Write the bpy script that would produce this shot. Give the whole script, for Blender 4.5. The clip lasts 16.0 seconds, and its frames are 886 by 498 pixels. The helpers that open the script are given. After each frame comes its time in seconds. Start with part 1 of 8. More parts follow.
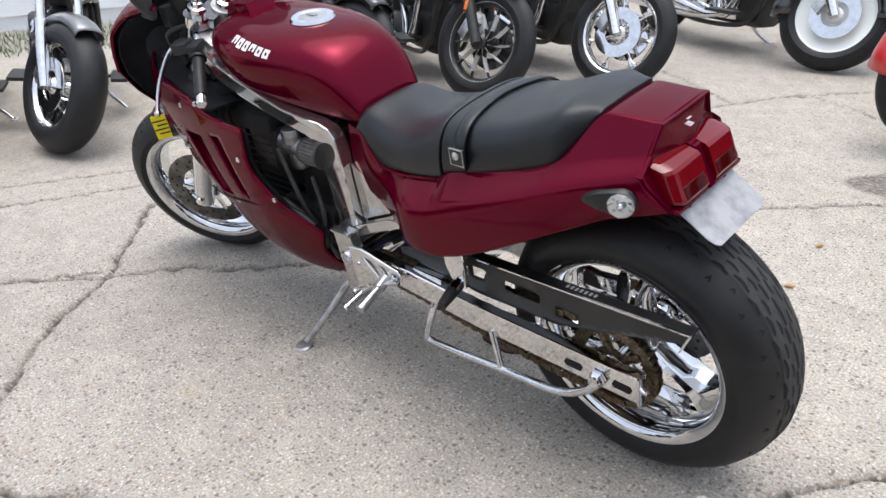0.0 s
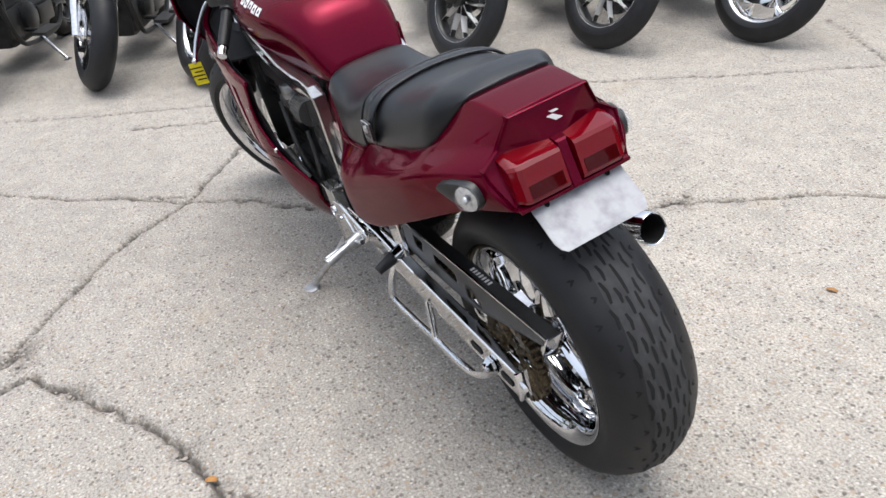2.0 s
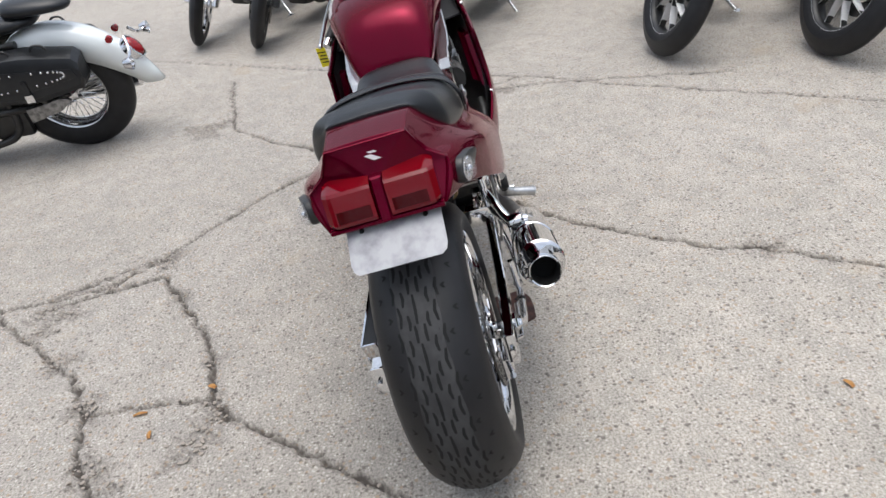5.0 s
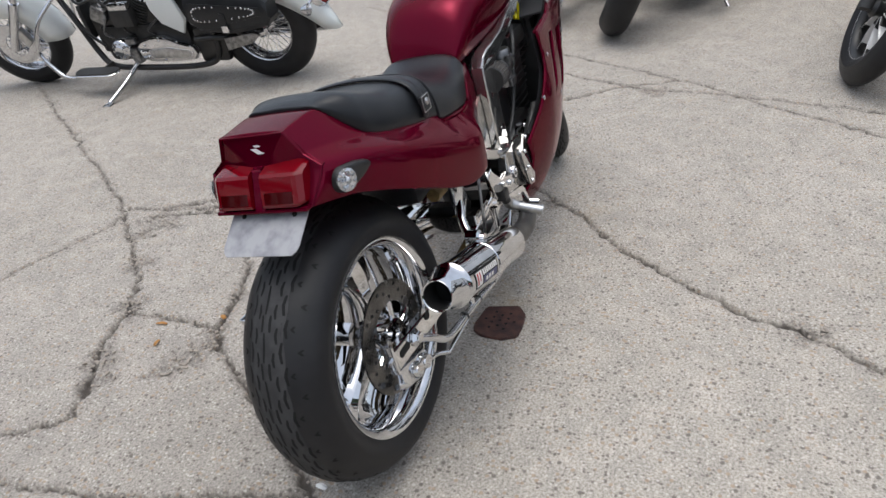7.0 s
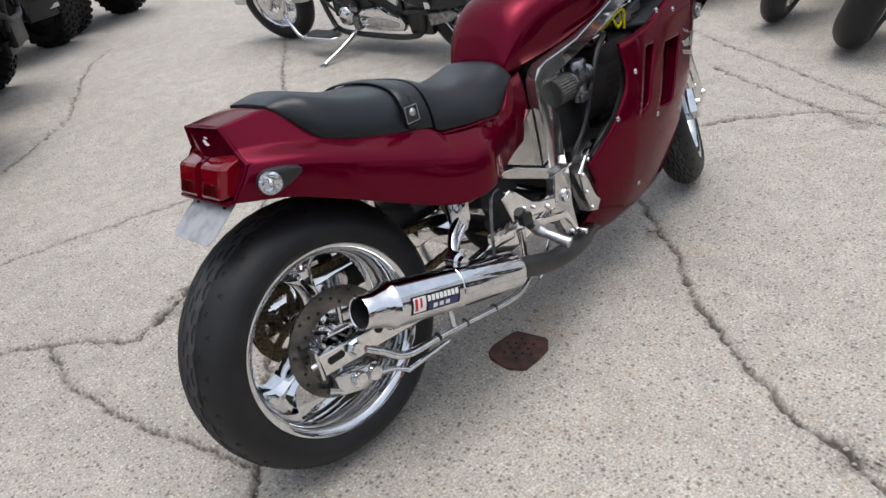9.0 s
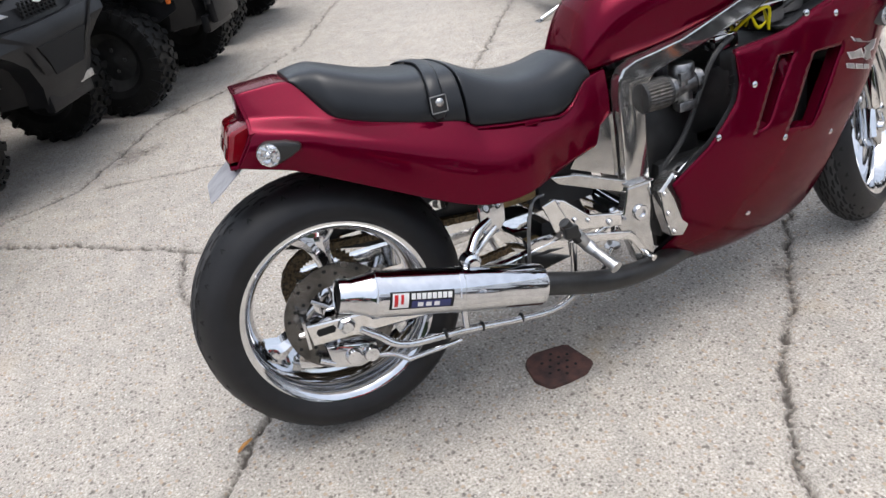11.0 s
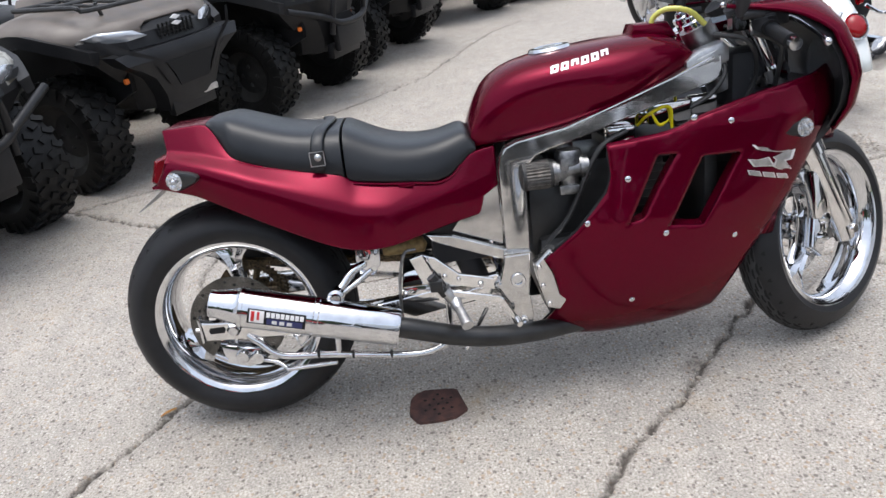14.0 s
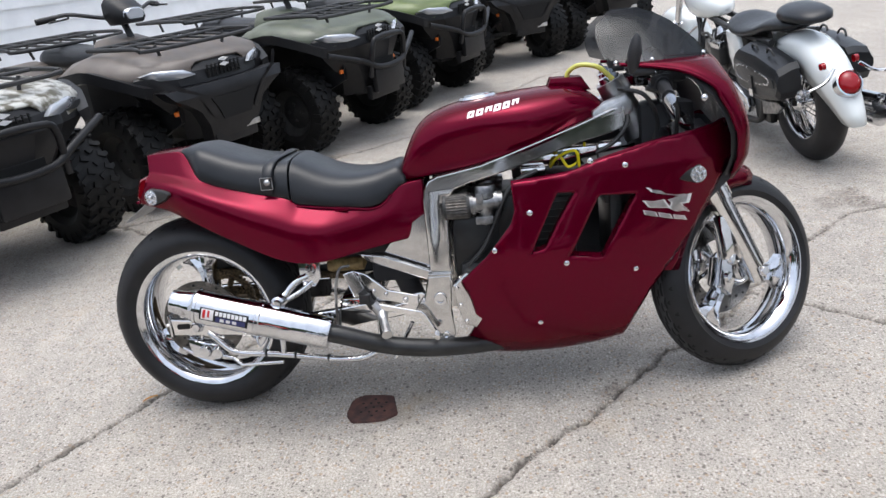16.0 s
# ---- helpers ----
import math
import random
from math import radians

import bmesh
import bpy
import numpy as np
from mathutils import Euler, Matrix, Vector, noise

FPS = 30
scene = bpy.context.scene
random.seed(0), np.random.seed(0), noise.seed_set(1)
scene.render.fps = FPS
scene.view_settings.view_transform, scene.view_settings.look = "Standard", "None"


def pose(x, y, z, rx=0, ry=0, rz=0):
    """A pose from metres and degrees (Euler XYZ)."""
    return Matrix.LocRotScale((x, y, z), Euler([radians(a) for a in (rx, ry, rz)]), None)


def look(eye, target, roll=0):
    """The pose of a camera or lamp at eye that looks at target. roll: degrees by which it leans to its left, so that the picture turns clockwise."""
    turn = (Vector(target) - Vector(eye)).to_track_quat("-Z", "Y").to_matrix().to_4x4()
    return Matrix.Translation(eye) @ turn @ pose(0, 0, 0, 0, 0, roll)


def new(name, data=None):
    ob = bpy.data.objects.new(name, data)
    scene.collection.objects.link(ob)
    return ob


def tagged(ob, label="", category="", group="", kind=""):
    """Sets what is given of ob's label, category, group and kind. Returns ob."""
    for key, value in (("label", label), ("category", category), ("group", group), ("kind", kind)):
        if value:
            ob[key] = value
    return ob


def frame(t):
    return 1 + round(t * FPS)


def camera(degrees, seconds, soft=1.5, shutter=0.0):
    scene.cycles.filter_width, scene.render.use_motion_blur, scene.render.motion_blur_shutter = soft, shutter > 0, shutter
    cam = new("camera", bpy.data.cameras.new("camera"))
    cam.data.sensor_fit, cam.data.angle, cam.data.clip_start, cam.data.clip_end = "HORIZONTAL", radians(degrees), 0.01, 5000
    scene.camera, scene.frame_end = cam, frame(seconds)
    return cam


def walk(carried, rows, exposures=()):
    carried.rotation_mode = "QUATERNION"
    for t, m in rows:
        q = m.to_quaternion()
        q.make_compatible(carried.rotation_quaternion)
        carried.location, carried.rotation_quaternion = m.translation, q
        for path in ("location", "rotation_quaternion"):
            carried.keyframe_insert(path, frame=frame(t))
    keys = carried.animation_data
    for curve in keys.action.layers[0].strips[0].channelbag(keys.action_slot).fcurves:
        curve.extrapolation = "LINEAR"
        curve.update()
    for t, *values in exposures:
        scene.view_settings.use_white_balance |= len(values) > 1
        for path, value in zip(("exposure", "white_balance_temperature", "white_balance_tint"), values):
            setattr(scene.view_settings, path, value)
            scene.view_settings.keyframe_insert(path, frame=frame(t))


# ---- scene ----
cam = camera(62.9, 16.0)
PATH = [
    (0, (-0.638, 1.193, 1.186), (0.657, -0.028, 0.274), -3.8),
    (0.5, (-0.7, 1.085, 1.143), (0.66, -0.065, 0.233), -5.6),
    (1, (-0.76, 0.963, 1.143), (0.631, -0.103, 0.179), -6.6),
    (1.5, (-0.848, 0.837, 1.161), (0.615, -0.096, 0.166), -7.0),
    (2, (-0.958, 0.713, 1.217), (0.596, -0.009, 0.187), -6.9),
    (2.5, (-1.013, 0.615, 1.245), (0.584, 0.108, 0.152), -9.1),
    (3, (-1.072, 0.481, 1.263), (0.544, 0.091, 0.15), -8.4),
    (3.5, (-1.166, 0.333, 1.283), (0.492, 0.041, 0.204), -8.0),
    (4, (-1.257, 0.193, 1.292), (0.439, 0.04, 0.243), -8.0),
    (4.2, (-1.263, 0.149, 1.287), (0.439, 0.038, 0.242), -8.5),
    (6.3, (-1.22, -0.53, 1.299), (0.426, 0.001, 0.295), -8.9),
    (6.5, (-1.178, -0.592, 1.293), (0.448, -0.014, 0.281), -8.2),
    (7, (-1.094, -0.744, 1.293), (0.452, 0.004, 0.268), -7.9),
    (7.5, (-1.026, -0.933, 1.295), (0.435, 0.006, 0.304), -8.1),
    (8, (-0.947, -1.051, 1.288), (0.395, 0.057, 0.302), -8.4),
    (8.2, (-0.89, -1.087, 1.28), (0.414, 0.064, 0.293), -8.5),
    (10.3, (-0.31, -1.359, 1.257), (0.445, 0.185, 0.234), -9.6),
    (10.5, (-0.271, -1.353, 1.256), (0.432, 0.205, 0.219), -9.6),
    (11, (-0.147, -1.424, 1.258), (0.346, 0.22, 0.232), -9.1),
    (11.5, (-0.02, -1.509, 1.27), (0.308, 0.206, 0.294), -7.8),
    (12, (0.123, -1.511, 1.267), (0.367, 0.22, 0.296), -7.2),
    (12.5, (0.26, -1.516, 1.292), (0.361, 0.234, 0.329), -6.4),
    (13, (0.371, -1.586, 1.305), (0.41, 0.19, 0.387), -6.1),
    (13.5, (0.486, -1.697, 1.314), (0.489, 0.085, 0.406), -5.6),
    (14, (0.563, -1.751, 1.318), (0.57, 0.032, 0.412), -7.2),
    (14.5, (0.651, -1.755, 1.314), (0.637, 0.038, 0.428), -7.6),
    (15, (0.759, -1.777, 1.329), (0.669, 0.032, 0.479), -7.1),
    (15.5, (0.867, -1.88, 1.328), (0.716, -0.048, 0.541), -6.8),
    (16, (0.998, -2.0, 1.333), (0.786, -0.172, 0.551), -6.9),
]
EXPOSURES = [(0.0, 1.12, 6350, 8), (3.5, 1.05, 6350, 8), (4.2, 1.00, 6350, 8), (6.3, 0.60, 6350, 8), (8.2, 0.64, 6350, 8), (10.5, 0.99, 6350, 9), (12.5, 1.04, 6300, 9), (16.0, 1.00, 6250, 9)]
walk(cam, [(t, look(eye, target, roll)) for t, eye, target, roll in PATH], EXPOSURES)

# ---- world, sun ----
SUN_EL, SUN_AZ = radians(87), radians(220)
world = bpy.data.worlds.new("overcast_sky")
scene.world = world
world.use_nodes = True
wn, wl = world.node_tree.nodes, world.node_tree.links
sky = wn.new("ShaderNodeTexSky")
sky.sky_type, sky.sun_disc = "NISHITA", False
sky.sun_elevation, sky.sun_rotation = SUN_EL, SUN_AZ
sky.air_density, sky.dust_density, sky.ozone_density = 1.0, 4.0, 1.0
veil = wn.new("ShaderNodeHueSaturation")
veil.inputs["Saturation"].default_value = 0.5
veil.inputs["Value"].default_value = 1.0
wl.new(sky.outputs[0], veil.inputs["Color"])
# thin cloud, nearly even from the horizon to overhead
where, split_z, lift, dome = wn.new("ShaderNodeTexCoord"), wn.new("ShaderNodeSeparateXYZ"), wn.new("ShaderNodeMapRange"), wn.new("ShaderNodeVectorMath")
lift.inputs["To Min"].default_value, lift.inputs["To Max"].default_value = 0.95, 1.05
dome.operation = "SCALE"
wl.new(where.outputs["Generated"], split_z.inputs[0])
wl.new(split_z.outputs["Z"], lift.inputs["Value"])
wl.new(veil.outputs[0], dome.inputs[0])
wl.new(lift.outputs[0], dome.inputs["Scale"])
wl.new(dome.outputs[0], wn["Background"].inputs["Color"])
wn["Background"].inputs["Strength"].default_value = 0.15
sun = new("sun", bpy.data.lights.new("sun", "SUN"))
sun.data.energy, sun.data.angle, sun.data.color = 0.45, radians(60), (1.0, 0.985, 0.965)
sun.matrix_world = Matrix.Translation((0, 0, 10)) @ Euler((radians(90) - SUN_EL, 0, radians(180) - SUN_AZ)).to_matrix().to_4x4()


# ---- materials ----
def material(name, colour, rough=0.5, metal=0.0, coat=0.0, alpha=1.0, spec=0.5):
    m = bpy.data.materials.new(name)
    m.use_nodes = True
    b = m.node_tree.nodes["Principled BSDF"]
    b.inputs["Base Color"].default_value = (*colour, 1)
    b.inputs["Roughness"].default_value = rough
    b.inputs["Metallic"].default_value = metal
    b.inputs["Coat Weight"].default_value = coat
    b.inputs["Coat Roughness"].default_value = 0.03
    b.inputs["Specular IOR Level"].default_value = spec
    b.inputs["Alpha"].default_value = alpha
    return m


def grain(m, scale, depth, dist=0.002, detail=4.0, kind="NOISE"):
    """Fine relief on a material."""
    n, l = m.node_tree.nodes, m.node_tree.links
    tc = n.new("ShaderNodeTexCoord")
    tex = n.new("ShaderNodeTexNoise" if kind == "NOISE" else "ShaderNodeTexVoronoi")
    tex.inputs["Scale"].default_value = scale
    if kind == "NOISE":
        tex.inputs["Detail"].default_value = detail
    bump = n.new("ShaderNodeBump")
    bump.inputs["Strength"].default_value, bump.inputs["Distance"].default_value = depth, dist
    l.new(tc.outputs["Object"], tex.inputs["Vector"])
    l.new(tex.outputs[0], bump.inputs["Height"])
    l.new(bump.outputs[0], n["Principled BSDF"].inputs["Normal"])
    return m


def mottle(m, a, b, scale, low=0.35, high=0.65, rough=None, detail=5.0):
    """Colour (and roughness) that wander between two values."""
    n, l = m.node_tree.nodes, m.node_tree.links
    tc, tex = n.new("ShaderNodeTexCoord"), n.new("ShaderNodeTexNoise")
    tex.inputs["Scale"].default_value, tex.inputs["Detail"].default_value = scale, detail
    ramp = n.new("ShaderNodeValToRGB")
    ramp.color_ramp.elements[0].position, ramp.color_ramp.elements[1].position = low, high
    ramp.color_ramp.elements[0].color, ramp.color_ramp.elements[1].color = (*a, 1), (*b, 1)
    l.new(tc.outputs["Object"], tex.inputs["Vector"])
    l.new(tex.outputs[0], ramp.inputs[0])
    l.new(ramp.outputs[0], n["Principled BSDF"].inputs["Base Color"])
    if rough:
        mr = n.new("ShaderNodeMapRange")
        mr.inputs["To Min"].default_value, mr.inputs["To Max"].default_value = rough
        l.new(tex.outputs[0], mr.inputs["Value"])
        l.new(mr.outputs[0], n["Principled BSDF"].inputs["Roughness"])
    return m


PAINT = mottle(material("burgundy_paint", (0.15, 0.002, 0.016), 0.3, 0.5, 0.36, spec=0.05), (0.098, 0.0005, 0.0125), (0.125, 0.0007, 0.016), 600, rough=(0.10, 0.15))
PAINT.node_tree.nodes["Principled BSDF"].inputs["Coat IOR"].default_value = 1.36
PAINT.node_tree.nodes["Principled BSDF"].inputs["Specular Tint"].default_value = (0.45, 0.02, 0.06, 1)
PAINT.node_tree.nodes["Principled BSDF"].inputs["Coat Roughness"].default_value = 0.008
CHROME = mottle(material("chrome", (0.8, 0.8, 0.81), 0.05, 1.0), (0.62, 0.625, 0.64), (0.72, 0.725, 0.74), 30, rough=(0.02, 0.07))
POLISHED = grain(mottle(material("polished_aluminium", (0.75, 0.74, 0.73), 0.08, 1.0), (0.72, 0.71, 0.70), (0.82, 0.81, 0.80), 60, rough=(0.03, 0.09)), 16, 0.07, 0.004, 1.0)
FRAME_METAL = grain(mottle(material("satin_polished_aluminium", (0.8, 0.78, 0.74), 0.12, 0.93), (0.48, 0.47, 0.46), (0.62, 0.61, 0.59), 40, rough=(0.03, 0.10)), 14, 0.07, 0.004, 1.0)
BRUSHED = grain(mottle(material("cast_aluminium", (0.5, 0.5, 0.5), 0.35, 1.0), (0.42, 0.42, 0.42), (0.6, 0.6, 0.6), 40, rough=(0.28, 0.45)), 300, 0.2)
CASTING = grain(mottle(material("dull_cast_metal", (0.3, 0.3, 0.3), 0.4, 1.0), (0.16, 0.16, 0.165), (0.36, 0.36, 0.36), 45, rough=(0.3, 0.5)), 260, 0.25)
PLATE = mottle(material("scuffed_aluminium_plate", (0.4, 0.4, 0.42), 0.45, 0.15), (0.17, 0.17, 0.19), (0.36, 0.36, 0.375), 26, 0.3, 0.6, rough=(0.3, 0.6))
TYRE = grain(mottle(material("tyre_rubber", (0.009, 0.009, 0.010), 0.55, spec=0.35), (0.008, 0.008, 0.009), (0.014, 0.014, 0.0155), 14, rough=(0.42, 0.6)), 500, 0.15)
KNOBBY = grain(mottle(material("off_road_rubber", (0.006, 0.006, 0.006), 0.5, spec=0.22), (0.004, 0.004, 0.004), (0.009, 0.009, 0.009), 14, rough=(0.4, 0.6)), 400, 0.2)
ATV_BLACK = grain(mottle(material("moulded_black_plastic", (0.010, 0.010, 0.011), 0.38, spec=0.28), (0.007, 0.007, 0.008), (0.014, 0.014, 0.015), 9, rough=(0.3, 0.45)), 350, 0.2)
TREAD = grain(mottle(material("dusty_tread_rubber", (0.026, 0.026, 0.027), 0.7, spec=0.3), (0.030, 0.030, 0.031), (0.046, 0.046, 0.047), 40, rough=(0.6, 0.8)), 400, 0.2)
GROOVE = material("tread_groove", (0.004, 0.004, 0.004), 0.9)
VINYL = grain(mottle(material("black_vinyl", (0.010, 0.011, 0.013), 0.36, spec=0.42), (0.007, 0.008, 0.010), (0.012, 0.013, 0.015), 12, rough=(0.26, 0.42)), 700, 0.10, kind="VORONOI")
BLACK = grain(mottle(material("black_enamel", (0.012, 0.012, 0.012), 0.35), (0.008, 0.008, 0.008), (0.02, 0.02, 0.02), 20, rough=(0.25, 0.5)), 200, 0.15)
SATIN = mottle(material("satin_black", (0.02, 0.02, 0.02), 0.5), (0.015, 0.015, 0.015), (0.03, 0.03, 0.03), 25, rough=(0.4, 0.6))
PLASTIC = grain(mottle(material("black_plastic", (0.022, 0.022, 0.024), 0.55), (0.016, 0.016, 0.018), (0.034, 0.034, 0.037), 9, rough=(0.45, 0.65)), 350, 0.3)
LENS_BRIGHT = material("bright_red_lens", (0.26, 0.003, 0.007), 0.12, 0, 0.4, spec=0.3)
LENS_RED = material("red_lens", (0.14, 0.0015, 0.006), 0.05, 0, 0.6, spec=0.1)
LENS_DARK = material("red_lens_deep", (0.045, 0.001, 0.002), 0.1, 0, 0.3, spec=0.1)
LENS_CLEAR = grain(material("clear_lens", (0.6, 0.62, 0.65), 0.04, 0, 1.0, alpha=0.13), 130, 0.8, 0.004, 0.0)
BOWL = grain(material("lamp_reflector", (0.62, 0.63, 0.65), 0.1, 1.0), 110, 0.9, 0.006, 0.0)
HEADLAMP = material("headlamp_glass", (0.42, 0.44, 0.47), 0.1, 0.5, 1.0)
AMBER = material("amber_bulb", (0.45, 0.22, 0.13), 0.2, 0, 1.0)
YELLOW = material("yellow_tag", (0.72, 0.6, 0.0), 0.5)
HOSE = material("clear_yellow_hose", (0.62, 0.6, 0.12), 0.2, 0, 0.6)
WHITE = mottle(material("white_paint", (0.74, 0.76, 0.75), 0.2, 0, 1.0), (0.7, 0.73, 0.72), (0.78, 0.79, 0.78), 6)
SILVERTEXT = material("silver_lettering", (0.78, 0.77, 0.76), 0.35, 0.2)
BRASS = mottle(material("chain_steel", (0.12, 0.09, 0.06), 0.45, 0.8), (0.05, 0.04, 0.03), (0.22, 0.16, 0.09), 140, rough=(0.35, 0.6))
DISC = mottle(material("brake_disc_steel", (0.3, 0.28, 0.26), 0.32, 1.0), (0.07, 0.068, 0.065), (0.17, 0.165, 0.16), 18, rough=(0.2, 0.32))
RUST = grain(mottle(material("rusty_cast_iron", (0.09, 0.035, 0.025), 0.85), (0.035, 0.018, 0.016), (0.085, 0.036, 0.027), 30), 150, 0.6)
SMOKE = material("smoked_screen", (0.09, 0.09, 0.1), 0.08)
sn, sl = SMOKE.node_tree.nodes, SMOKE.node_tree.links
tint, shine, blend = sn.new("ShaderNodeBsdfTransparent"), sn.new("ShaderNodeBsdfGlossy"), sn.new("ShaderNodeMixShader")
tint.inputs["Color"].default_value = (0.20, 0.21, 0.225, 1)
shine.inputs["Roughness"].default_value = 0.06
blend.inputs[0].default_value = 0.045
sl.new(tint.outputs[0], blend.inputs[1])
sl.new(shine.outputs[0], blend.inputs[2])
sl.new(blend.outputs[0], sn["Material Output"].inputs["Surface"])
RED = material("red_plastic", (0.5, 0.01, 0.012), 0.3, 0, 0.6)
ORANGE = material("orange_reflector", (0.75, 0.18, 0.03), 0.25)
BLUE = material("navy_label", (0.02, 0.025, 0.11), 0.35)
BROWN = mottle(material("bronze_plastic", (0.13, 0.105, 0.085), 0.42), (0.115, 0.096, 0.082), (0.15, 0.128, 0.11), 8)
GREEN = mottle(material("olive_plastic", (0.11, 0.13, 0.08), 0.4), (0.09, 0.1, 0.072), (0.125, 0.138, 0.098), 8)
GREEN_B = mottle(material("leaf_green_plastic", (0.12, 0.16, 0.05), 0.35), (0.11, 0.145, 0.045), (0.14, 0.18, 0.06), 8)
CAMO = mottle(material("camouflage_plastic", (0.3, 0.3, 0.26), 0.45), (0.1, 0.09, 0.06), (0.5, 0.5, 0.47), 16, 0.42, 0.58)
FOAM = mottle(material("pod_filter_gauze", (0.09, 0.08, 0.07), 0.5, 0.5), (0.06, 0.055, 0.05), (0.12, 0.11, 0.10), 60)
GOLD = mottle(material("oil_stained_gauze", (0.3, 0.2, 0.08), 0.6), (0.2, 0.13, 0.05), (0.36, 0.25, 0.1), 60)


def concrete():
    m = material("weathered_concrete", (0.4, 0.37, 0.32), 0.85)
    n, l = m.node_tree.nodes, m.node_tree.links
    bsdf = n["Principled BSDF"]
    tc = n.new("ShaderNodeTexCoord")

    def noise_tex(scale, detail, rough=0.6):
        x = n.new("ShaderNodeTexNoise")
        x.inputs["Scale"].default_value, x.inputs["Detail"].default_value, x.inputs["Roughness"].default_value = scale, detail, rough
        l.new(tc.outputs["Object"], x.inputs["Vector"])
        return x

    def ramp(source, stops):
        r = n.new("ShaderNodeValToRGB")
        while len(r.color_ramp.elements) < len(stops):
            r.color_ramp.elements.new(0.5)
        for e, (p, c) in zip(r.color_ramp.elements, stops):
            e.position, e.color = p, (*c, 1)
        l.new(source, r.inputs[0])
        return r

    def mix(kind, fac, a, b):
        x = n.new("ShaderNodeMix")
        x.data_type, x.blend_type = "RGBA", kind
        for sock, v in ((x.inputs["Factor"], fac), (x.inputs[6], a), (x.inputs[7], b)):
            if hasattr(v, "is_linked"):
                l.new(v, sock)
            else:
                sock.default_value = v
        return x.outputs[2]

    broad = ramp(noise_tex(0.9, 5).outputs[0], [(0.3, (0.357, 0.333, 0.301)), (0.7, (0.424, 0.398, 0.362))])
    patchy = ramp(noise_tex(9, 6, 0.7).outputs[0], [(0.3, (0.82, 0.82, 0.82)), (0.7, (1.14, 1.12, 1.1))])
    slabs = ramp(noise_tex(0.33, 2, 0.4).outputs[0], [(0.35, (0.92, 0.92, 0.93)), (0.65, (1.03, 1.03, 1.02))])
    col = mix("MULTIPLY", 1.0, broad.outputs[0], slabs.outputs[0])
    col = mix("MULTIPLY", 1.0, col, patchy.outputs[0])
    sand = ramp(noise_tex(150, 3, 0.8).outputs[0], [(0.36, (0.50, 0.48, 0.46)), (0.60, (1.25, 1.24, 1.22))])
    col = mix("MULTIPLY", 0.85, col, sand.outputs[0])
    # exposed pebbles, pale and dark
    for scale, cut, tint in ((85, 0.24, (0.12, 0.10, 0.085, 1)), (42, 0.16, (0.10, 0.085, 0.075, 1)), (95, 0.24, (0.58, 0.55, 0.50, 1)), (60, 0.22, (0.34, 0.25, 0.17, 1))):
        v = n.new("ShaderNodeTexVoronoi")
        v.inputs["Scale"].default_value = scale
        shift = n.new("ShaderNodeVectorMath")
        shift.inputs[1].default_value = (scale * 0.37, scale * 0.11, 0)
        l.new(tc.outputs["Object"], shift.inputs[0])
        l.new(shift.outputs[0], v.inputs["Vector"])
        spot = ramp(v.outputs["Distance"], [(cut, (1, 1, 1)), (cut + 0.13, (0, 0, 0))])
        pick = n.new("ShaderNodeSeparateColor")
        l.new(v.outputs["Color"], pick.inputs[0])
        keep = n.new("ShaderNodeMath")
        keep.operation = "GREATER_THAN"
        keep.inputs[1].default_value = 0.62
        l.new(pick.outputs[0], keep.inputs[0])
        f = n.new("ShaderNodeMath")
        f.operation = "MULTIPLY"
        l.new(spot.outputs[0], f.inputs[0])
        l.new(keep.outputs[0], f.inputs[1])
        f2 = n.new("ShaderNodeMath")
        f2.operation = "MULTIPLY"
        f2.inputs[1].default_value = 0.75
        l.new(f.outputs[0], f2.inputs[0])
        col = mix("MIX", f2.outputs[0], col, tint)
    # rust and leaf stains
    stain = ramp(noise_tex(2.3, 3).outputs[0], [(0.64, (0, 0, 0)), (0.74, (0.35, 0.35, 0.35))])
    col = mix("MIX", stain.outputs[0], col, (0.33, 0.25, 0.15, 1))
    # dirt that lies in the cracks
    dirt = n.new("ShaderNodeAttribute")
    dirt.attribute_name = "dirt"
    col = mix("MIX", dirt.outputs["Fac"], col, (0.06, 0.05, 0.042, 1))
    l.new(col, bsdf.inputs["Base Color"])
    b = n.new("ShaderNodeBump")
    b.inputs["Strength"].default_value, b.inputs["Distance"].default_value = 0.5, 0.003
    l.new(sand.outputs[0], b.inputs["Height"])
    l.new(b.outputs[0], bsdf.inputs["Normal"])
    return m


CONCRETE = concrete()


# ---- building helpers ----
def bm_new():
    return bmesh.new()


def finish(name, bm, mat, sharp=40):
    me = bpy.data.meshes.new(name)
    bmesh.ops.recalc_face_normals(bm, faces=bm.faces)
    bm.to_mesh(me)
    bm.free()
    me.materials.append(mat)
    me.shade_smooth()
    me.set_sharp_from_angle(angle=radians(sharp))
    return me


SINGLY = {"bolt", "end_cap", "fairing_screw", "screen_screw", "adjuster_slot", "seat_rail", "strap_buckle", "cylinder_fin", "cable_tie", "yellow_wire", "hose", "control_cable", "breather_pipe", "axle_nut", "headlight", "cowl_bead", "steering_head", "hole", "panel_seam", "label_bar", "spoke", "stud", "buckle_edge", "gauge_pod", "carrier", "grip", "rack_bar", "buckle"}
MANY = {"tread_groove", "lettering", "print_bar", "drive_chain", "grille", "side_mark", "tank_mark", "tread_lug"}


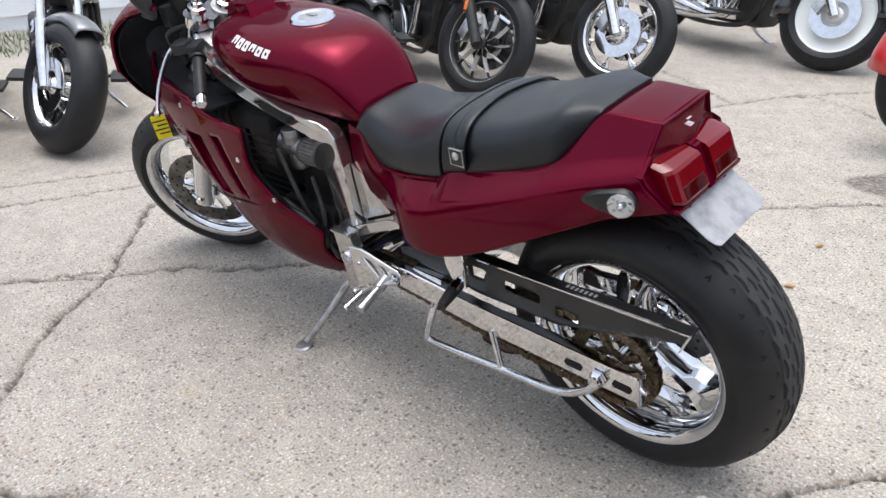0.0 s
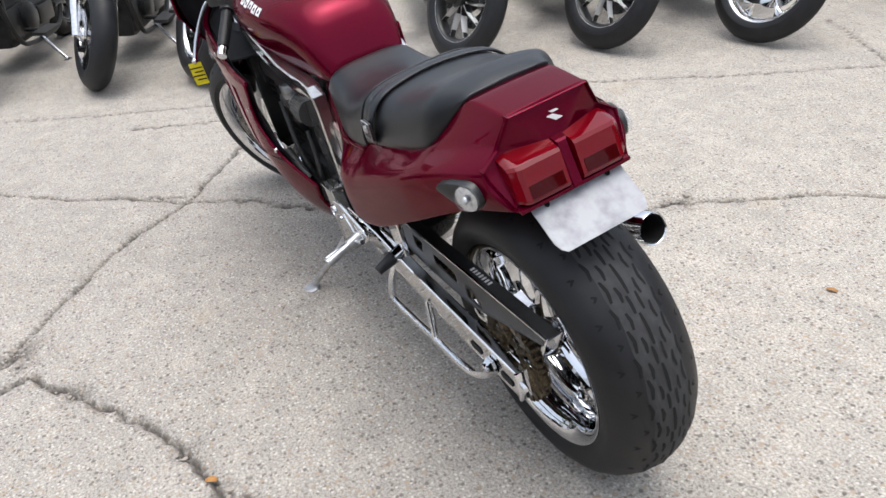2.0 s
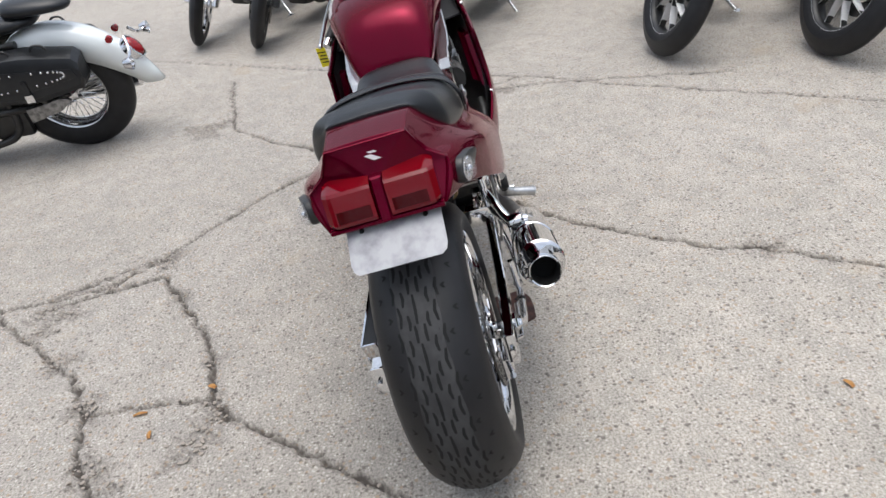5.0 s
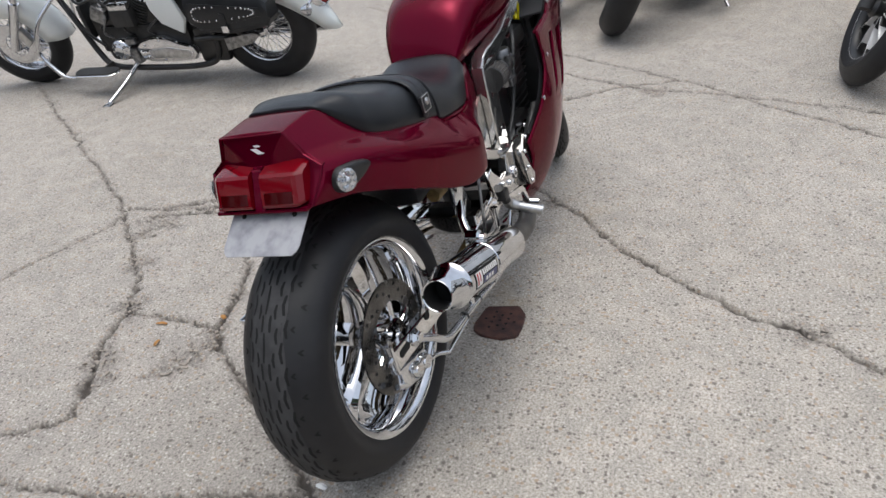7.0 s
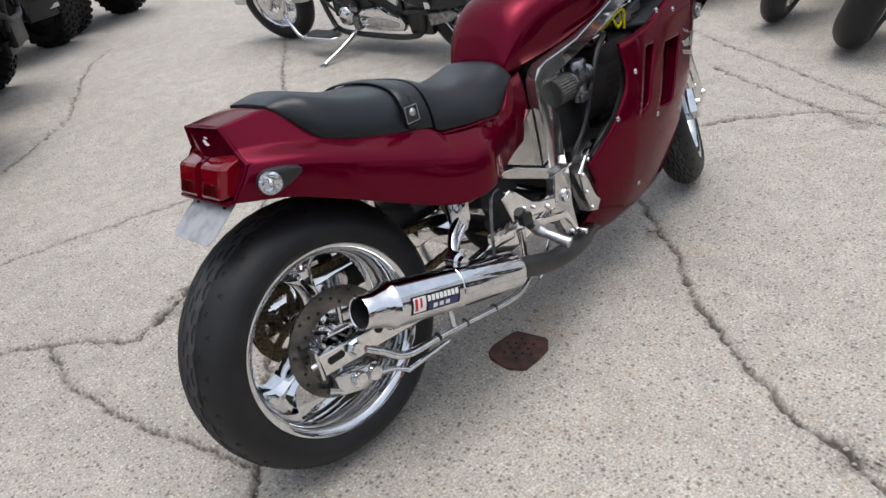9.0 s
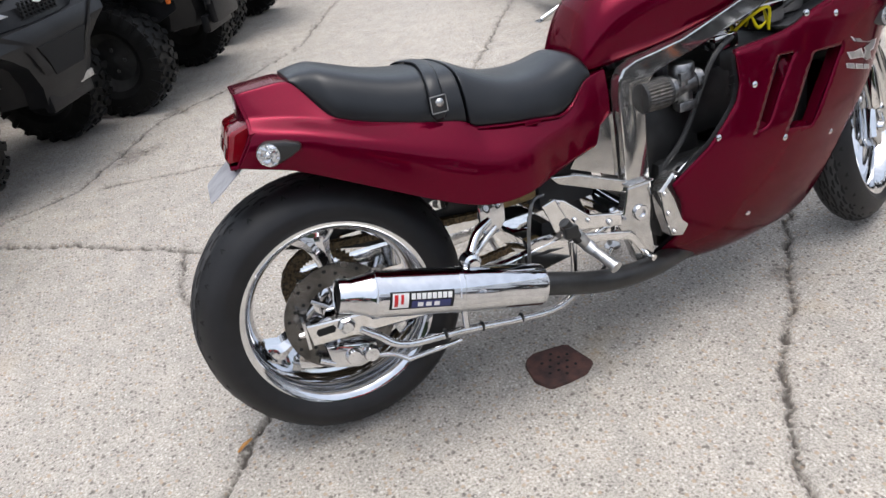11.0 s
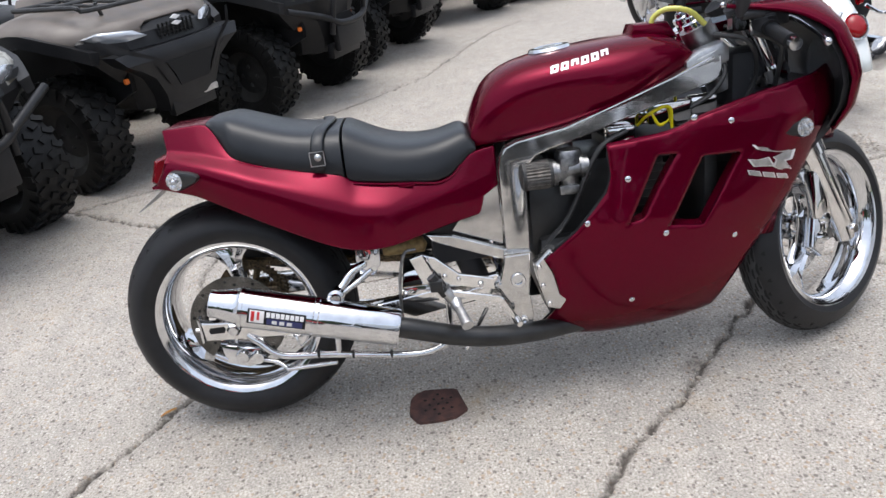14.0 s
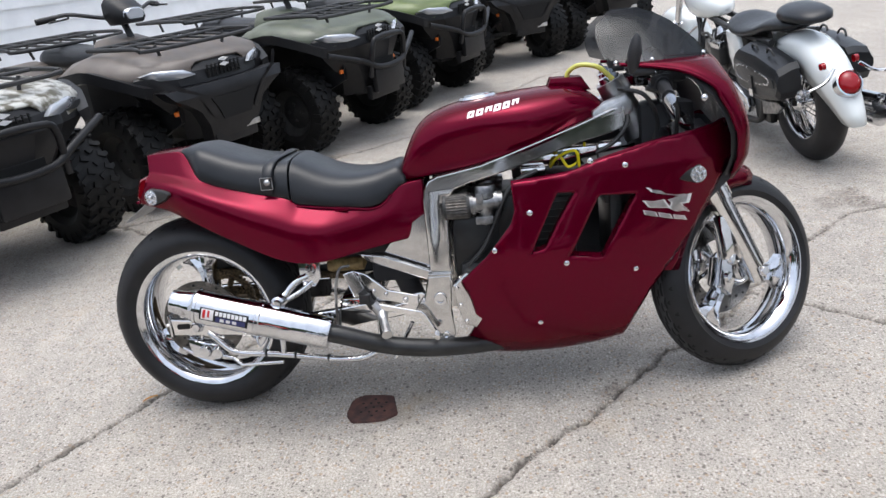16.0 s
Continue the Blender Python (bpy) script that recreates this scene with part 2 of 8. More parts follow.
def islands(bm):
    """The loose pieces of a mesh, as meshes of their own."""
    left = set(bm.verts)
    groups = []
    while left:
        seed = left.pop()
        found, stack = {seed}, [seed]
        while stack:
            for e in stack.pop().link_edges:
                for v in e.verts:
                    if v not in found:
                        found.add(v)
                        left.discard(v)
                        stack.append(v)
        groups.append(found)
    order = {v: i for i, v in enumerate(bm.verts)}
    groups.sort(key=lambda g: min(order[v] for v in g))
    out = []
    for g in groups:
        piece = bmesh.new()
        copies = {v: piece.verts.new(v.co) for v in sorted(g, key=lambda v: order[v])}
        for f in bm.faces:
            if f.verts[0] in g:
                piece.faces.new([copies[v] for v in f.verts])
        out.append(piece)
    bm.free()
    return out


def part(name, bm, mat, parent, label="", sharp=40):
    pieces = islands(bm) if name in SINGLY else [bm]
    for piece in pieces:
        ob = new(name, finish(name, piece, mat, sharp))
        ob.parent = parent
        if label:
            tagged(ob, label)
        if name in MANY:
            tagged(ob, kind="stuff")
    return ob


def thing(name, m, label, category, group="", kind=""):
    ob = new(name)
    ob.empty_display_size = 0.2
    ob.matrix_world = m
    return tagged(ob, label, category, group, kind)


def single(name, bm, mat, m, label, category, group="", kind="", sharp=40):
    ob = new(name, finish(name, bm, mat, sharp))
    ob.matrix_world = m
    return tagged(ob, label, category, group, kind)


def soften(ob, levels=2):
    mod = ob.modifiers.new("smooth", "SUBSURF")
    mod.levels = mod.render_levels = levels
    return ob


def thicken(ob, t, offset=-1.0):
    mod = ob.modifiers.new("thickness", "SOLIDIFY")
    mod.thickness, mod.offset = t, offset
    return ob


def loft(bm, rings, closed=True, caps=True):
    rows = [[bm.verts.new(p) for p in r] for r in rings]
    k = len(rows[0])
    for a, b in zip(rows, rows[1:]):
        for i in range(k if closed else k - 1):
            j = (i + 1) % k
            if len({a[i], a[j], b[j], b[i]}) == 4:
                bm.faces.new((a[i], a[j], b[j], b[i]))
    if caps and closed:
        bm.faces.new(rows[0][::-1])
        bm.faces.new(rows[-1])
    return bm


def smooth_path(pts, steps=6):
    p = [Vector(q) for q in pts]
    if len(p) < 3:
        return p
    p = [2 * p[0] - p[1]] + p + [2 * p[-1] - p[-2]]
    out = []
    for i in range(1, len(p) - 2):
        a, b, c, d = p[i - 1:i + 3]
        for s in range(steps):
            t = s / steps
            out.append(0.5 * (2 * b + (c - a) * t + (2 * a - 5 * b + 4 * c - d) * t * t + (3 * b - a - 3 * c + d) * t ** 3))
    return out + [p[-2]]


def tube(bm, pts, r, segs=10, steps=6, flat=1.0, caps=True):
    path = smooth_path(pts, steps)
    k = len(path)
    rad = r if callable(r) else (lambda s: r)
    rings, side = [], None
    for i, p in enumerate(path):
        d = (path[min(i + 1, k - 1)] - path[max(i - 1, 0)]).normalized()
        if side is None:
            side = d.orthogonal().normalized() if abs(d.y) > 0.9 else d.cross(Vector((0, 1, 0))).normalized()
        side = (side - d * side.dot(d)).normalized()
        up = d.cross(side)
        q = rad(i / (k - 1))
        rings.append([p + q * (math.cos(a) * side + flat * math.sin(a) * up) for a in (2 * math.pi * n / segs for n in range(segs))])
    return loft(bm, rings, caps=caps)


def rod(bm, a, b, r, segs=12, r2=None):
    a, b = Vector(a), Vector(b)
    r2 = r if r2 is None else r2
    d = (b - a).normalized()
    s = d.orthogonal().normalized()
    u = d.cross(s)
    return loft(bm, [[p + q * (math.cos(t) * s + math.sin(t) * u) for t in (2 * math.pi * n / segs for n in range(segs))] for p, q in ((a, r), (b, r2))])


def lathe(bm, profile, centre=(0, 0, 0), axis="y", segs=48, closed=False):
    """profile: (radius, height along the axis) pairs."""
    c = Vector(centre)
    rings = []
    for i in range(segs):
        a = 2 * math.pi * i / segs
        ring = []
        for r, h in profile:
            u, v = r * math.cos(a), r * math.sin(a)
            ring.append(c + Vector({"y": (u, h, v), "x": (h, u, v), "z": (u, v, h)}[axis]))
        rings.append(ring)
    rows = [[bm.verts.new(p) for p in ring] for ring in rings]
    k = len(profile)
    for i in range(segs):
        a, b = rows[i], rows[(i + 1) % segs]
        for j in range(k if closed else k - 1):
            bm.faces.new((a[j], a[(j + 1) % k], b[(j + 1) % k], b[j]))
    return bm


def box(bm, c, s, bevel=0.0, m=None):
    got = bmesh.ops.create_cube(bm, size=1, matrix=Matrix.Translation(c) @ Matrix.Diagonal((*s, 1)))
    if bevel:
        edges = list({e for v in got["verts"] for e in v.link_edges})
        bmesh.ops.bevel(bm, geom=edges, offset=bevel, segments=2, affect="EDGES", profile=0.6)
    return bm


def prism(bm, outline, y0, y1, bevel=0.0):
    """A plate whose outline lies in x and z, between two values of y."""
    base = [bm.verts.new((x, y0, z)) for x, z in outline]
    face = bm.faces.new(base)
    got = bmesh.ops.extrude_face_region(bm, geom=[face])
    moved = [g for g in got["geom"] if isinstance(g, bmesh.types.BMVert)]
    bmesh.ops.translate(bm, verts=moved, vec=(0, y1 - y0, 0))
    if bevel:
        both = set(base) | set(moved)
        edges = [e for e in bm.edges if e.verts[0] in both and e.verts[1] in both and abs(e.verts[0].co.y - e.verts[1].co.y) < 1e-6]
        bmesh.ops.bevel(bm, geom=edges, offset=bevel, segments=2, affect="EDGES", profile=0.5)
    return bm


def ball(bm, c, r, squash=(1, 1, 1), segs=12):
    bmesh.ops.create_uvsphere(bm, u_segments=segs, v_segments=max(6, segs // 2), radius=r, matrix=Matrix.Translation(c) @ Matrix.Diagonal((*squash, 1)))
    return bm


def bolt(bm, c, r=0.008, axis="y", out=-1):
    h = out * 0.006
    lathe(bm, [(0.0001, h), (r * 0.7, h), (r, h * 0.5), (r, 0)], c, axis, 10)
    return bm


def turned(bm, m):
    bmesh.ops.transform(bm, matrix=m, verts=bm.verts)
    return bm


def mirrored(bm):
    """The same on the other side of the middle plane."""
    bmesh.ops.scale(bm, vec=(1, -1, 1), verts=bm.verts)
    bmesh.ops.reverse_faces(bm, faces=bm.faces)
    return bm


def inside(x, z, poly):
    hit = False
    for (x0, z0), (x1, z1) in zip(poly, poly[1:] + poly[:1]):
        if (z0 > z) != (z1 > z) and x < (x1 - x0) * (z - z0) / (z1 - z0) + x0:
            hit = not hit
    return hit


def nearest(x, z, polys):
    best = (1e9, x, z)
    for poly in polys:
        for (x0, z0), (x1, z1) in zip(poly, poly[1:] + poly[:1]):
            dx, dz = x1 - x0, z1 - z0
            t = max(0, min(1, ((x - x0) * dx + (z - z0) * dz) / (dx * dx + dz * dz + 1e-12)))
            px, pz = x0 + t * dx, z0 + t * dz
            d = math.hypot(px - x, pz - z)
            if d < best[0]:
                best = (d, px, pz)
    return best


def panel(bm, outline, holes, bulge, cell=0.01):
    """A curved sheet with openings: outline and holes in x and z, y from bulge(x, z)."""
    xs, zs = [p[0] for p in outline], [p[1] for p in outline]
    nx, nz = int((max(xs) - min(xs)) / cell) + 2, int((max(zs) - min(zs)) / cell) + 2
    ok = {}
    for i in range(nx):
        for j in range(nz):
            x, z = min(xs) + (i + 0.5) * cell - cell / 2, min(zs) + (j + 0.5) * cell - cell / 2
            ok[i, j] = inside(x, z, outline) and not any(inside(x, z, h) for h in holes)
    corners = {}

    def corner(i, j):
        if (i, j) not in corners:
            x, z = min(xs) + i * cell - cell / 2, min(zs) + j * cell - cell / 2
            around = [ok.get((i - 1, j - 1), False), ok.get((i, j - 1), False), ok.get((i - 1, j), False), ok.get((i, j), False)]
            if not all(around):
                _, x, z = nearest(x, z, [outline] + holes)
            corners[i, j] = bm.verts.new((x, bulge(x, z), z))
        return corners[i, j]

    for (i, j), yes in ok.items():
        if yes:
            bm.faces.new((corner(i, j), corner(i + 1, j), corner(i + 1, j + 1), corner(i, j + 1)))
    return bm


def interp(x, table):
    if x <= table[0][0]:
        return table[0][1]
    for (a, u), (b, v) in zip(table, table[1:]):
        if x <= b:
            t = (x - a) / (b - a)
            return u + (v - u) * t
    return table[-1][1]


# ---- ground ----
def crack(points, width=0.012, seed=0):
    """A ragged line between the given places, with its half width."""
    rnd = random.Random(seed)
    out = []
    for (x0, y0), (x1, y1) in zip(points, points[1:]):
        k = max(2, int(math.hypot(x1 - x0, y1 - y0) / 0.03))
        nx, ny = -(y1 - y0), x1 - x0
        s = math.hypot(nx, ny) + 1e-9
        for i in range(k):
            t = i / k
            j = 0 if i == 0 else rnd.gauss(0, 0.0065)
            out.append((x0 + (x1 - x0) * t + j * nx / s, y0 + (y1 - y0) * t + j * ny / s, 0.85 * width * rnd.uniform(0.2, 1.15) * (2.1 if rnd.random() < 0.12 else 1)))
    return out + [(*points[-1], width)]


CRACKS = [
    crack([(2.35, 0.10), (1.83, 0.50), (1.65, 0.76), (1.34, 1.01), (1.14, 1.16), (0.96, 1.50)], 0.014, 1),
    crack([(3.4, 1.4), (2.48, 1.18), (2.20, 0.92), (1.89, 0.50)], 0.010, 2),
    crack([(2.11, 0.77), (1.83, 0.50), (1.66, 0.26), (1.52, 0.18), (1.29, -0.07), (1.17, -0.22), (1.0, -0.36), (0.84, -0.56), (0.70, -0.76), (0.64, -0.94), (0.51, -1.12), (0.39, -1.33), (0.1, -1.6), (-0.5, -2.1)], 0.013, 3),
    crack([(0.89, 1.49), (0.94, 1.32), (1.0, 1.11), (0.73, 0.93), (0.49, 0.79), (0.28, 0.74), (0.2, 0.68), (0.04, 0.45), (-0.16, 0.16), (-0.26, 0.04), (-0.37, -0.14), (-0.48, -0.3), (-0.8, -0.8), (-1.3, -1.6)], 0.014, 4),
    crack([(0.48, 1.24), (0.29, 1.12), (0.1, 1.06), (-0.16, 0.9), (-0.38, 1.15), (-0.8, 1.47), (-1.31, 1.79), (-2.4, 2.5)], 0.015, 5),
    crack([(0.29, 1.12), (0.28, 0.95), (0.28, 0.74)], 0.010, 6),
    crack([(0.48, 1.26), (0.66, 1.44), (0.82, 1.63), (0.95, 1.77), (1.06, 1.93), (1.25, 2.19), (1.34, 2.35), (1.70, 2.87), (1.86, 3.13), (2.29, 3.75), (2.9, 4.65)], 0.010, 7),
    crack([(0.90, 1.70), (0.93, 1.60), (0.94, 1.48), (1.0, 1.28), (1.14, 1.14)], 0.012, 8),
    crack([(0.92, 1.70), (0.78, 1.65), (0.64, 1.70), (0.47, 1.76), (-0.0, 1.88), (-0.68, 2.0)], 0.007, 9),
    crack([(-0.37, 1.14), (-0.40, 0.83), (-0.34, 0.5), (-0.21, 0.1)], 0.007, 10),
    crack([(1.31, 5.17), (1.05, 4.7), (0.6, 3.72), (0.05, 3.12), (-0.4, 2.8), (-0.56, 2.49), (-0.79, 2.05), (-1.31, 1.79)], 0.014, 11),
    crack([(1.62, 5.51), (1.31, 5.17)], 0.01, 12),
    crack([(4.34, 2.24), (3.3, 0.72), (2.62, -0.42), (2.26, -0.86), (1.8, -1.52), (1.40, -2.03), (1.02, -2.6), (0.84, -2.9), (0.3, -3.4)], 0.010, 13),
    crack([(2.62, -0.42), (2.5, -0.1), (2.3, 0.12), (2.35, 0.10)], 0.010, 14),
    crack([(2.9, 0.56), (2.66, 0.13), (2.5, -0.22), (2.43, -0.63), (2.2, -1.4)], 0.011, 15),
    crack([(1.02, -2.6), (1.3, -2.8), (1.72, -3.06)], 0.008, 16),
    crack([(0.84, -2.9), (0.7, -2.95), (0.26, -2.68), (-0.4, -2.3)], 0.008, 17),
]
PITS = [(0.64, -0.95, 0.045), (0.30, 1.12, 0.05), (1.12, 1.13, 0.06), (1.24, -0.1, 0.035), (2.45, -0.3, 0.06), (0.26, 0.72, 0.035), (0.2, 0.7, 0.03), (-0.3, 2.9, 0.06), (-0.55, 2.35, 0.1), (0.85, 1.5, 0.06), (0.55, 1.3, 0.05), (2.55, 1.35, 0.12), (0.08, 1.05, 0.03), (0.83, 1.40, 0.055), (0.74, 1.45, 0.05), (0.32, 1.13, 0.04), (0.05, 1.00, 0.055), (-0.02, 0.95, 0.04), (0.15, 0.74, 0.06), (0.07, 0.77, 0.05), (0.45, 0.78, 0.035), (0.84, 1.00, 0.035), (0.97, 1.30, 0.035)]


def ground_sheet():
    def axis(far, mid_lo, mid_hi, fine_lo, fine_hi, step):
        out = [-far, -far * 0.5, -far * 0.25, -far * 0.12, -far * 0.07]
        out += list(np.arange(mid_lo, fine_lo - 0.001, 0.032)) + list(np.arange(fine_lo, fine_hi, step)) + list(np.arange(fine_hi, mid_hi, 0.032))
        return np.array(out + [far * 0.07, far * 0.12, far * 0.25, far * 0.5, far])

    xs, ys = axis(150, -2.6, 5.2, -1.4, 3.4, 0.0088), axis(150, -4.2, 6.2, -2.8, 3.4, 0.0088)
    gx, gy = np.meshgrid(xs, ys, indexing="ij")
    near = np.full(gx.shape, 9.0)
    lip = np.full(gx.shape, 9.0)
    rng = np.random.default_rng(4)
    for line in CRACKS:
        for (x0, y0, w0), (x1, y1, w1) in zip(line, line[1:]):
            pad = 0.12
            i0, i1 = np.searchsorted(xs, [min(x0, x1) - pad, max(x0, x1) + pad])
            j0, j1 = np.searchsorted(ys, [min(y0, y1) - pad, max(y0, y1) + pad])
            if i1 <= i0 or j1 <= j0:
                continue
            px, py = gx[i0:i1, j0:j1], gy[i0:i1, j0:j1]
            dx, dy = x1 - x0, y1 - y0
            t = np.clip(((px - x0) * dx + (py - y0) * dy) / (dx * dx + dy * dy + 1e-12), 0, 1)
            d = np.hypot(px - x0 - t * dx, py - y0 - t * dy) - (w0 + (w1 - w0) * t) * 0.5
            near[i0:i1, j0:j1] = np.minimum(near[i0:i1, j0:j1], d)
    rough = rng.normal(0, 1, gx.shape)
    for px, py, r in PITS:
        ang = np.arctan2(gy - py, gx - px)
        d = np.hypot(gx - px, gy - py) - r * (1 + 0.35 * np.sin(3 * ang + px * 9) + 0.2 * np.sin(7 * ang + py * 5))
        lip = np.minimum(lip, d)
    near = near + rng.normal(0, 0.0022, gx.shape)
    deep = 1 / (1 + np.exp(np.clip((near - 0.001) / 0.0016, -30, 30)))
    worn = 1 / (1 + np.exp(np.clip((near - 0.012) / 0.005, -30, 30)))
    pit = 1 / (1 + np.exp(np.clip(lip / 0.008, -30, 30)))
    fine = (np.abs(gx - 1.0) < 2.38) & (np.abs(gy - 0.3) < 3.08)
    seen = (np.abs(gx - 1.3) < 3.85) & (np.abs(gy - 1.0) < 5.1)
    deep, worn, pit = deep * seen * np.where(fine, 1.0, 0.8), worn * seen, pit * seen
    z = -0.016 * deep - 0.0018 * worn - 0.007 * pit + fine * rough * (0.0004 + 0.002 * np.maximum(pit, 0.5 * worn))
    ang = np.arctan2(gy + 1.91, gx + 0.07)
    blot = np.hypot(gx + 0.07, gy + 1.91) - 0.20 * (1 + 0.22 * np.sin(2 * ang + 1) + 0.12 * np.sin(5 * ang))
    tar = 1 / (1 + np.exp(np.clip(blot / 0.006, -30, 30)))
    dirt = np.clip((0.62 + 0.16 * rough) * tar + 0.95 * deep + 0.14 * worn + 0.30 * pit + 0.17 * rough * np.maximum(worn, pit), 0, 1)
    nx, ny = gx.shape
    verts = np.stack([gx, gy, z], -1).reshape(-1, 3)
    idx = np.arange(nx * ny).reshape(nx, ny)
    quads = np.stack([idx[:-1, :-1], idx[1:, :-1], idx[1:, 1:], idx[:-1, 1:]], -1).reshape(-1, 4)
    me = bpy.data.meshes.new("ground")
    me.vertices.add(len(verts))
    me.vertices.foreach_set("co", verts.ravel())
    me.loops.add(quads.size)
    me.loops.foreach_set("vertex_index", quads.ravel())
    me.polygons.add(len(quads))
    me.polygons.foreach_set("loop_start", np.arange(0, quads.size, 4))
    me.update(calc_edges=True)
    me.validate()
    a = me.attributes.new("dirt", "FLOAT", "POINT")
    a.data.foreach_set("value", dirt.ravel())
    me.materials.append(CONCRETE)
    me.shade_smooth()
    return tagged(new("ground", me), "cracked weathered concrete yard with exposed pebbles", "ground", kind="structure")


ground_sheet()

# ---- the burgundy motorcycle ----
LEAN = pose(0, -0.012, 0.0, -8.0)
bike = thing("sport_motorcycle", LEAN, "burgundy sport motorcycle with chrome wheels leaning on its side stand", "motorcycle")
AX_R, R_R = Vector((0, 0, 0.314)), 0.316
HEAD = Vector((1.298, 0, 0.90))
STEER_AXIS = Vector((-math.sin(radians(26)), 0, math.cos(radians(26))))
STEER = Matrix.Translation(HEAD + Vector((0.024, -0.012, 0.010))) @ Matrix.Rotation(radians(3.0), 4, "X") @ Matrix.Rotation(radians(31), 4, STEER_AXIS) @ Matrix.Translation(-HEAD)


def tyre_profile(r, w, rim, crown=0.5):
    """A closed section of a tyre with the outer radius r, the width w and the rim's radius."""
    h = w / 2
    side = [(r, 0), (r - 0.010 * crown, h * 0.32), (r - 0.034 * crown, h * 0.62), (r - 0.072 * crown, h * 0.86), (r - 0.115 * crown, h * 0.99), ((r + rim) / 2 - 0.02, h), (rim + 0.014, h * 0.94), (rim, h * 0.86), (rim - 0.012, h * 0.72)]
    return [(a, -b) for a, b in side[:0:-1]] + side


def rim_profile(r, w):
    h = w / 2
    half = [(r - 0.034, 0), (r - 0.03, h * 0.5), (r - 0.018, h * 0.82), (r - 0.008, h * 0.97), (r + 0.003, h), (r + 0.005, h * 0.93), (r - 0.004, h * 0.86), (r - 0.01, h * 0.7), (r - 0.022, h * 0.4)]
    return [(a, -b) for a, b in half] [:0:-1] + half


def spoke(bm, c, ang, r0, r1, w0, w1, depth, bend=0.25):
    """A curved, hollowed wheel spoke."""
    rings = []
    for s in range(9):
        t = s / 8
        r = r0 + (r1 - r0) * t
        a = ang + bend * math.sin(t * math.pi * 0.5) - bend * 0.5
        u, v = Vector((math.cos(a), 0, math.sin(a))), Vector((-math.sin(a), 0, math.cos(a)))
        w = w0 + (w1 - w0) * t ** 1.6 - 0.012 * math.sin(t * math.pi) + (w1 * 0.9 * max(0.0, t - 0.7) ** 1.5 / 0.16 if bend < 0.3 else 0.0)
        d = depth * (1 - 0.35 * t)
        sec = [(-w, -d * 0.6), (-w * 0.45, -d), (0, -d * 0.72), (w * 0.45, -d), (w, -d * 0.6), (w, d * 0.6), (w * 0.45, d), (0, d * 0.72), (-w * 0.45, d), (-w, d * 0.6)]
        rings.append([c + u * r + v * p + Vector((0, q, 0)) for p, q in sec])
    return loft(bm, rings)


def wheel(parent, name, c, r, w, rim, angles, m=None, grooves=True, label=""):
    m = m or Matrix.Identity(4)
    hub = bm_new()
    lathe(hub, rim_profile(rim, w * 0.9), c, "y", 72, closed=True)
    lathe(hub, [(0.0001, -w * 0.42), (0.03, -w * 0.42), (0.036, -w * 0.36), (0.05, -w * 0.2), (0.05, w * 0.2), (0.036, w * 0.36), (0.03, w * 0.42), (0.0001, w * 0.42)], c, "y", 32)
    hub = part(name, turned(hub, m), CHROME, parent, label)
    for a in angles:
        part("spoke", turned(spoke(bm_new(), c, radians(a), 0.035, rim - 0.022, 0.026, 0.045, w * 0.23), m), CHROME, hub)
    part("tyre", turned(lathe(bm_new(), tyre_profile(r, w, rim), c, "y", 96, closed=True), m), TYRE, hub, "black road tyre")
    if grooves:
        g = bm_new()
        rows = ((0.02, 0.0, 0.056, 0.02), (0.085, 0.5, 0.032, 0.015), (-0.085, 0.5, 0.032, 0.015), (0.17, 0.25, 0.028, 0.04), (-0.17, 0.25, 0.028, 0.04), (0.22, 0.75, 0.030, 0.05), (-0.22, 0.75, 0.030, 0.05), (0.32, 0.1, 0.040, 0.07), (-0.32, 0.1, 0.040, 0.07), (0.40, 0.6, 0.036, 0.07), (-0.40, 0.6, 0.036, 0.07), (0.52, 0.1, 0.012, 0.10), (-0.52, 0.6, 0.012, 0.10), (0.66, 0.6, 0.012, 0.11), (-0.66, 0.1, 0.012, 0.11))

        def skin(f):
            y = f * w / 2
            return y, interp(abs(f), [(0, r), (0.32, r - 0.005), (0.62, r - 0.017), (0.86, r - 0.036), (1, r - 0.06)])

        for f0, ph, ln, slant in rows:
            for k in range(22):
                a0 = 2 * math.pi * (k + ph) / 22
                strip = []
                for s in range(5):
                    t = s / 4
                    f = f0 + math.copysign(slant * (t - 0.5), f0)
                    hw = 0.0031 * math.sin(math.pi * (0.15 + 0.7 * t)) ** 0.5
                    a = a0 + ln * (t - 0.5) / r
                    strip.append([])
                    for q in (-1, 1):
                        y, rr = skin(f + q * hw / (w / 2))
                        rr += 0.0012
                        strip[-1].append(c + Vector((rr * math.cos(a), y, rr * math.sin(a))))
                loft(g, strip, closed=False)
        part("tread_groove", turned(g, m), GROOVE, hub)
        band = []
        for k in range(145):
            a = 2 * math.pi * k / 144
            edge = 0.40 + 0.018 * math.sin(22 * a) + 0.01 * math.sin(7 * a)
            band.append([])
            for q in range(9):
                y, rr = skin(edge * (q / 4 - 1))
                band[-1].append(c + Vector(((rr + 0.0005) * math.cos(a), y, (rr + 0.0005) * math.sin(a))))
        part("tread_band", turned(loft(bm_new(), band, closed=False), m), TREAD, hub)
    return hub


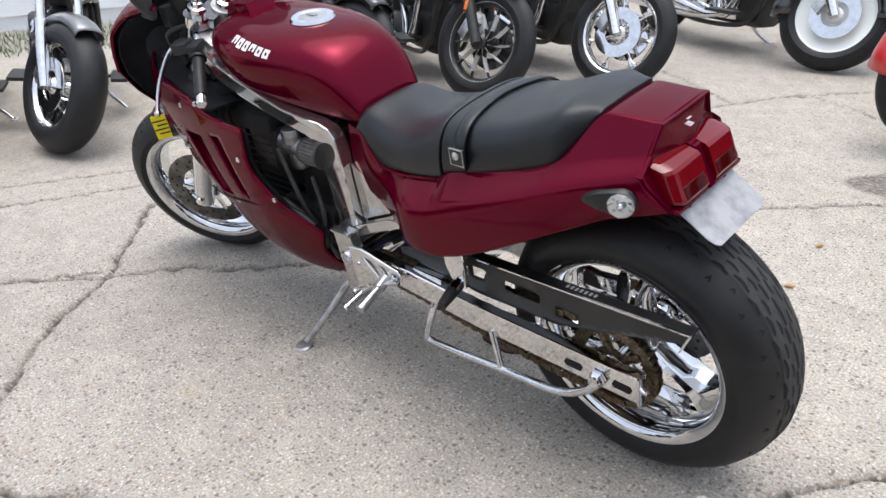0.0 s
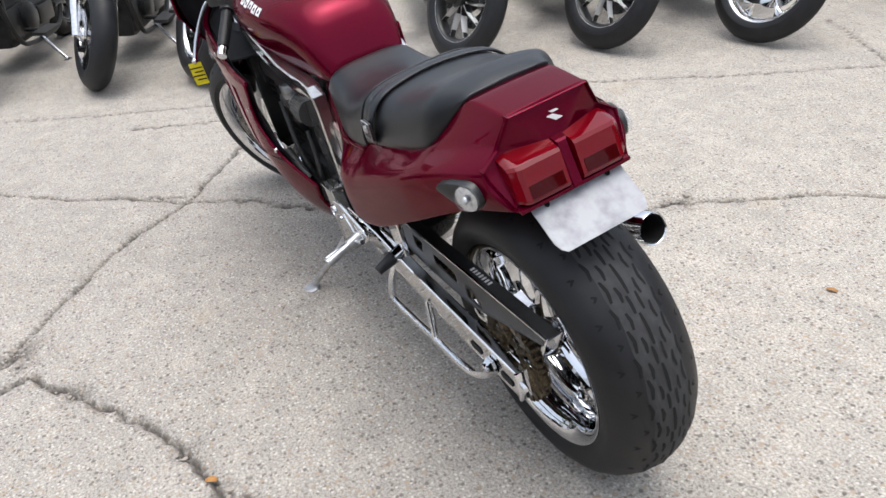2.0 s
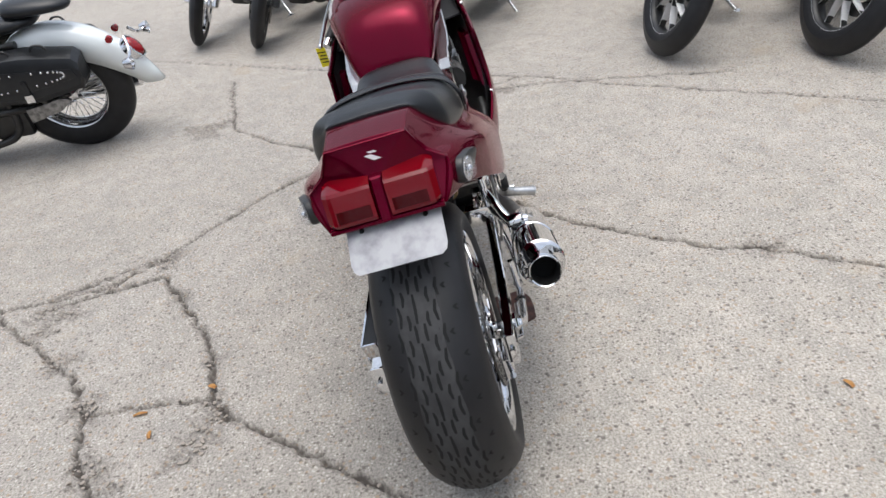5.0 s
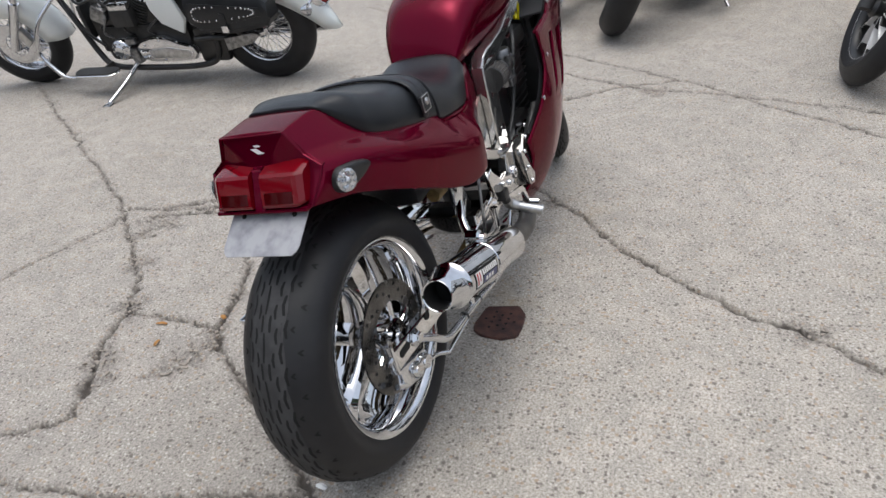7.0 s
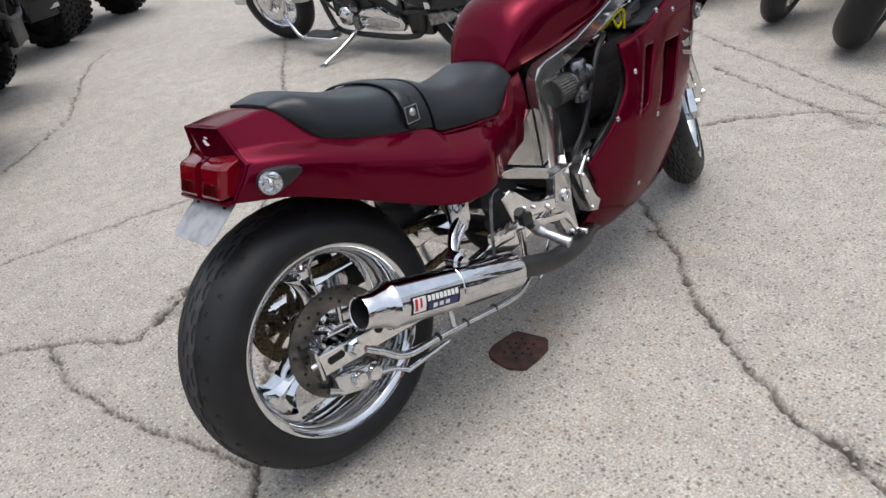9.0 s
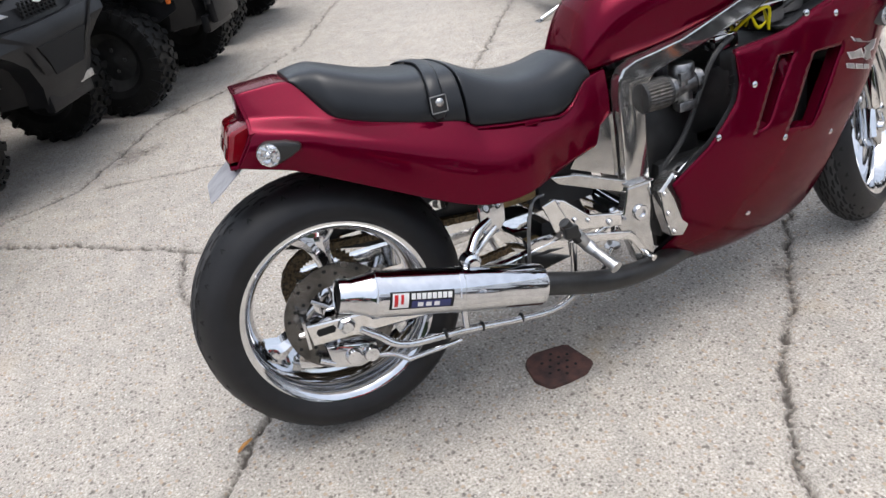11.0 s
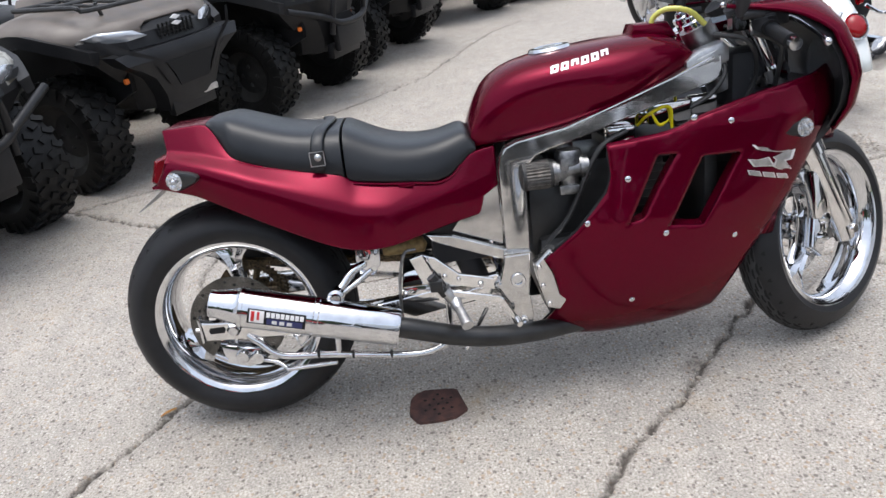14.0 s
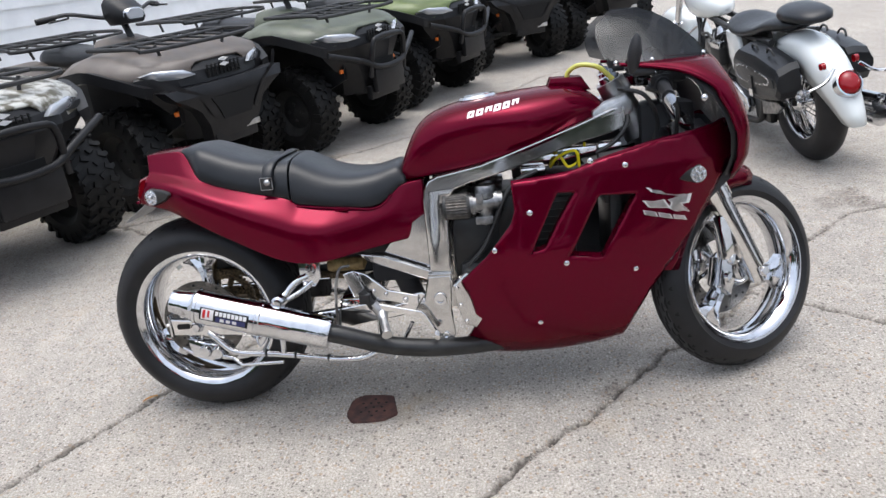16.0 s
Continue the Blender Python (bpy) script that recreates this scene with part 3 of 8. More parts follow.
def brake_disc(parent, c, y, r, m=None):
    m = m or Matrix.Identity(4)
    d = bm_new()
    lathe(d, [(r, y - 0.0025), (r, y + 0.0025), (r * 0.62, y + 0.0025), (r * 0.62, y - 0.0025)], c, "y", 64, closed=True)
    disc = part("brake_disc", turned(d, m), DISC, parent, "drilled steel brake disc")
    h = bm_new()
    for k in range(30):
        a = 2 * math.pi * k / 30
        q = r * (0.72, 0.82, 0.91)[k % 3]
        lathe(h, [(0.0001, y - 0.0035), (0.004, y - 0.0035), (0.004, y + 0.0035), (0.0001, y + 0.0035)], c + Vector((q * math.cos(a), 0, q * math.sin(a))), "y", 8)
    part("hole", turned(h, m), GROOVE, disc)
    k = bm_new()
    for i in range(6):
        a = 2 * math.pi * i / 6
        rod(k, c + Vector((0.03 * math.cos(a), y, 0.03 * math.sin(a))), c + Vector((r * 0.64 * math.cos(a + 0.25), y, r * 0.64 * math.sin(a + 0.25))), 0.007, 8)
    lathe(k, [(0.02, y - 0.008), (0.042, y - 0.008), (0.042, y + 0.008), (0.02, y + 0.008)], c, "y", 24, closed=True)
    part("carrier", turned(k, m), CHROME, disc)
    return disc


rear = wheel(bike, "rear_wheel", AX_R + Vector((0, -0.006, 0)), R_R + 0.002, 0.196, 0.219, (86, 206, 326), label="wide chrome three-spoke rear wheel")
brake_disc(bike, AX_R, -0.098, 0.128)

# chain, sprocket
SPY = 0.109
b = bm_new()
teeth = []
for k in range(92):
    a = 2 * math.pi * k / 92
    q = 0.099 if k % 2 else 0.091
    teeth.append((AX_R.x + q * math.cos(a), AX_R.z + q * math.sin(a)))
loft(b, [[Vector((x, y, z)) for y in (SPY - 0.003, SPY + 0.003)] + [Vector((AX_R.x + (x - AX_R.x) * 0.74, y, AX_R.z + (z - AX_R.z) * 0.74)) for y in (SPY + 0.003, SPY - 0.003)] for x, z in teeth + teeth[:1]], caps=False)
for k in range(5):
    a = 2 * math.pi * k / 5
    rod(b, AX_R + Vector((0.03 * math.cos(a), SPY, 0.03 * math.sin(a))), AX_R + Vector((0.078 * math.cos(a), SPY, 0.078 * math.sin(a))), 0.010, 8)
lathe(b, [(0.02, SPY + 0.004), (0.038, SPY + 0.004), (0.042, SPY + 0.003)], AX_R, "y", 32)
part("sprocket", b, BRASS, bike, "dull gold rear sprocket")
b = bm_new()
F_SP, rf, rr_ = Vector((0.70, 0, 0.30)), 0.036, 0.096
pts = []
for i in range(44):
    t = i / 44
    pts.append((AX_R.x + (F_SP.x - AX_R.x) * t, AX_R.z + rr_ + (F_SP.z + rf - AX_R.z - rr_) * t))
for i in range(8):
    a = math.pi / 2 - math.pi * i / 8
    pts.append((F_SP.x + rf * math.cos(a), F_SP.z + rf * math.sin(a)))
for i in range(44):
    t = i / 44
    pts.append((F_SP.x + (AX_R.x - F_SP.x) * t, F_SP.z - rf + (AX_R.z - rr_ - F_SP.z + rf) * t - 0.012 * math.sin(math.pi * t)))
for i in range(20):
    a = -math.pi / 2 - math.pi * i / 20
    pts.append((AX_R.x + rr_ * math.cos(a), AX_R.z + rr_ * math.sin(a)))
for i, (x, z) in enumerate(pts):
    x1, z1 = pts[(i + 1) % len(pts)]
    ang = math.atan2(z1 - z, x1 - x)
    ln = math.hypot(x1 - x, z1 - z)
    for s in (-1, 1):
        off = 0.0105 if i % 2 else 0.0075
        bmesh.ops.create_cube(b, size=1, matrix=Matrix.Translation(((x + x1) / 2, SPY + s * off, (z + z1) / 2)) @ Matrix.Rotation(-ang, 4, "Y") @ Matrix.Diagonal((ln * 1.15, 0.0026, 0.017, 1)))
    rod(b, (x, SPY - 0.008, z), (x, SPY + 0.008, z), 0.0052, 6)
part("drive_chain", b, BRASS, bike, "greasy gold drive chain")


def shear_in(bm):
    """Rails that close in a little at the pivot and more towards the steering head."""
    for v in bm.verts:
        t = max(0.0, min(1.0, (v.co.x - 1.13) / 0.19))
        back = max(0.0, min(1.0, (0.86 - v.co.x) / 0.12))
        v.co.y -= math.copysign(0.045 * t ** 1.3 + 0.016 * back, v.co.y)
    return bm


# frame: two polished rails that bend down to the pivot plates
FRAME_OUT = [(0.706, 0.40), (0.707, 0.55), (0.706, 0.640), (0.711, 0.672), (0.726, 0.697), (0.755, 0.710), (0.80, 0.718), (0.879, 0.732), (0.96, 0.757), (1.05, 0.786), (1.15, 0.817), (1.25, 0.850), (1.29, 0.855), (1.29, 0.80), (1.25, 0.785), (1.15, 0.767), (1.05, 0.738), (0.96, 0.712), (0.90, 0.697), (0.84, 0.684), (0.80, 0.670), (0.780, 0.648), (0.773, 0.615), (0.770, 0.55), (0.766, 0.40)]
PIVOT = [(0.77, 0.42), (0.702, 0.42), (0.686, 0.36), (0.664, 0.34), (0.654, 0.315), (0.664, 0.3), (0.689, 0.295), (0.712, 0.225), (0.729, 0.212), (0.759, 0.212), (0.767, 0.24), (0.76, 0.31), (0.767, 0.36)]
for side in (1, -1):
    f = shear_in(turned(prism(bm_new(), FRAME_OUT, 0.122, 0.160, 0.004), Matrix.Translation((0.026, 0, 0))))
    if side < 0:
        mirrored(f)
    rail = part("frame_rail", f, FRAME_METAL, bike, "polished aluminium perimeter frame rail", sharp=18)
    b = prism(bm_new(), PIVOT, 0.150, 0.180, 0.004)
    box(b, (0.738, 0.167, 0.424), (0.07, 0.037, 0.006), 0.002)
    set_over = Matrix.Translation((0.022, -0.022 if side < 0 else 0.0, 0))
    turned(b, set_over)
    if side < 0:
        mirrored(b)
    part("pivot_plate", b, FRAME_METAL, rail, sharp=18)
    b = bm_new()
    for cx, cz, r in ((0.732, 0.350, 0.020), (0.739, 0.235, 0.011), (0.684, 0.35, 0.006)):
        lathe(b, [(0.0001, 0.182), (r * 0.5, 0.182), (r * 0.55, 0.188), (r * 0.9, 0.188), (r, 0.185), (r, 0.178)], (cx, 0, cz), "y", 20)
    turned(b, set_over)
    if side < 0:
        mirrored(b)
    part("bolt", b, CHROME, rail)
    b = bm_new()
    prism(b, [(0.53, 0.503), (0.55, 0.480), (0.722, 0.408), (0.735, 0.434), (0.60, 0.490)], 0.122, 0.148, 0.003)
    prism(b, [(0.60, 0.496), (0.728, 0.442), (0.728, 0.60), (0.64, 0.545)], 0.112, 0.118)
    if side < 0:
        mirrored(b)
    part("subframe_strut", b, FRAME_METAL, rail, sharp=18)
b = bm_new()
rod(b, (0.754, -0.15, 0.350), (0.754, 0.17, 0.350), 0.014)
rod(b, HEAD + STEER_AXIS * 0.02 - Vector((0.0, 0, 0)), HEAD - STEER_AXIS * 0.16, 0.042, 24)
part("steering_head", b, BRUSHED, bike)
for side in (1, -1):
    b = prism(bm_new(), [(1.225, 0.800), (1.222, 0.846), (1.262, 0.868), (1.318, 0.884), (1.335, 0.868), (1.335, 0.836), (1.305, 0.812)], 0.062, 0.118, 0.010)
    prism(b, [(1.245, 0.818), (1.248, 0.846), (1.300, 0.866), (1.306, 0.838)], 0.118, 0.123, 0.002)
    part("head_casting", turned(b, Matrix.Diagonal((1, side, 1, 1))), BRUSHED, bike, "cast aluminium block at the steering head", sharp=25)

# swingarm
b = bm_new()
prism(b, [(-0.085, 0.352), (0.33, 0.352), (0.55, 0.362), (0.72, 0.368), (0.74, 0.345), (0.73, 0.315), (0.55, 0.30), (0.33, 0.287), (-0.088, 0.287)], 0.132, 0.160, 0.004)
prism(b, [(-0.085, 0.340), (0.20, 0.312), (0.42, 0.335), (0.70, 0.372), (0.73, 0.345), (0.72, 0.315), (0.45, 0.275), (0.20, 0.268), (-0.08, 0.288)], -0.148, -0.124, 0.004)
rod(b, (0.735, -0.15, 0.34), (0.735, 0.15, 0.34), 0.032, 20)
box(b, (0.50, 0, 0.34), (0.10, 0.29, 0.055), 0.008)
arm = part("swingarm", b, POLISHED, bike, "polished extended aluminium swingarm", sharp=18)
b = bm_new()
rod(b, (0, -0.165, 0.314), (0, 0.182, 0.314), 0.012)
for s, y in ((1, 0.162), (-1, -0.149)):
    lathe(b, [(0.0001, y + s * 0.018), (0.012, y + s * 0.018), (0.014, y + s * 0.012), (0.020, y + s * 0.006), (0.020, y)], AX_R, "y", 6)
    box(b, (-0.088, y - s * 0.014, 0.318), (0.007, 0.028, 0.07), 0.002)
    rod(b, (-0.088, y - s * 0.012, 0.318), (-0.103, y - s * 0.012, 0.318), 0.006, 6)
part("axle_nut", b, CHROME, arm)
b = bm_new()
for x, y in ((-0.052, 0.1615), (0.062, 0.1615), (-0.045, -0.1495)):
    prism(b, [(x - 0.018, 0.323), (x + 0.018, 0.323), (x + 0.022, 0.315), (x + 0.018, 0.307), (x - 0.018, 0.307), (x - 0.022, 0.315)], y - 0.0005, y + 0.0008)
lathe(b, [(0.0001, -0.1502), (0.011, -0.1502), (0.011, -0.149)], (0.075, 0, 0.318), "y", 16)
part("adjuster_slot", b, GROOVE, arm)
b = tube(bm_new(), [(0.47, 0.150, 0.31), (0.478, 0.172, 0.262), (0.50, 0.178, 0.20), (0.47, 0.178, 0.188), (0.26, 0.178, 0.214), (0.10, 0.178, 0.235), (0.03, 0.172, 0.27), (0.0, 0.165, 0.30)], 0.0095, 12)
tube(b, [(0.255, 0.178, 0.216), (0.285, 0.16, 0.30)], 0.008)
part("brace_tube", b, CHROME, arm)
b = tube(bm_new(), [(0.03, -0.145, 0.29), (0.06, -0.155, 0.268), (0.115, -0.165, 0.228), (0.25, -0.168, 0.214), (0.45, -0.168, 0.185), (0.53, -0.16, 0.192), (0.60, -0.14, 0.23)], 0.0095, 12)
tube(b, [(0.115, -0.15, 0.178), (0.25, -0.15, 0.180)], 0.006)
rod(b, (0.268, -0.165, 0.30), (0.262, -0.168, 0.205), 0.008)
part("brace_tube", b, CHROME, arm)
b = bm_new()
for x in (0.21, 0.30, 0.40):
    lathe(b, [(0.0105, -0.004), (0.013, 0), (0.0105, 0.004)], (x, -0.167, 0.214 - (x - 0.25) * 0.14), "x", 10)
part("cable_tie", b, BLACK, arm)

# chain guard
b = panel(bm_new(), [(-0.172, 0.472), (-0.162, 0.450), (-0.09, 0.430), (-0.01, 0.406), (0.06, 0.384), (0.13, 0.366), (0.34, 0.358), (0.60, 0.378), (0.60, 0.402), (0.37, 0.452)], [[(0.31, 0.435), (0.355, 0.432), (0.355, 0.405), (0.325, 0.405)], [(0.165, 0.428), (0.262, 0.428), (0.262, 0.402), (0.165, 0.402)], [(0.07, 0.415), (0.125, 0.415), (0.125, 0.390), (0.07, 0.390)]], lambda x, z: 0.125, 0.007)
guard = thicken(part("chain_guard", b, BLACK, bike, "long black chain guard with slots"), 0.003)
b = prism(bm_new(), [(-0.172, 0.4725), (0.37, 0.4525), (0.37, 0.4565), (-0.172, 0.4765)], 0.099, 0.126)
part("top_flange", b, BLACK, guard)
b = prism(bm_new(), [(-0.173, 0.475), (0.37, 0.455), (0.37, 0.4585), (-0.173, 0.4795)], 0.1255, 0.1295)
prism(b, [(-0.176, 0.478), (-0.154, 0.43), (-0.150, 0.43), (-0.171, 0.478)], 0.100, 0.1295)
part("chrome_edge", b, CHROME, guard)
b = bm_new()
for i in range(7):
    x = 0.03 + 0.011 * i
    prism(b, [(x, 0.4780 - 0.037 * (x + 0.172) + 0.0), (x + 0.006, 0.4780 - 0.037 * (x + 0.178)), (x + 0.006, 0.4784 - 0.037 * (x + 0.178)), (x, 0.4784 - 0.037 * (x + 0.172))], 0.107, 0.117)
part("lettering", b, SILVERTEXT, guard)

# rear hub bits on the right: caliper and its torque rod
b = bm_new()
prism(b, [(-0.055, 0.262), (0.02, 0.245), (0.06, 0.235), (0.055, 0.195), (0.01, 0.185), (-0.05, 0.205)], -0.125, -0.07, 0.008)
lathe(b, [(0.0001, -0.14), (0.016, -0.14), (0.02, -0.13), (0.02, -0.12)], (0.0, 0, 0.222), "y", 16)
lathe(b, [(0.0001, -0.14), (0.016, -0.14), (0.02, -0.13), (0.02, -0.12)], (0.04, 0, 0.215), "y", 16)
rod(b, (-0.045, -0.12, 0.215), (-0.075, -0.12, 0.235), 0.007)
tube(b, [(0.055, -0.13, 0.205), (0.09, -0.135, 0.195), (0.12, -0.15, 0.178)], 0.006)
part("brake_caliper", b, CHROME, bike, "chrome rear brake caliper")

# muffler
M0, M1 = Vector((-0.012, -0.243, 0.430)), Vector((0.440, -0.225, 0.292))
MD = (M1 - M0).normalized()


def along(s):
    return M0 + MD * s


def sleeve(bm, stops, segs=32):
    """A turned body along the muffler's axis: (distance, radius) pairs."""
    s0 = MD.orthogonal().normalized()
    u = MD.cross(s0)
    return loft(bm, [[along(s) + r * (math.cos(a) * s0 + math.sin(a) * u) for a in (2 * math.pi * n / segs for n in range(segs))] for s, r in stops], caps=False)


b = sleeve(bm_new(), [(0.075, 0.047), (0.075, 0.0495), (0.25, 0.0495), (0.252, 0.0515), (0.262, 0.0515), (0.264, 0.0495), (0.458, 0.0485), (0.465, 0.046), (0.468, 0.028)])
muffler = part("muffler", b, CHROME, bike, "polished steel muffler with a round outlet")
b = sleeve(bm_new(), [(0.080, 0.0515), (0.071, 0.0515), (0.068, 0.0475), (0.056, 0.0435), (0.022, 0.0355), (0.0, 0.0350), (-0.002, 0.0335), (0.0, 0.0310), (0.05, 0.030)])
part("outlet", b, CHROME, muffler)
b = sleeve(bm_new(), [(0.004, 0.0305), (0.06, 0.0295), (0.061, 0.0001)])
part("bore", b, GROOVE, muffler)


def on_muffler(bm, s0, s1, a0, a1, r=0.0502):
    """A patch bent round the muffler: along it from s0 to s1, round it from a0 to a1."""
    out = Vector((0, -1, 0)) - MD * Vector((0, -1, 0)).dot(MD)
    out.normalize()
    up = MD.cross(out) * -1
    rings = []
    for i in range(7):
        a = a0 + (a1 - a0) * i / 6
        d = math.cos(a) * out + math.sin(a) * up
        rings.append([along(s0) + d * r, along(s1) + d * r])
    return loft(bm, rings, closed=False)


on = part("label_plate", on_muffler(bm_new(), 0.095, 0.235, -0.35, 0.42), GROOVE, muffler, "black label with red, white and blue blocks")
part("label_block", on_muffler(bm_new(), 0.100, 0.135, -0.28, 0.36, 0.0506), SILVERTEXT, on)
b = bm_new()
for i in range(8):
    on_muffler(b, 0.140 + i * 0.0115, 0.149 + i * 0.0115, 0.08, 0.33, 0.0506)
part("lettering", b, SILVERTEXT, on)
part("label_block", on_muffler(bm_new(), 0.142, 0.228, -0.3, 0.02, 0.0506), BLUE, on)
b = bm_new()
for i in range(3):
    on_muffler(b, 0.155 + i * 0.018, 0.167 + i * 0.018, -0.24, -0.05, 0.0509)
part("lettering", b, SILVERTEXT, on)
b = on_muffler(bm_new(), 0.104, 0.112, -0.2, 0.3, 0.0509)
on_muffler(b, 0.118, 0.124, -0.1, 0.3, 0.0509)
part("lettering", b, RED, on)
b = tube(bm_new(), [along(0.462), along(0.50), (0.58, -0.205, 0.240), (0.68, -0.192, 0.216), (0.78, -0.165, 0.200), (0.88, -0.12, 0.185), (1.05, -0.08, 0.185)], 0.027, 16)
part("exhaust_pipe", b, BLACK, bike, "black enamelled exhaust pipe")
b = bm_new()
prism(b, [(0.345, 0.50), (0.41, 0.50), (0.405, 0.44), (0.385, 0.415), (0.35, 0.418), (0.345, 0.45)], -0.155, -0.140, 0.003)
tube(b, [(0.365, -0.15, 0.45), (0.33, -0.165, 0.435), (0.30, -0.185, 0.405), (0.275, -0.205, 0.395)], 0.011, 10)
tube(b, [(0.38, -0.15, 0.43), (0.34, -0.16, 0.405), (0.29, -0.19, 0.385)], 0.009, 10)
lathe(b, [(0.0001, -0.235), (0.012, -0.235), (0.014, -0.225), (0.021, -0.22), (0.021, -0.19)], (0.288, 0, 0.392), "y", 20)
box(b, (0.288, -0.215, 0.36), (0.05, 0.03, 0.03), 0.006)
part("muffler_hanger", b, CHROME, bike, "chrome muffler hanger and folded passenger peg")


# engine, black between the fairing halves
b = box(bm_new(), (0.99, 0, 0.325), (0.34, 0.27, 0.17), 0.03)
box(b, (0.99, 0, 0.235), (0.30, 0.18, 0.08), 0.02)
box(b, (0.93, 0, 0.41), (0.22, 0.30, 0.08), 0.02)
lathe(b, [(0.0001, 0.165), (0.06, 0.165), (0.075, 0.155), (0.075, 0.13)], (0.92, 0, 0.37), "y", 28)
lathe(b, [(0.0001, -0.16), (0.06, -0.16), (0.07, -0.15), (0.07, -0.13)], (1.05, 0, 0.36), "y", 28)
engine = part("engine", b, BLACK, bike, "black four-cylinder engine")
b = bm_new()
for i in range(9):
    t = i / 8
    box(b, (1.065 + 0.07 * t, 0, 0.43 + 0.17 * t), (0.15, 0.25, 0.005), 0.0)
box(b, (1.09, 0, 0.52), (0.14, 0.245, 0.20), 0.01)
part("cylinder_fin", b, BLACK, engine)
part("gearbox", box(bm_new(), (0.885, 0, 0.485), (0.17, 0.25, 0.20), 0.03), BLACK, engine)
part("crankcase", box(bm_new(), (1.00, 0, 0.56), (0.14, 0.26, 0.16), 0.03), BLACK, engine)
b = box(bm_new(), (1.13, 0, 0.645), (0.20, 0.26, 0.06), 0.02)
for y in (-0.1, -0.03, 0.03, 0.1):
    rod(b, (1.05, y, 0.66), (1.02, y, 0.70), 0.012, 8)
part("cylinder_head", b, SATIN, engine)
b = bm_new()
lathe(b, [(0.055, -0.175), (0.072, -0.175), (0.080, -0.168), (0.082, -0.15), (0.07, -0.15)], (0.915, 0, 0.365), "y", 36, closed=True)
for k in range(7):
    a = 2 * math.pi * k / 7
    bolt(b, (0.915 + 0.074 * math.cos(a), -0.172, 0.365 + 0.074 * math.sin(a)), 0.007)
cover = prism(bm_new(), [(0.797, 0.395), (0.838, 0.432), (0.885, 0.42), (0.885, 0.30), (0.855, 0.262), (0.822, 0.272), (0.805, 0.33)], -0.186, -0.14, 0.006)
cover = part("engine_cover", cover, FRAME_METAL, engine, "polished engine side cover", sharp=18)
bolts = bm_new()
for x, z in ((0.808, 0.388), (0.815, 0.335), (0.828, 0.284), (0.842, 0.42)):
    bolt(bolts, (x, -0.186, z), 0.007)
part("bolt", bolts, CHROME, cover)
part("clutch_cover_ring", b, CHROME, engine, "chrome clutch cover rim")
b = bm_new()
tube(b, [(0.86, -0.19, 0.42), (0.90, -0.2, 0.46), (0.95, -0.2, 0.48)], 0.012)
tube(b, [(0.855, 0.19, 0.42), (0.90, 0.2, 0.46), (0.95, 0.2, 0.48)], 0.012)
part("breather_pipe", b, SATIN, engine)
b = bm_new()
for pts in ([(1.06, -0.14, 0.70), (0.98, -0.16, 0.66), (0.90, -0.15, 0.50), (0.83, -0.14, 0.42), (0.82, -0.12, 0.3)], [(0.86, 0.15, 0.55), (0.84, 0.16, 0.45), (0.86, 0.17, 0.34)], [(0.95, 0.17, 0.62), (0.9, 0.18, 0.5), (0.88, 0.17, 0.42), (0.84, 0.15, 0.3)]):
    tube(b, pts, 0.007, 8)
part("hose", b, SATIN, engine)

SHIFT = Matrix.Translation((-0.026, 0, 0.026))
for y in (-0.138, -0.046, 0.046, 0.138):
    c = bm_new()
    rod(c, (0.885, y, 0.592), (0.985, y, 0.60), 0.027, 20)
    lathe(c, [(0.0001, 0.055), (0.028, 0.055), (0.031, 0.05), (0.031, 0.02), (0.024, 0.015), (0.024, -0.05), (0.018, -0.058), (0.0001, -0.058)], (0.937, y, 0.592), "z", 20)
    rod(c, (0.893, y, 0.592), (0.903, y, 0.593), 0.034, 20)
    rod(c, (0.962, y, 0.598), (0.972, y, 0.599), 0.033, 20)
    box(c, (0.93, y - 0.026, 0.55), (0.05, 0.012, 0.022), 0.003)
    box(c, (0.92, y - 0.028, 0.615), (0.02, 0.014, 0.03), 0.003)
    carb = part("carburettor", turned(c, SHIFT), CASTING, bike, "cast aluminium carburettor")
    f = bm_new()
    ring = []
    for k in range(56):
        a = 2 * math.pi * k / 56
        q = 0.038 if k % 2 else 0.0355
        ring.append((a, q))
    loft(f, [[Vector((x, y + s * q * math.cos(a), 0.592 + s * q * math.sin(a))) for a, q in ring] for x, s in ((0.822, 0.98), (0.884, 1.0))])
    part("pod_filter", turned(f, SHIFT), FOAM, carb, "ribbed gauze pod filter")
    f = rod(bm_new(), (0.816, y, 0.592), (0.824, y, 0.592), 0.038, 28)
    rod(f, (0.882, y, 0.592), (0.892, y, 0.592), 0.037, 28)
    part("end_cap", turned(f, SHIFT), SATIN, carb)
b = tube(bm_new(), [(1.08, -0.06, 0.735), (1.12, -0.12, 0.742), (1.15, -0.13, 0.70), (1.19, -0.12, 0.73), (1.20, -0.1, 0.76)], 0.004, 8)
tube(b, [(1.10, -0.10, 0.70), (1.12, -0.13, 0.73), (1.17, -0.14, 0.745), (1.18, -0.13, 0.69)], 0.004, 8)
part("yellow_wire", b, YELLOW, bike)
b = tube(bm_new(), [(1.165, -0.03, 0.93), (1.17, -0.035, 0.955), (1.20, -0.05, 0.972), (1.25, -0.065, 0.962), (1.29, -0.07, 0.925)], 0.007, 10)
part("fuel_hose", b, HOSE, bike, "translucent yellow hose over the tank")
b = box(bm_new(), (1.175, -0.105, 0.728), (0.11, 0.05, 0.050), 0.005)
box(b, (1.268, -0.095, 0.735), (0.07, 0.05, 0.045), 0.012)
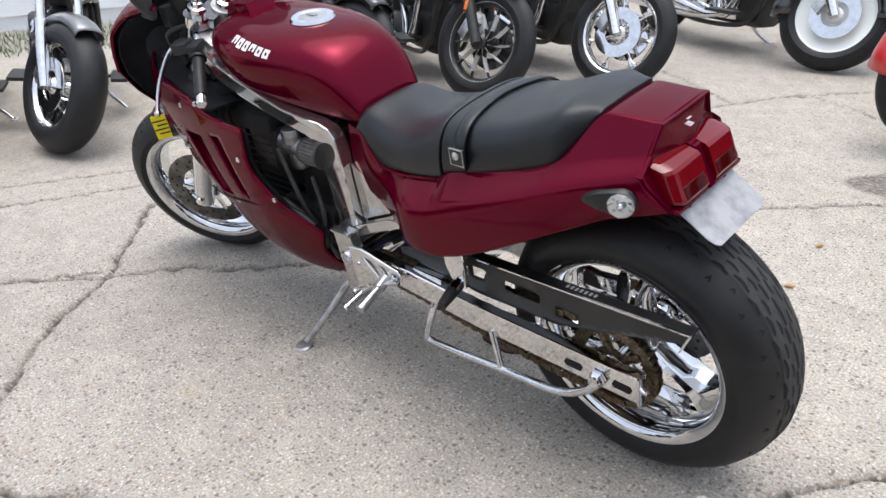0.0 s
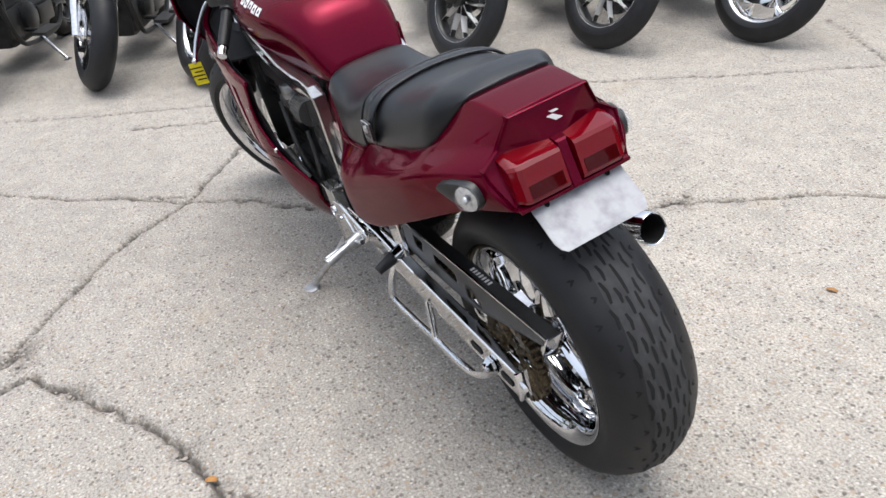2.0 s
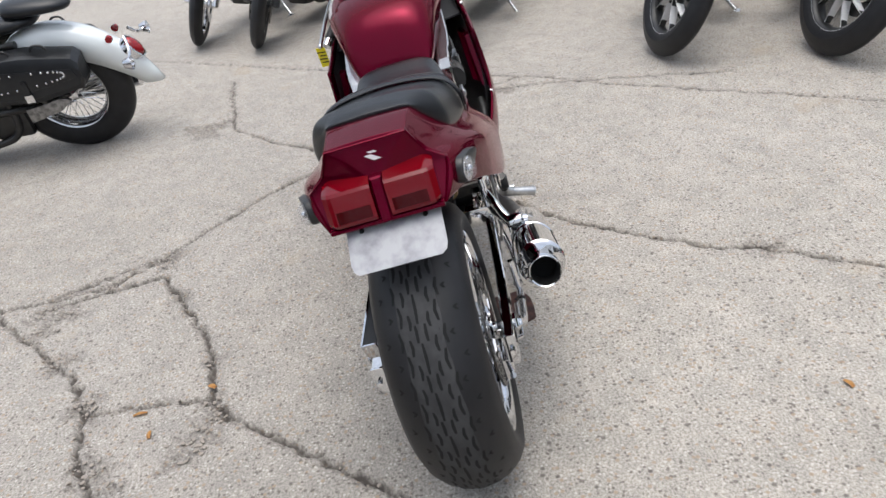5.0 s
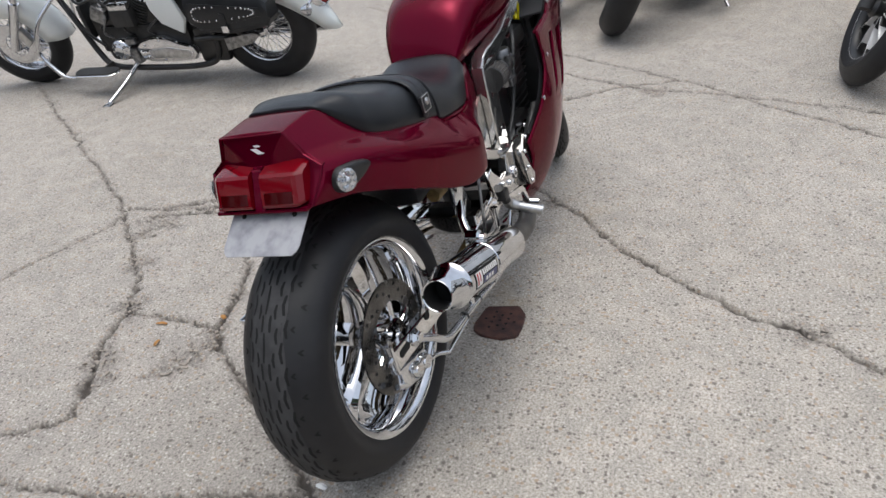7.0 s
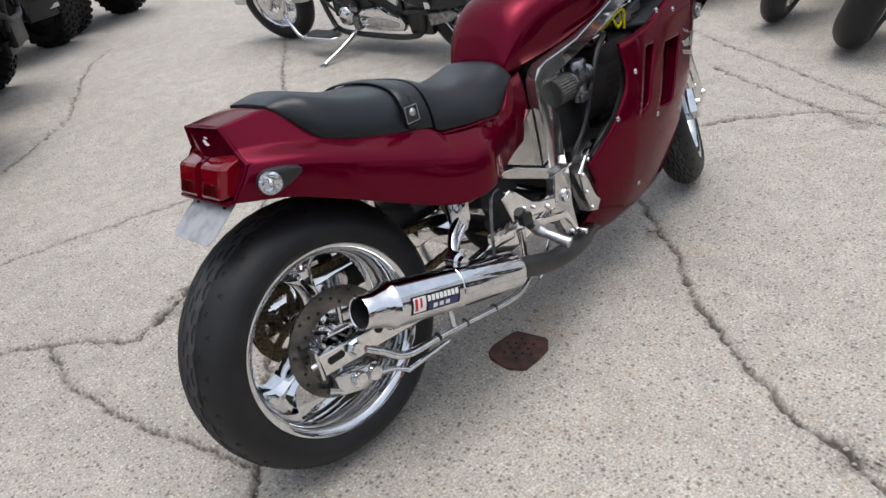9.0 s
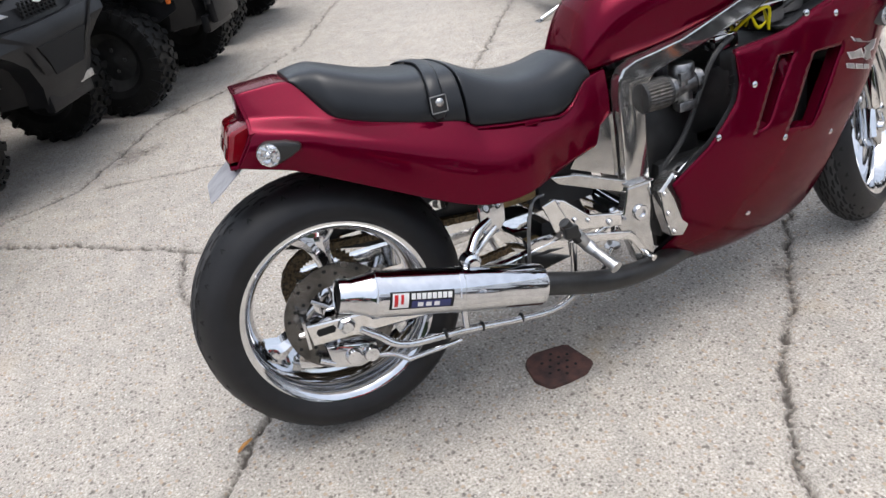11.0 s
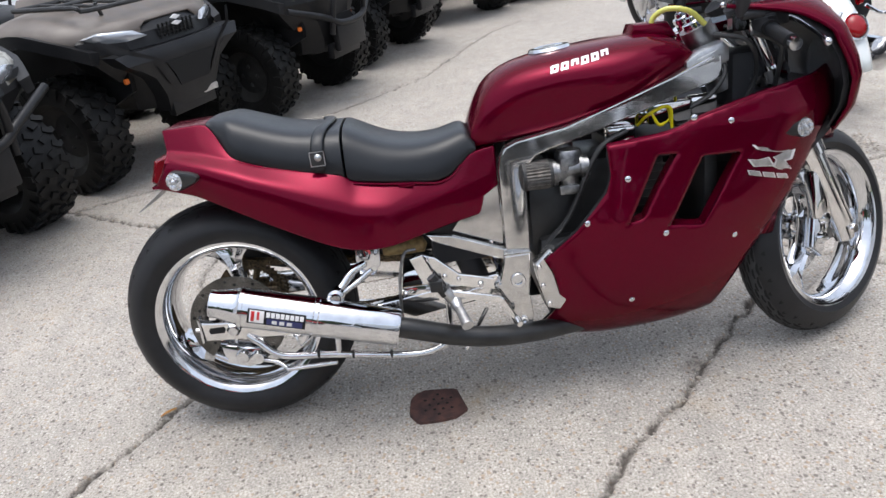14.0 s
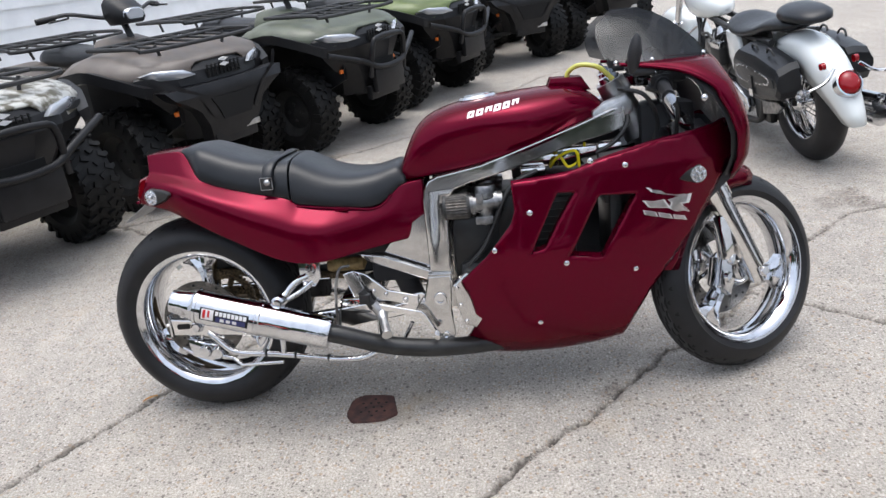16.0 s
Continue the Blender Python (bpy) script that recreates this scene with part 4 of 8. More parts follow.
box(b, (1.05, -0.115, 0.690), (0.07, 0.04, 0.035), 0.006)
box(b, (1.05, 0.0, 0.72), (0.2, 0.2, 0.04), 0.01)
part("cam_cover", b, POLISHED, engine)


# ---- bodywork ----
def body(name, stations, shape, label, levels=2, mat=PAINT):
    """A symmetric lofted panel: shape(x) gives half a section from the bottom's middle to the top's middle."""
    rings = []
    for x in stations:
        half = shape(x)
        ring = [Vector((x, -y, z)) for y, z in half] + [Vector((x, y, z)) for y, z in half[-2:0:-1]]
        rings.append(ring)
    ob = part(name, loft(bm_new(), rings), mat, bike, label, sharp=180)
    return soften(ob, levels)


TANK_TOP = [(0.672, 0.745), (0.69, 0.79), (0.715, 0.838), (0.745, 0.868), (0.79, 0.890), (0.86, 0.906), (1.0, 0.918), (1.12, 0.924), (1.19, 0.922), (1.235, 0.895), (1.262, 0.862)]
TANK_LOW = [(0.66, 0.688), (0.876, 0.716), (1.07, 0.758), (1.262, 0.828)]
TANK_W = [(0.66, 0.085), (0.70, 0.112), (0.75, 0.130), (0.80, 0.148), (0.88, 0.170), (0.98, 0.184), (1.07, 0.178), (1.15, 0.150), (1.22, 0.112), (1.262, 0.085)]


def tank_half(x):
    zt, zb, w = interp(x, TANK_TOP), interp(x, TANK_LOW), interp(x, TANK_W)
    h = zt - zb
    d = 0.026 * max(0.0, 1 - abs(x - 0.885) / 0.15) ** 0.7
    return [(0, zb), (w * 0.55, zb), (w * 0.82 - d * 0.4, zb + 0.004), (w * 0.93 - d * 0.8, zb + 0.16 * h), (w * 1.02 - d, zb + 0.42 * h), (w * 1.01 - d * 0.25, zb + 0.64 * h), (w * 0.86, zb + 0.84 * h), (w * 0.58, zb + 0.955 * h), (w * 0.28, zb + 0.99 * h), (0, zt)]


tank = body("fuel_tank", [0.672, 0.676, 0.69, 0.715, 0.745, 0.79, 0.86, 0.94, 1.03, 1.10, 1.16, 1.21, 1.245, 1.258, 1.262], tank_half, "glossy burgundy fuel tank")
b = prism(bm_new(), [(1.105, 0.915), (1.118, 0.944), (1.205, 0.942), (1.232, 0.90)], -0.045, 0.045, 0.01)
part("tank_hump", b, PAINT, tank)
b = lathe(bm_new(), [(0.034, 0.0), (0.034, 0.006), (0.040, 0.009), (0.052, 0.007), (0.056, 0.0)], (0, 0, 0), "z", 36)
cap = part("filler_ring", turned(b, pose(0.905, 0, 0.908, 0, -5)), CHROME, tank, "chrome filler cap ring")
b = lathe(bm_new(), [(0.0001, 0.004), (0.02, 0.005), (0.034, 0.003), (0.034, 0.0)], (0, 0, 0), "z", 28)
box(b, (0.0, 0, 0.006), (0.03, 0.012, 0.004), 0.001)
part("filler_cap", turned(b, pose(0.905, 0, 0.911, 0, -5)), BRUSHED, cap)

TAIL_LOW = [(-0.083, 0.700), (-0.03, 0.680), (0.05, 0.645), (0.118, 0.612), (0.20, 0.570), (0.29, 0.525), (0.35, 0.507), (0.40, 0.502), (0.46, 0.506), (0.57, 0.518), (0.70, 0.532), (0.735, 0.540)]
TAIL_CREASE = [(-0.083, 0.765), (0.02, 0.745), (0.145, 0.700), (0.27, 0.650), (0.36, 0.612), (0.45, 0.600), (0.56, 0.602), (0.68, 0.622), (0.735, 0.632)]
TAIL_W = [(-0.083, 0.132), (-0.03, 0.155), (0.05, 0.180), (0.118, 0.196), (0.2, 0.206), (0.30, 0.215), (0.40, 0.222), (0.44, 0.221), (0.47, 0.212), (0.51, 0.190), (0.55, 0.168), (0.61, 0.143), (0.67, 0.124), (0.735, 0.108)]
SEAT_EDGE = [(-0.083, 0.838), (0.0, 0.842), (0.027, 0.840), (0.045, 0.815), (0.065, 0.782), (0.086, 0.757), (0.147, 0.734), (0.264, 0.704), (0.347, 0.689), (0.37, 0.668), (0.468, 0.651), (0.58, 0.634), (0.61, 0.640), (0.638, 0.664), (0.665, 0.692), (0.735, 0.700)]
SEAT_SIDE = [(-0.083, 0.076), (0.0, 0.080), (0.027, 0.082), (0.045, 0.096), (0.065, 0.119), (0.086, 0.137), (0.147, 0.146), (0.264, 0.156), (0.35, 0.160), (0.47, 0.158), (0.55, 0.144), (0.61, 0.126), (0.67, 0.109), (0.735, 0.096)]
SHELF_Z = [(-0.083, 0.790), (0.0, 0.776), (0.086, 0.753)]
SHELF_W = [(-0.083, 0.099), (0.0, 0.118), (0.086, 0.140)]
REAR_CUT = [(0.69, -0.040), (0.705, -0.036), (0.745, -0.004), (0.765, 0.006), (0.79, 0.008), (0.838, 0.0), (0.85, 0.0)]


def tail_half(x):
    zb, zc, w, zd, wd = (interp(x, t) for t in (TAIL_LOW, TAIL_CREASE, TAIL_W, SEAT_EDGE, SEAT_SIDE))
    zs, ws = (interp(x, SHELF_Z), interp(x, SHELF_W)) if x < 0.086 else (zd - 0.004, wd + 0.003)
    wb = w - interp(x, [(-0.083, 0.018), (0.1, 0.008), (0.4, 0.004)])
    q = (w - ws) * 0.5
    zu = max(zb + 0.014, 0.640) if x > 0.02 else zb + 0.006
    zu = min(zu, zd - 0.02)
    return [(0, zu), (wb * 0.6, zu), (wb - 0.014, zu), (wb - 0.008, zb + 0.001), (wb - 0.002, zb), (wb, zb + 0.006), (w - 0.001, zb + 0.45 * (zc - zb)), (w, zb + 0.8 * (zc - zb)), (w - q * 0.22, zc + 0.12 * (zs - zc)), (ws + q * 0.75, zc + 0.62 * (zs - zc)), (ws, zs + 0.001), (ws - 0.002, zs + 0.006 if x < 0.086 else zs + 0.002), (wd + 0.001, zd - (0.006 if x < 0.086 else 0.001)), (wd - 0.001, zd - 0.001), (wd - 0.008, zd), (0, zd + 0.003)]


def tail_ring(x):
    k = max(0.0, min(1.0, (-0.02 - x) / 0.063))
    half = tail_half(x)
    full = [(-y, z) for y, z in half] + [(y, z) for y, z in half[-2:0:-1]]
    return [Vector((x + k * interp(z, REAR_CUT), y, z)) for y, z in full]


TAIL_X = [-0.083, -0.081, -0.074, -0.05, -0.02, 0.0, 0.027, 0.045, 0.065, 0.086, 0.12, 0.147, 0.2, 0.264, 0.31, 0.35, 0.37, 0.40, 0.44, 0.47, 0.51, 0.55, 0.58, 0.61, 0.638, 0.665, 0.70, 0.728, 0.735]
tail = soften(part("tail_fairing", loft(bm_new(), [tail_ring(x) for x in TAIL_X]), PAINT, bike, "glossy burgundy tail fairing", sharp=180), 2)

# rear panel, a recess that holds the lamps
RIM = [(0.075, 0.837), (0.098, 0.789), (0.131, 0.765), (0.128, 0.748), (0.111, 0.7015)]
RIM = RIM + [(-y, z) for y, z in RIM[::-1]]


def rim_ring(k, back):
    return [Vector((-0.083 + interp(z, REAR_CUT) - back, y * k, 0.765 + (z - 0.765) * (k if z > 0.765 else 0.5 + 0.5 * k))) for y, z in RIM]


b = loft(bm_new(), [rim_ring(1.0, -0.010), rim_ring(1.003, 0.003), rim_ring(0.985, 0.005), rim_ring(0.965, 0.002), rim_ring(0.93, -0.008), rim_ring(0.80, -0.010)])
panel_r = part("rear_panel", b, PAINT, tail, sharp=18)
b = bm_new()
loft(b, [[Vector((x0, y, z0)), Vector((x0, -y, z0)), Vector((x1, -y, z1)), Vector((x1, y, z1))] for y, x0, z0, x1, z1 in ((0.012, -0.07, 0.700, -0.07, 0.782), (0.011, -0.134, 0.702, -0.104, 0.776), (0.008, -0.138, 0.704, -0.108, 0.773))])
box(b, (-0.120, 0, 0.7025), (0.030, 0.214, 0.008), 0.003)
part("lamp_divider", b, PAINT, panel_r, sharp=18)
for s in (1, -1):
    b = bm_new()
    outline = [(-0.060, 0.785), (-0.080, 0.781), (-0.115, 0.770), (-0.1205, 0.765), (-0.1375, 0.716), (-0.136, 0.710), (-0.07, 0.706)]
    loft(b, [[Vector((x + d, s * y, 0.745 + (z - 0.745) * k)) for x, z in outline] for y, d, k in ((0.013, 0.0, 1.0), (0.086, 0.0, 1.0), (0.094, 0.003, 0.97), (0.104, 0.012, 0.88))])
    lamp = part("tail_lamp", b, LENS_RED, tail, "boxy red tail lamp lens", sharp=18)
    b = prism(bm_new(), [(-0.1345, 0.7185), (-0.1275, 0.7385), (-0.1309, 0.7385), (-0.1382, 0.7185)], s * 0.020, s * 0.084, 0.0006)
    part("reflector", b, LENS_DARK, lamp)
b = bm_new()
prism(b, [(-0.0125, 0.0015), (0.003, 0.0125), (0.0165, 0.0115), (0.0, 0.0008)], -0.001, 0.001)
prism(b, [(0.0125, -0.0015), (-0.003, -0.0125), (-0.0165, -0.0115), (0.0, -0.0008)], -0.001, 0.001)
part("emblem", turned(b, pose(-0.0865, -0.004, 0.812, 0, 0, 90) @ pose(0, 0, 0, 15)), SILVERTEXT, tail, "small silver emblem")
b = bm_new()
plate_m = pose(-0.112, -0.006, 0.694, 0, -35)
ring = [(0.0, -0.089), (0.0, 0.089), (-0.075, 0.089), (-0.088, 0.085), (-0.096, 0.076), (-0.096, -0.076), (-0.088, -0.085), (-0.075, -0.089)]
loft(b, [[Vector((x, y, z)) for x, y in ring] for z in (0.0, 0.0016)])
plate = part("licence_plate", turned(b, plate_m), PLATE, bike, "scuffed bare aluminium plate blank")
b = bm_new()
for y in (-0.06, 0.06):
    lathe(b, [(0.0001, 0.004), (0.004, 0.004), (0.005, 0.001)], (-0.012, y, 0.001), "z", 10)
part("bolt", turned(b, plate_m), GROOVE, plate)


def lamp_pod(x, y, z, tip, slope, splay):
    """A teardrop turn signal that lies on a panel facing -y, its tip to the front."""
    m = pose(x, y, z, 0, slope, splay)
    b = bm_new()
    rings = []
    for d, k in ((0.004, 1.0), (-0.006, 1.0), (-0.012, 0.9), (-0.0135, 0.7)):
        ring = [(0.026 * k * math.cos(radians(a)), 0.026 * k * math.sin(radians(a))) for a in range(70, 291, 20)] + [(tip * 0.6, -0.017 * k), (tip - 0.004, -0.007 * k), (tip, 0.0), (tip - 0.004, 0.007 * k), (tip * 0.6, 0.017 * k)]
        rings.append([Vector((u, d, v)) for u, v in ring])
    loft(b, rings)
    glass = bm_new()
    lathe(glass, [(0.0235, -0.008), (0.0232, -0.014), (0.0205, -0.021), (0.016, -0.0255), (0.009, -0.028), (0.0001, -0.029)], (0, 0, 0), "y", 20)
    bowl = lathe(bm_new(), [(0.0001, -0.0135), (0.012, -0.0140), (0.021, -0.0155), (0.0225, -0.0150)], (0, 0, 0), "y", 20)
    bulb = ball(bm_new(), (0.0, -0.018, 0.0), 0.0075, (0.8, 0.7, 1), 10)
    return [turned(g, m) for g in (b, glass, bowl, bulb)]


def turn_signal(pods, s, label):
    if s > 0:
        pods = [mirrored(g) for g in pods]
    sig = part("turn_signal", pods[0], BLACK, bike, label)
    part("lens", pods[1], LENS_CLEAR, sig, sharp=14)
    part("reflector_bowl", pods[2], BOWL, sig)
    part("bulb", pods[3], BOWL, sig)


for s in (1, -1):
    turn_signal(lamp_pod(-0.054, -0.144, 0.722, 0.066, -6, -20), s, "teardrop turn signal with a clear lens")

# seat
SEAT_TOP = [(0.022, 0.846), (0.04, 0.852), (0.085, 0.855), (0.13, 0.838), (0.20, 0.812), (0.27, 0.797), (0.34, 0.795), (0.375, 0.795)]


def pad_half(x):
    zt, zb, w = interp(x, SEAT_TOP), interp(x, SEAT_EDGE) - 0.003, interp(x, SEAT_SIDE) + 0.001
    zt = max(zt, zb + 0.006)
    h = zt - zb
    k = max(0.0, min(1.0, h / 0.08))
    return [(0, zb - 0.01), (w * 0.96, zb - 0.004), (w * 0.995, zb), (w * (1.0 + 0.012 * k), zb + 0.008 * k + 0.002), (w * (1.0 + 0.004 * k), zb + h * 0.34), (w * 0.93, zb + h * 0.68), (w * 0.80, zb + h * 0.90), (w * 0.50, zt - 0.001), (0, zt + 0.002)]


seat_rear = body("passenger_seat", [0.022, 0.025, 0.034, 0.045, 0.055, 0.07, 0.086, 0.11, 0.147, 0.2, 0.264, 0.32, 0.346, 0.352, 0.354], pad_half, "black vinyl passenger seat", mat=VINYL)
R_TOP = [(0.350, 0.790), (0.360, 0.797), (0.375, 0.792), (0.41, 0.772), (0.47, 0.742), (0.55, 0.729), (0.61, 0.740), (0.645, 0.754), (0.668, 0.748), (0.685, 0.72)]


def rider_half(x):
    zt, zb, w = interp(x, R_TOP), interp(x, SEAT_EDGE) - 0.004, interp(x, SEAT_SIDE) + 0.004
    zt = max(zt, zb + 0.02)
    h = zt - zb
    return [(0, zb), (w * 0.95, zb), (w * 0.995, zb + 0.003), (w * 1.01, zb + 0.012), (w * 1.0, zb + h * 0.34), (w * 0.93, zb + h * 0.68), (w * 0.78, zb + h * 0.90), (w * 0.45, zt - 0.001), (0, zt)]


seat_front = body("rider_seat", [0.357, 0.359, 0.366, 0.38, 0.41, 0.46, 0.52, 0.58, 0.62, 0.65, 0.668, 0.682, 0.685], rider_half, "black vinyl rider seat", mat=VINYL)
b = bm_new()
pts_l = [(0.1645, 0.700), (0.1650, 0.722), (0.1630, 0.748), (0.152, 0.772), (0.132, 0.788), (0.105, 0.797), (0.06, 0.8015), (0, 0.803)]
pts_l = [(-y, z) for y, z in pts_l] + pts_l[-2::-1]
rings = []
for y, z in pts_l:
    lean = 0.028 * (1 - abs(y) / 0.165)
    rings.append([Vector((0.278 + lean, y * 0.985, z - 0.004)), Vector((0.279 + lean, y * 1.015, z + 0.003)), Vector((0.312 + lean, y * 1.015, z + 0.002)), Vector((0.314 + lean, y * 0.985, z - 0.005))])
loft(b, rings)
strap = soften(part("seat_strap", b, VINYL, seat_rear, "black vinyl seat strap with buckle", sharp=180), 1)
b = bm_new()
for s in (1, -1):
    box(b, (0.296, s * 0.169, 0.736), (0.036, 0.006, 0.036), 0.002)
part("strap_buckle", b, SATIN, seat_rear)
b = bm_new()
for s in (1, -1):
    for dx, dz, sx, sz in ((0.017, 0, 0.002, 0.034), (-0.017, 0, 0.002, 0.034), (0, 0.017, 0.034, 0.002), (0, -0.017, 0.034, 0.002)):
        box(b, (0.296 + dx, s * 0.1725, 0.736 + dz), (sx, 0.002, sz))
part("buckle_edge", b, BRUSHED, seat_rear)
b = bm_new()
for s in (1, -1):
    lathe(b, [(0.0001, s * 0.178), (0.006, s * 0.177), (0.009, s * 0.174), (0.009, s * 0.170)], (0.298, 0, 0.739), "y", 14)
part("stud", b, BRUSHED, seat_rear)
b = bm_new()
for s in (1, -1):
    tube(b, [(0.372, s * 0.166, 0.664), (0.45, s * 0.166, 0.652), (0.52, s * 0.156, 0.643), (0.58, s * 0.142, 0.633), (0.615, s * 0.130, 0.642), (0.64, s * 0.124, 0.666)], 0.003, 8)
    box(b, (0.500, s * 0.163, 0.643), (0.040, 0.006, 0.010), 0.002)
part("seat_rail", b, PAINT, seat_front)


# fairing sides
def fairing_y(x, z, rise=0.0):
    """The right flank: flat above, drawn in at its rear edge, curling under the engine below."""
    k = 0.13 + 0.35 * max(0, min(1, (0.7 - z) / 0.3))
    w = 0.250 - 0.08 * max(0, z - 0.5) - k * max(0, x - 1.0) ** 2 - 1.7 * max(0, x - 1.40) ** 2 - 0.6 * max(0, 1.0 - x) ** 1.5
    w -= 0.10 * max(0, z - 0.70)
    low = max(0.0, min(0.985, (0.55 + rise - z) / 0.42))
    return -(w - 0.2 * (1 - math.sqrt(1 - low * low)))


FAIR = [(0.985, 0.688), (1.06, 0.692), (1.136, 0.700), (1.228, 0.727), (1.362, 0.757), (1.507, 0.776), (1.578, 0.792), (1.605, 0.756), (1.600, 0.686), (1.56, 0.631), (1.515, 0.555), (1.474, 0.490), (1.420, 0.415), (1.360, 0.335), (1.315, 0.25), (1.285, 0.185), (1.20, 0.165), (1.10, 0.155), (0.95, 0.150), (0.87, 0.150), (0.79, 0.160), (0.82, 0.205), (0.848, 0.255), (0.857, 0.305), (0.846, 0.362), (0.823, 0.409), (0.86, 0.446), (0.903, 0.486), (0.945, 0.536), (0.978, 0.577), (0.990, 0.616)]
LOUV = [[(1.106, 0.636), (1.154, 0.632), (1.108, 0.560), (1.066, 0.486), (1.026, 0.474)], [(1.218, 0.618), (1.320, 0.612), (1.222, 0.440), (1.131, 0.457)]]
LOUV = [[(x, z + 0.016) for x, z in hole] for hole in LOUV]
RIGHT_OUT = FAIR
for s in (-1, 1):
    rise = 0.05 if s > 0 else 0.0
    FAIR = [(x, z + rise * max(0, min(1, (0.36 - z) / 0.12))) for x, z in RIGHT_OUT]
    b = panel(bm_new(), FAIR, LOUV, lambda x, z: fairing_y(x, z, rise), 0.0095)
    if s > 0:
        mirrored(b)
    side = part("side_fairing", b, PAINT, bike, "burgundy side fairing with two slanted vents", sharp=180)
    mod = thicken(side, 0.006, 1.0 if s > 0 else 1.0)
    b = panel(bm_new(), FAIR, LOUV, lambda x, z: fairing_y(x, z, rise) + 0.014, 0.016)
    if s > 0:
        mirrored(b)
    part("inner_liner", b, PLASTIC, side, "black inner liner", sharp=180)
    # vent lips turned inwards
    b = bm_new()
    for hole in LOUV:
        ring_o = [Vector((x, fairing_y(x, z) - 0.001, z)) for x, z in hole]
        cx, cz = sum(p[0] for p in hole) / len(hole), sum(p[1] for p in hole) / len(hole)
        ring_i = [Vector((cx + (x - cx) * 0.93, fairing_y(x, z) + 0.028, cz + (z - cz) * 0.93)) for x, z in hole]
        loft(b, [ring_o, ring_i], caps=False)
    if s > 0:
        mirrored(b)
    part("vent_lip", b, PAINT, side, sharp=20)
    b = bm_new()
    for x, z in ((1.030, 0.604), (0.928, 0.505), (1.121, 0.454), (1.315, 0.408), (1.291, 0.708), (1.04, 0.272), (1.20, 0.727)):
        y = fairing_y(x, z, rise) - 0.004
        lathe(b, [(0.0001, y - 0.005), (0.004, y - 0.005), (0.008, y - 0.002), (0.008, y + 0.004)], (x, 0, z), "y", 14)
    if s > 0:
        mirrored(b)
    part("fairing_screw", b, CHROME, side)
    b = tube(bm_new(), [(x, fairing_y(x, z) - 0.0015, z) for x, z in ((0.90, 0.478), (0.93, 0.480), (1.04, 0.473), (1.15, 0.452), (1.25, 0.432), (1.35, 0.408), (1.40, 0.396))], 0.0022, 6)
    if s > 0:
        mirrored(b)
    part("panel_seam", b, GROOVE, side)
    b = tube(bm_new(), [(x, fairing_y(x, z), z) for x, z in ((0.985, 0.688), (1.136, 0.700), (1.228, 0.727), (1.362, 0.757), (1.507, 0.776), (1.578, 0.792))], 0.006, 8)
    if s > 0:
        mirrored(b)
    part("edge_bead", b, PAINT, side)

    # stylised mark: slanted silver shapes with dark edges
    for grow, mat, off in ((1.0, SILVERTEXT, 0.0075), (0.80, BRUSHED, 0.009)):
        b = bm_new()
        for poly in (((1.345, 0.627), (1.475, 0.592), (1.468, 0.567), (1.425, 0.566), (1.405, 0.585), (1.44, 0.592), (1.360, 0.612)), ((1.335, 0.592), (1.352, 0.570), (1.415, 0.560), (1.395, 0.588), (1.365, 0.586)), ((1.415, 0.578), (1.440, 0.574), (1.470, 0.540), (1.430, 0.548), (1.408, 0.560))):
            cx, cz = sum(p[0] for p in poly) / len(poly), sum(p[1] for p in poly) / len(poly)
            pts = [(cx + (x - cx) * grow, cz + (z - cz) * grow + 0.014) for x, z in poly]
            vs = [b.verts.new((x, fairing_y(x, z) - off, z)) for x, z in pts]
            b.faces.new(vs)
        for i in range(3):
            x = 1.335 + 0.042 * i
            z = 0.579 - 0.012 * i
            pts = [(x, z), (x + 0.036, z - 0.010), (x + 0.044, z - 0.025), (x + 0.006, z - 0.014)]
            cx, cz = sum(p[0] for p in pts) / 4, sum(p[1] for p in pts) / 4
            pts = [(cx + (px - cx) * grow, cz + (pz - cz) * grow) for px, pz in pts]
            b.faces.new([b.verts.new((px, fairing_y(px, pz) - off, pz)) for px, pz in pts])
        if s > 0:
            mirrored(b)
        part("side_mark", b, mat, side, "slanted silver mark")

    turn_signal(lamp_pod(1.488, fairing_y(1.488, 0.660) - 0.002, 0.660, -0.055, 0, 10), s, "black teardrop front turn signal")

# upper cowl and screen
NOSE = [(0.62, 1.60), (0.66, 1.635), (0.71, 1.650), (0.81, 1.635), (0.90, 1.600), (0.957, 1.572), (1.008, 1.530), (1.05, 1.485), (1.087, 1.435), (1.112, 1.37)]
BACK = [(0.62, 1.585), (0.70, 1.592), (0.776, 1.580), (0.82, 1.562), (0.895, 1.520), (0.935, 1.455), (0.956, 1.37), (0.968, 1.29), (0.985, 1.255), (1.03, 1.235), (1.07, 1.240), (1.112, 1.285)]
WIDE = [(0.62, 0.14), (0.70, 0.20), (0.776, 0.240), (0.85, 0.245), (0.90, 0.238), (0.96, 0.205), (1.0, 0.175), (1.05, 0.145), (1.085, 0.115), (1.112, 0.07)]


def cowl_row(z, k=25):
    xn, xb, w = interp(z, NOSE), interp(z, BACK), interp(z, WIDE)
    row = []
    for i in range(k):
        a = math.pi * (i / (k - 1) - 0.5)
        ca, sa = max(0.0, math.cos(a)), math.sin(a)
        row.append(Vector((xb + (xn - xb) * ca ** 0.75, w * math.copysign(abs(sa) ** 0.8, sa), z)))
    return row


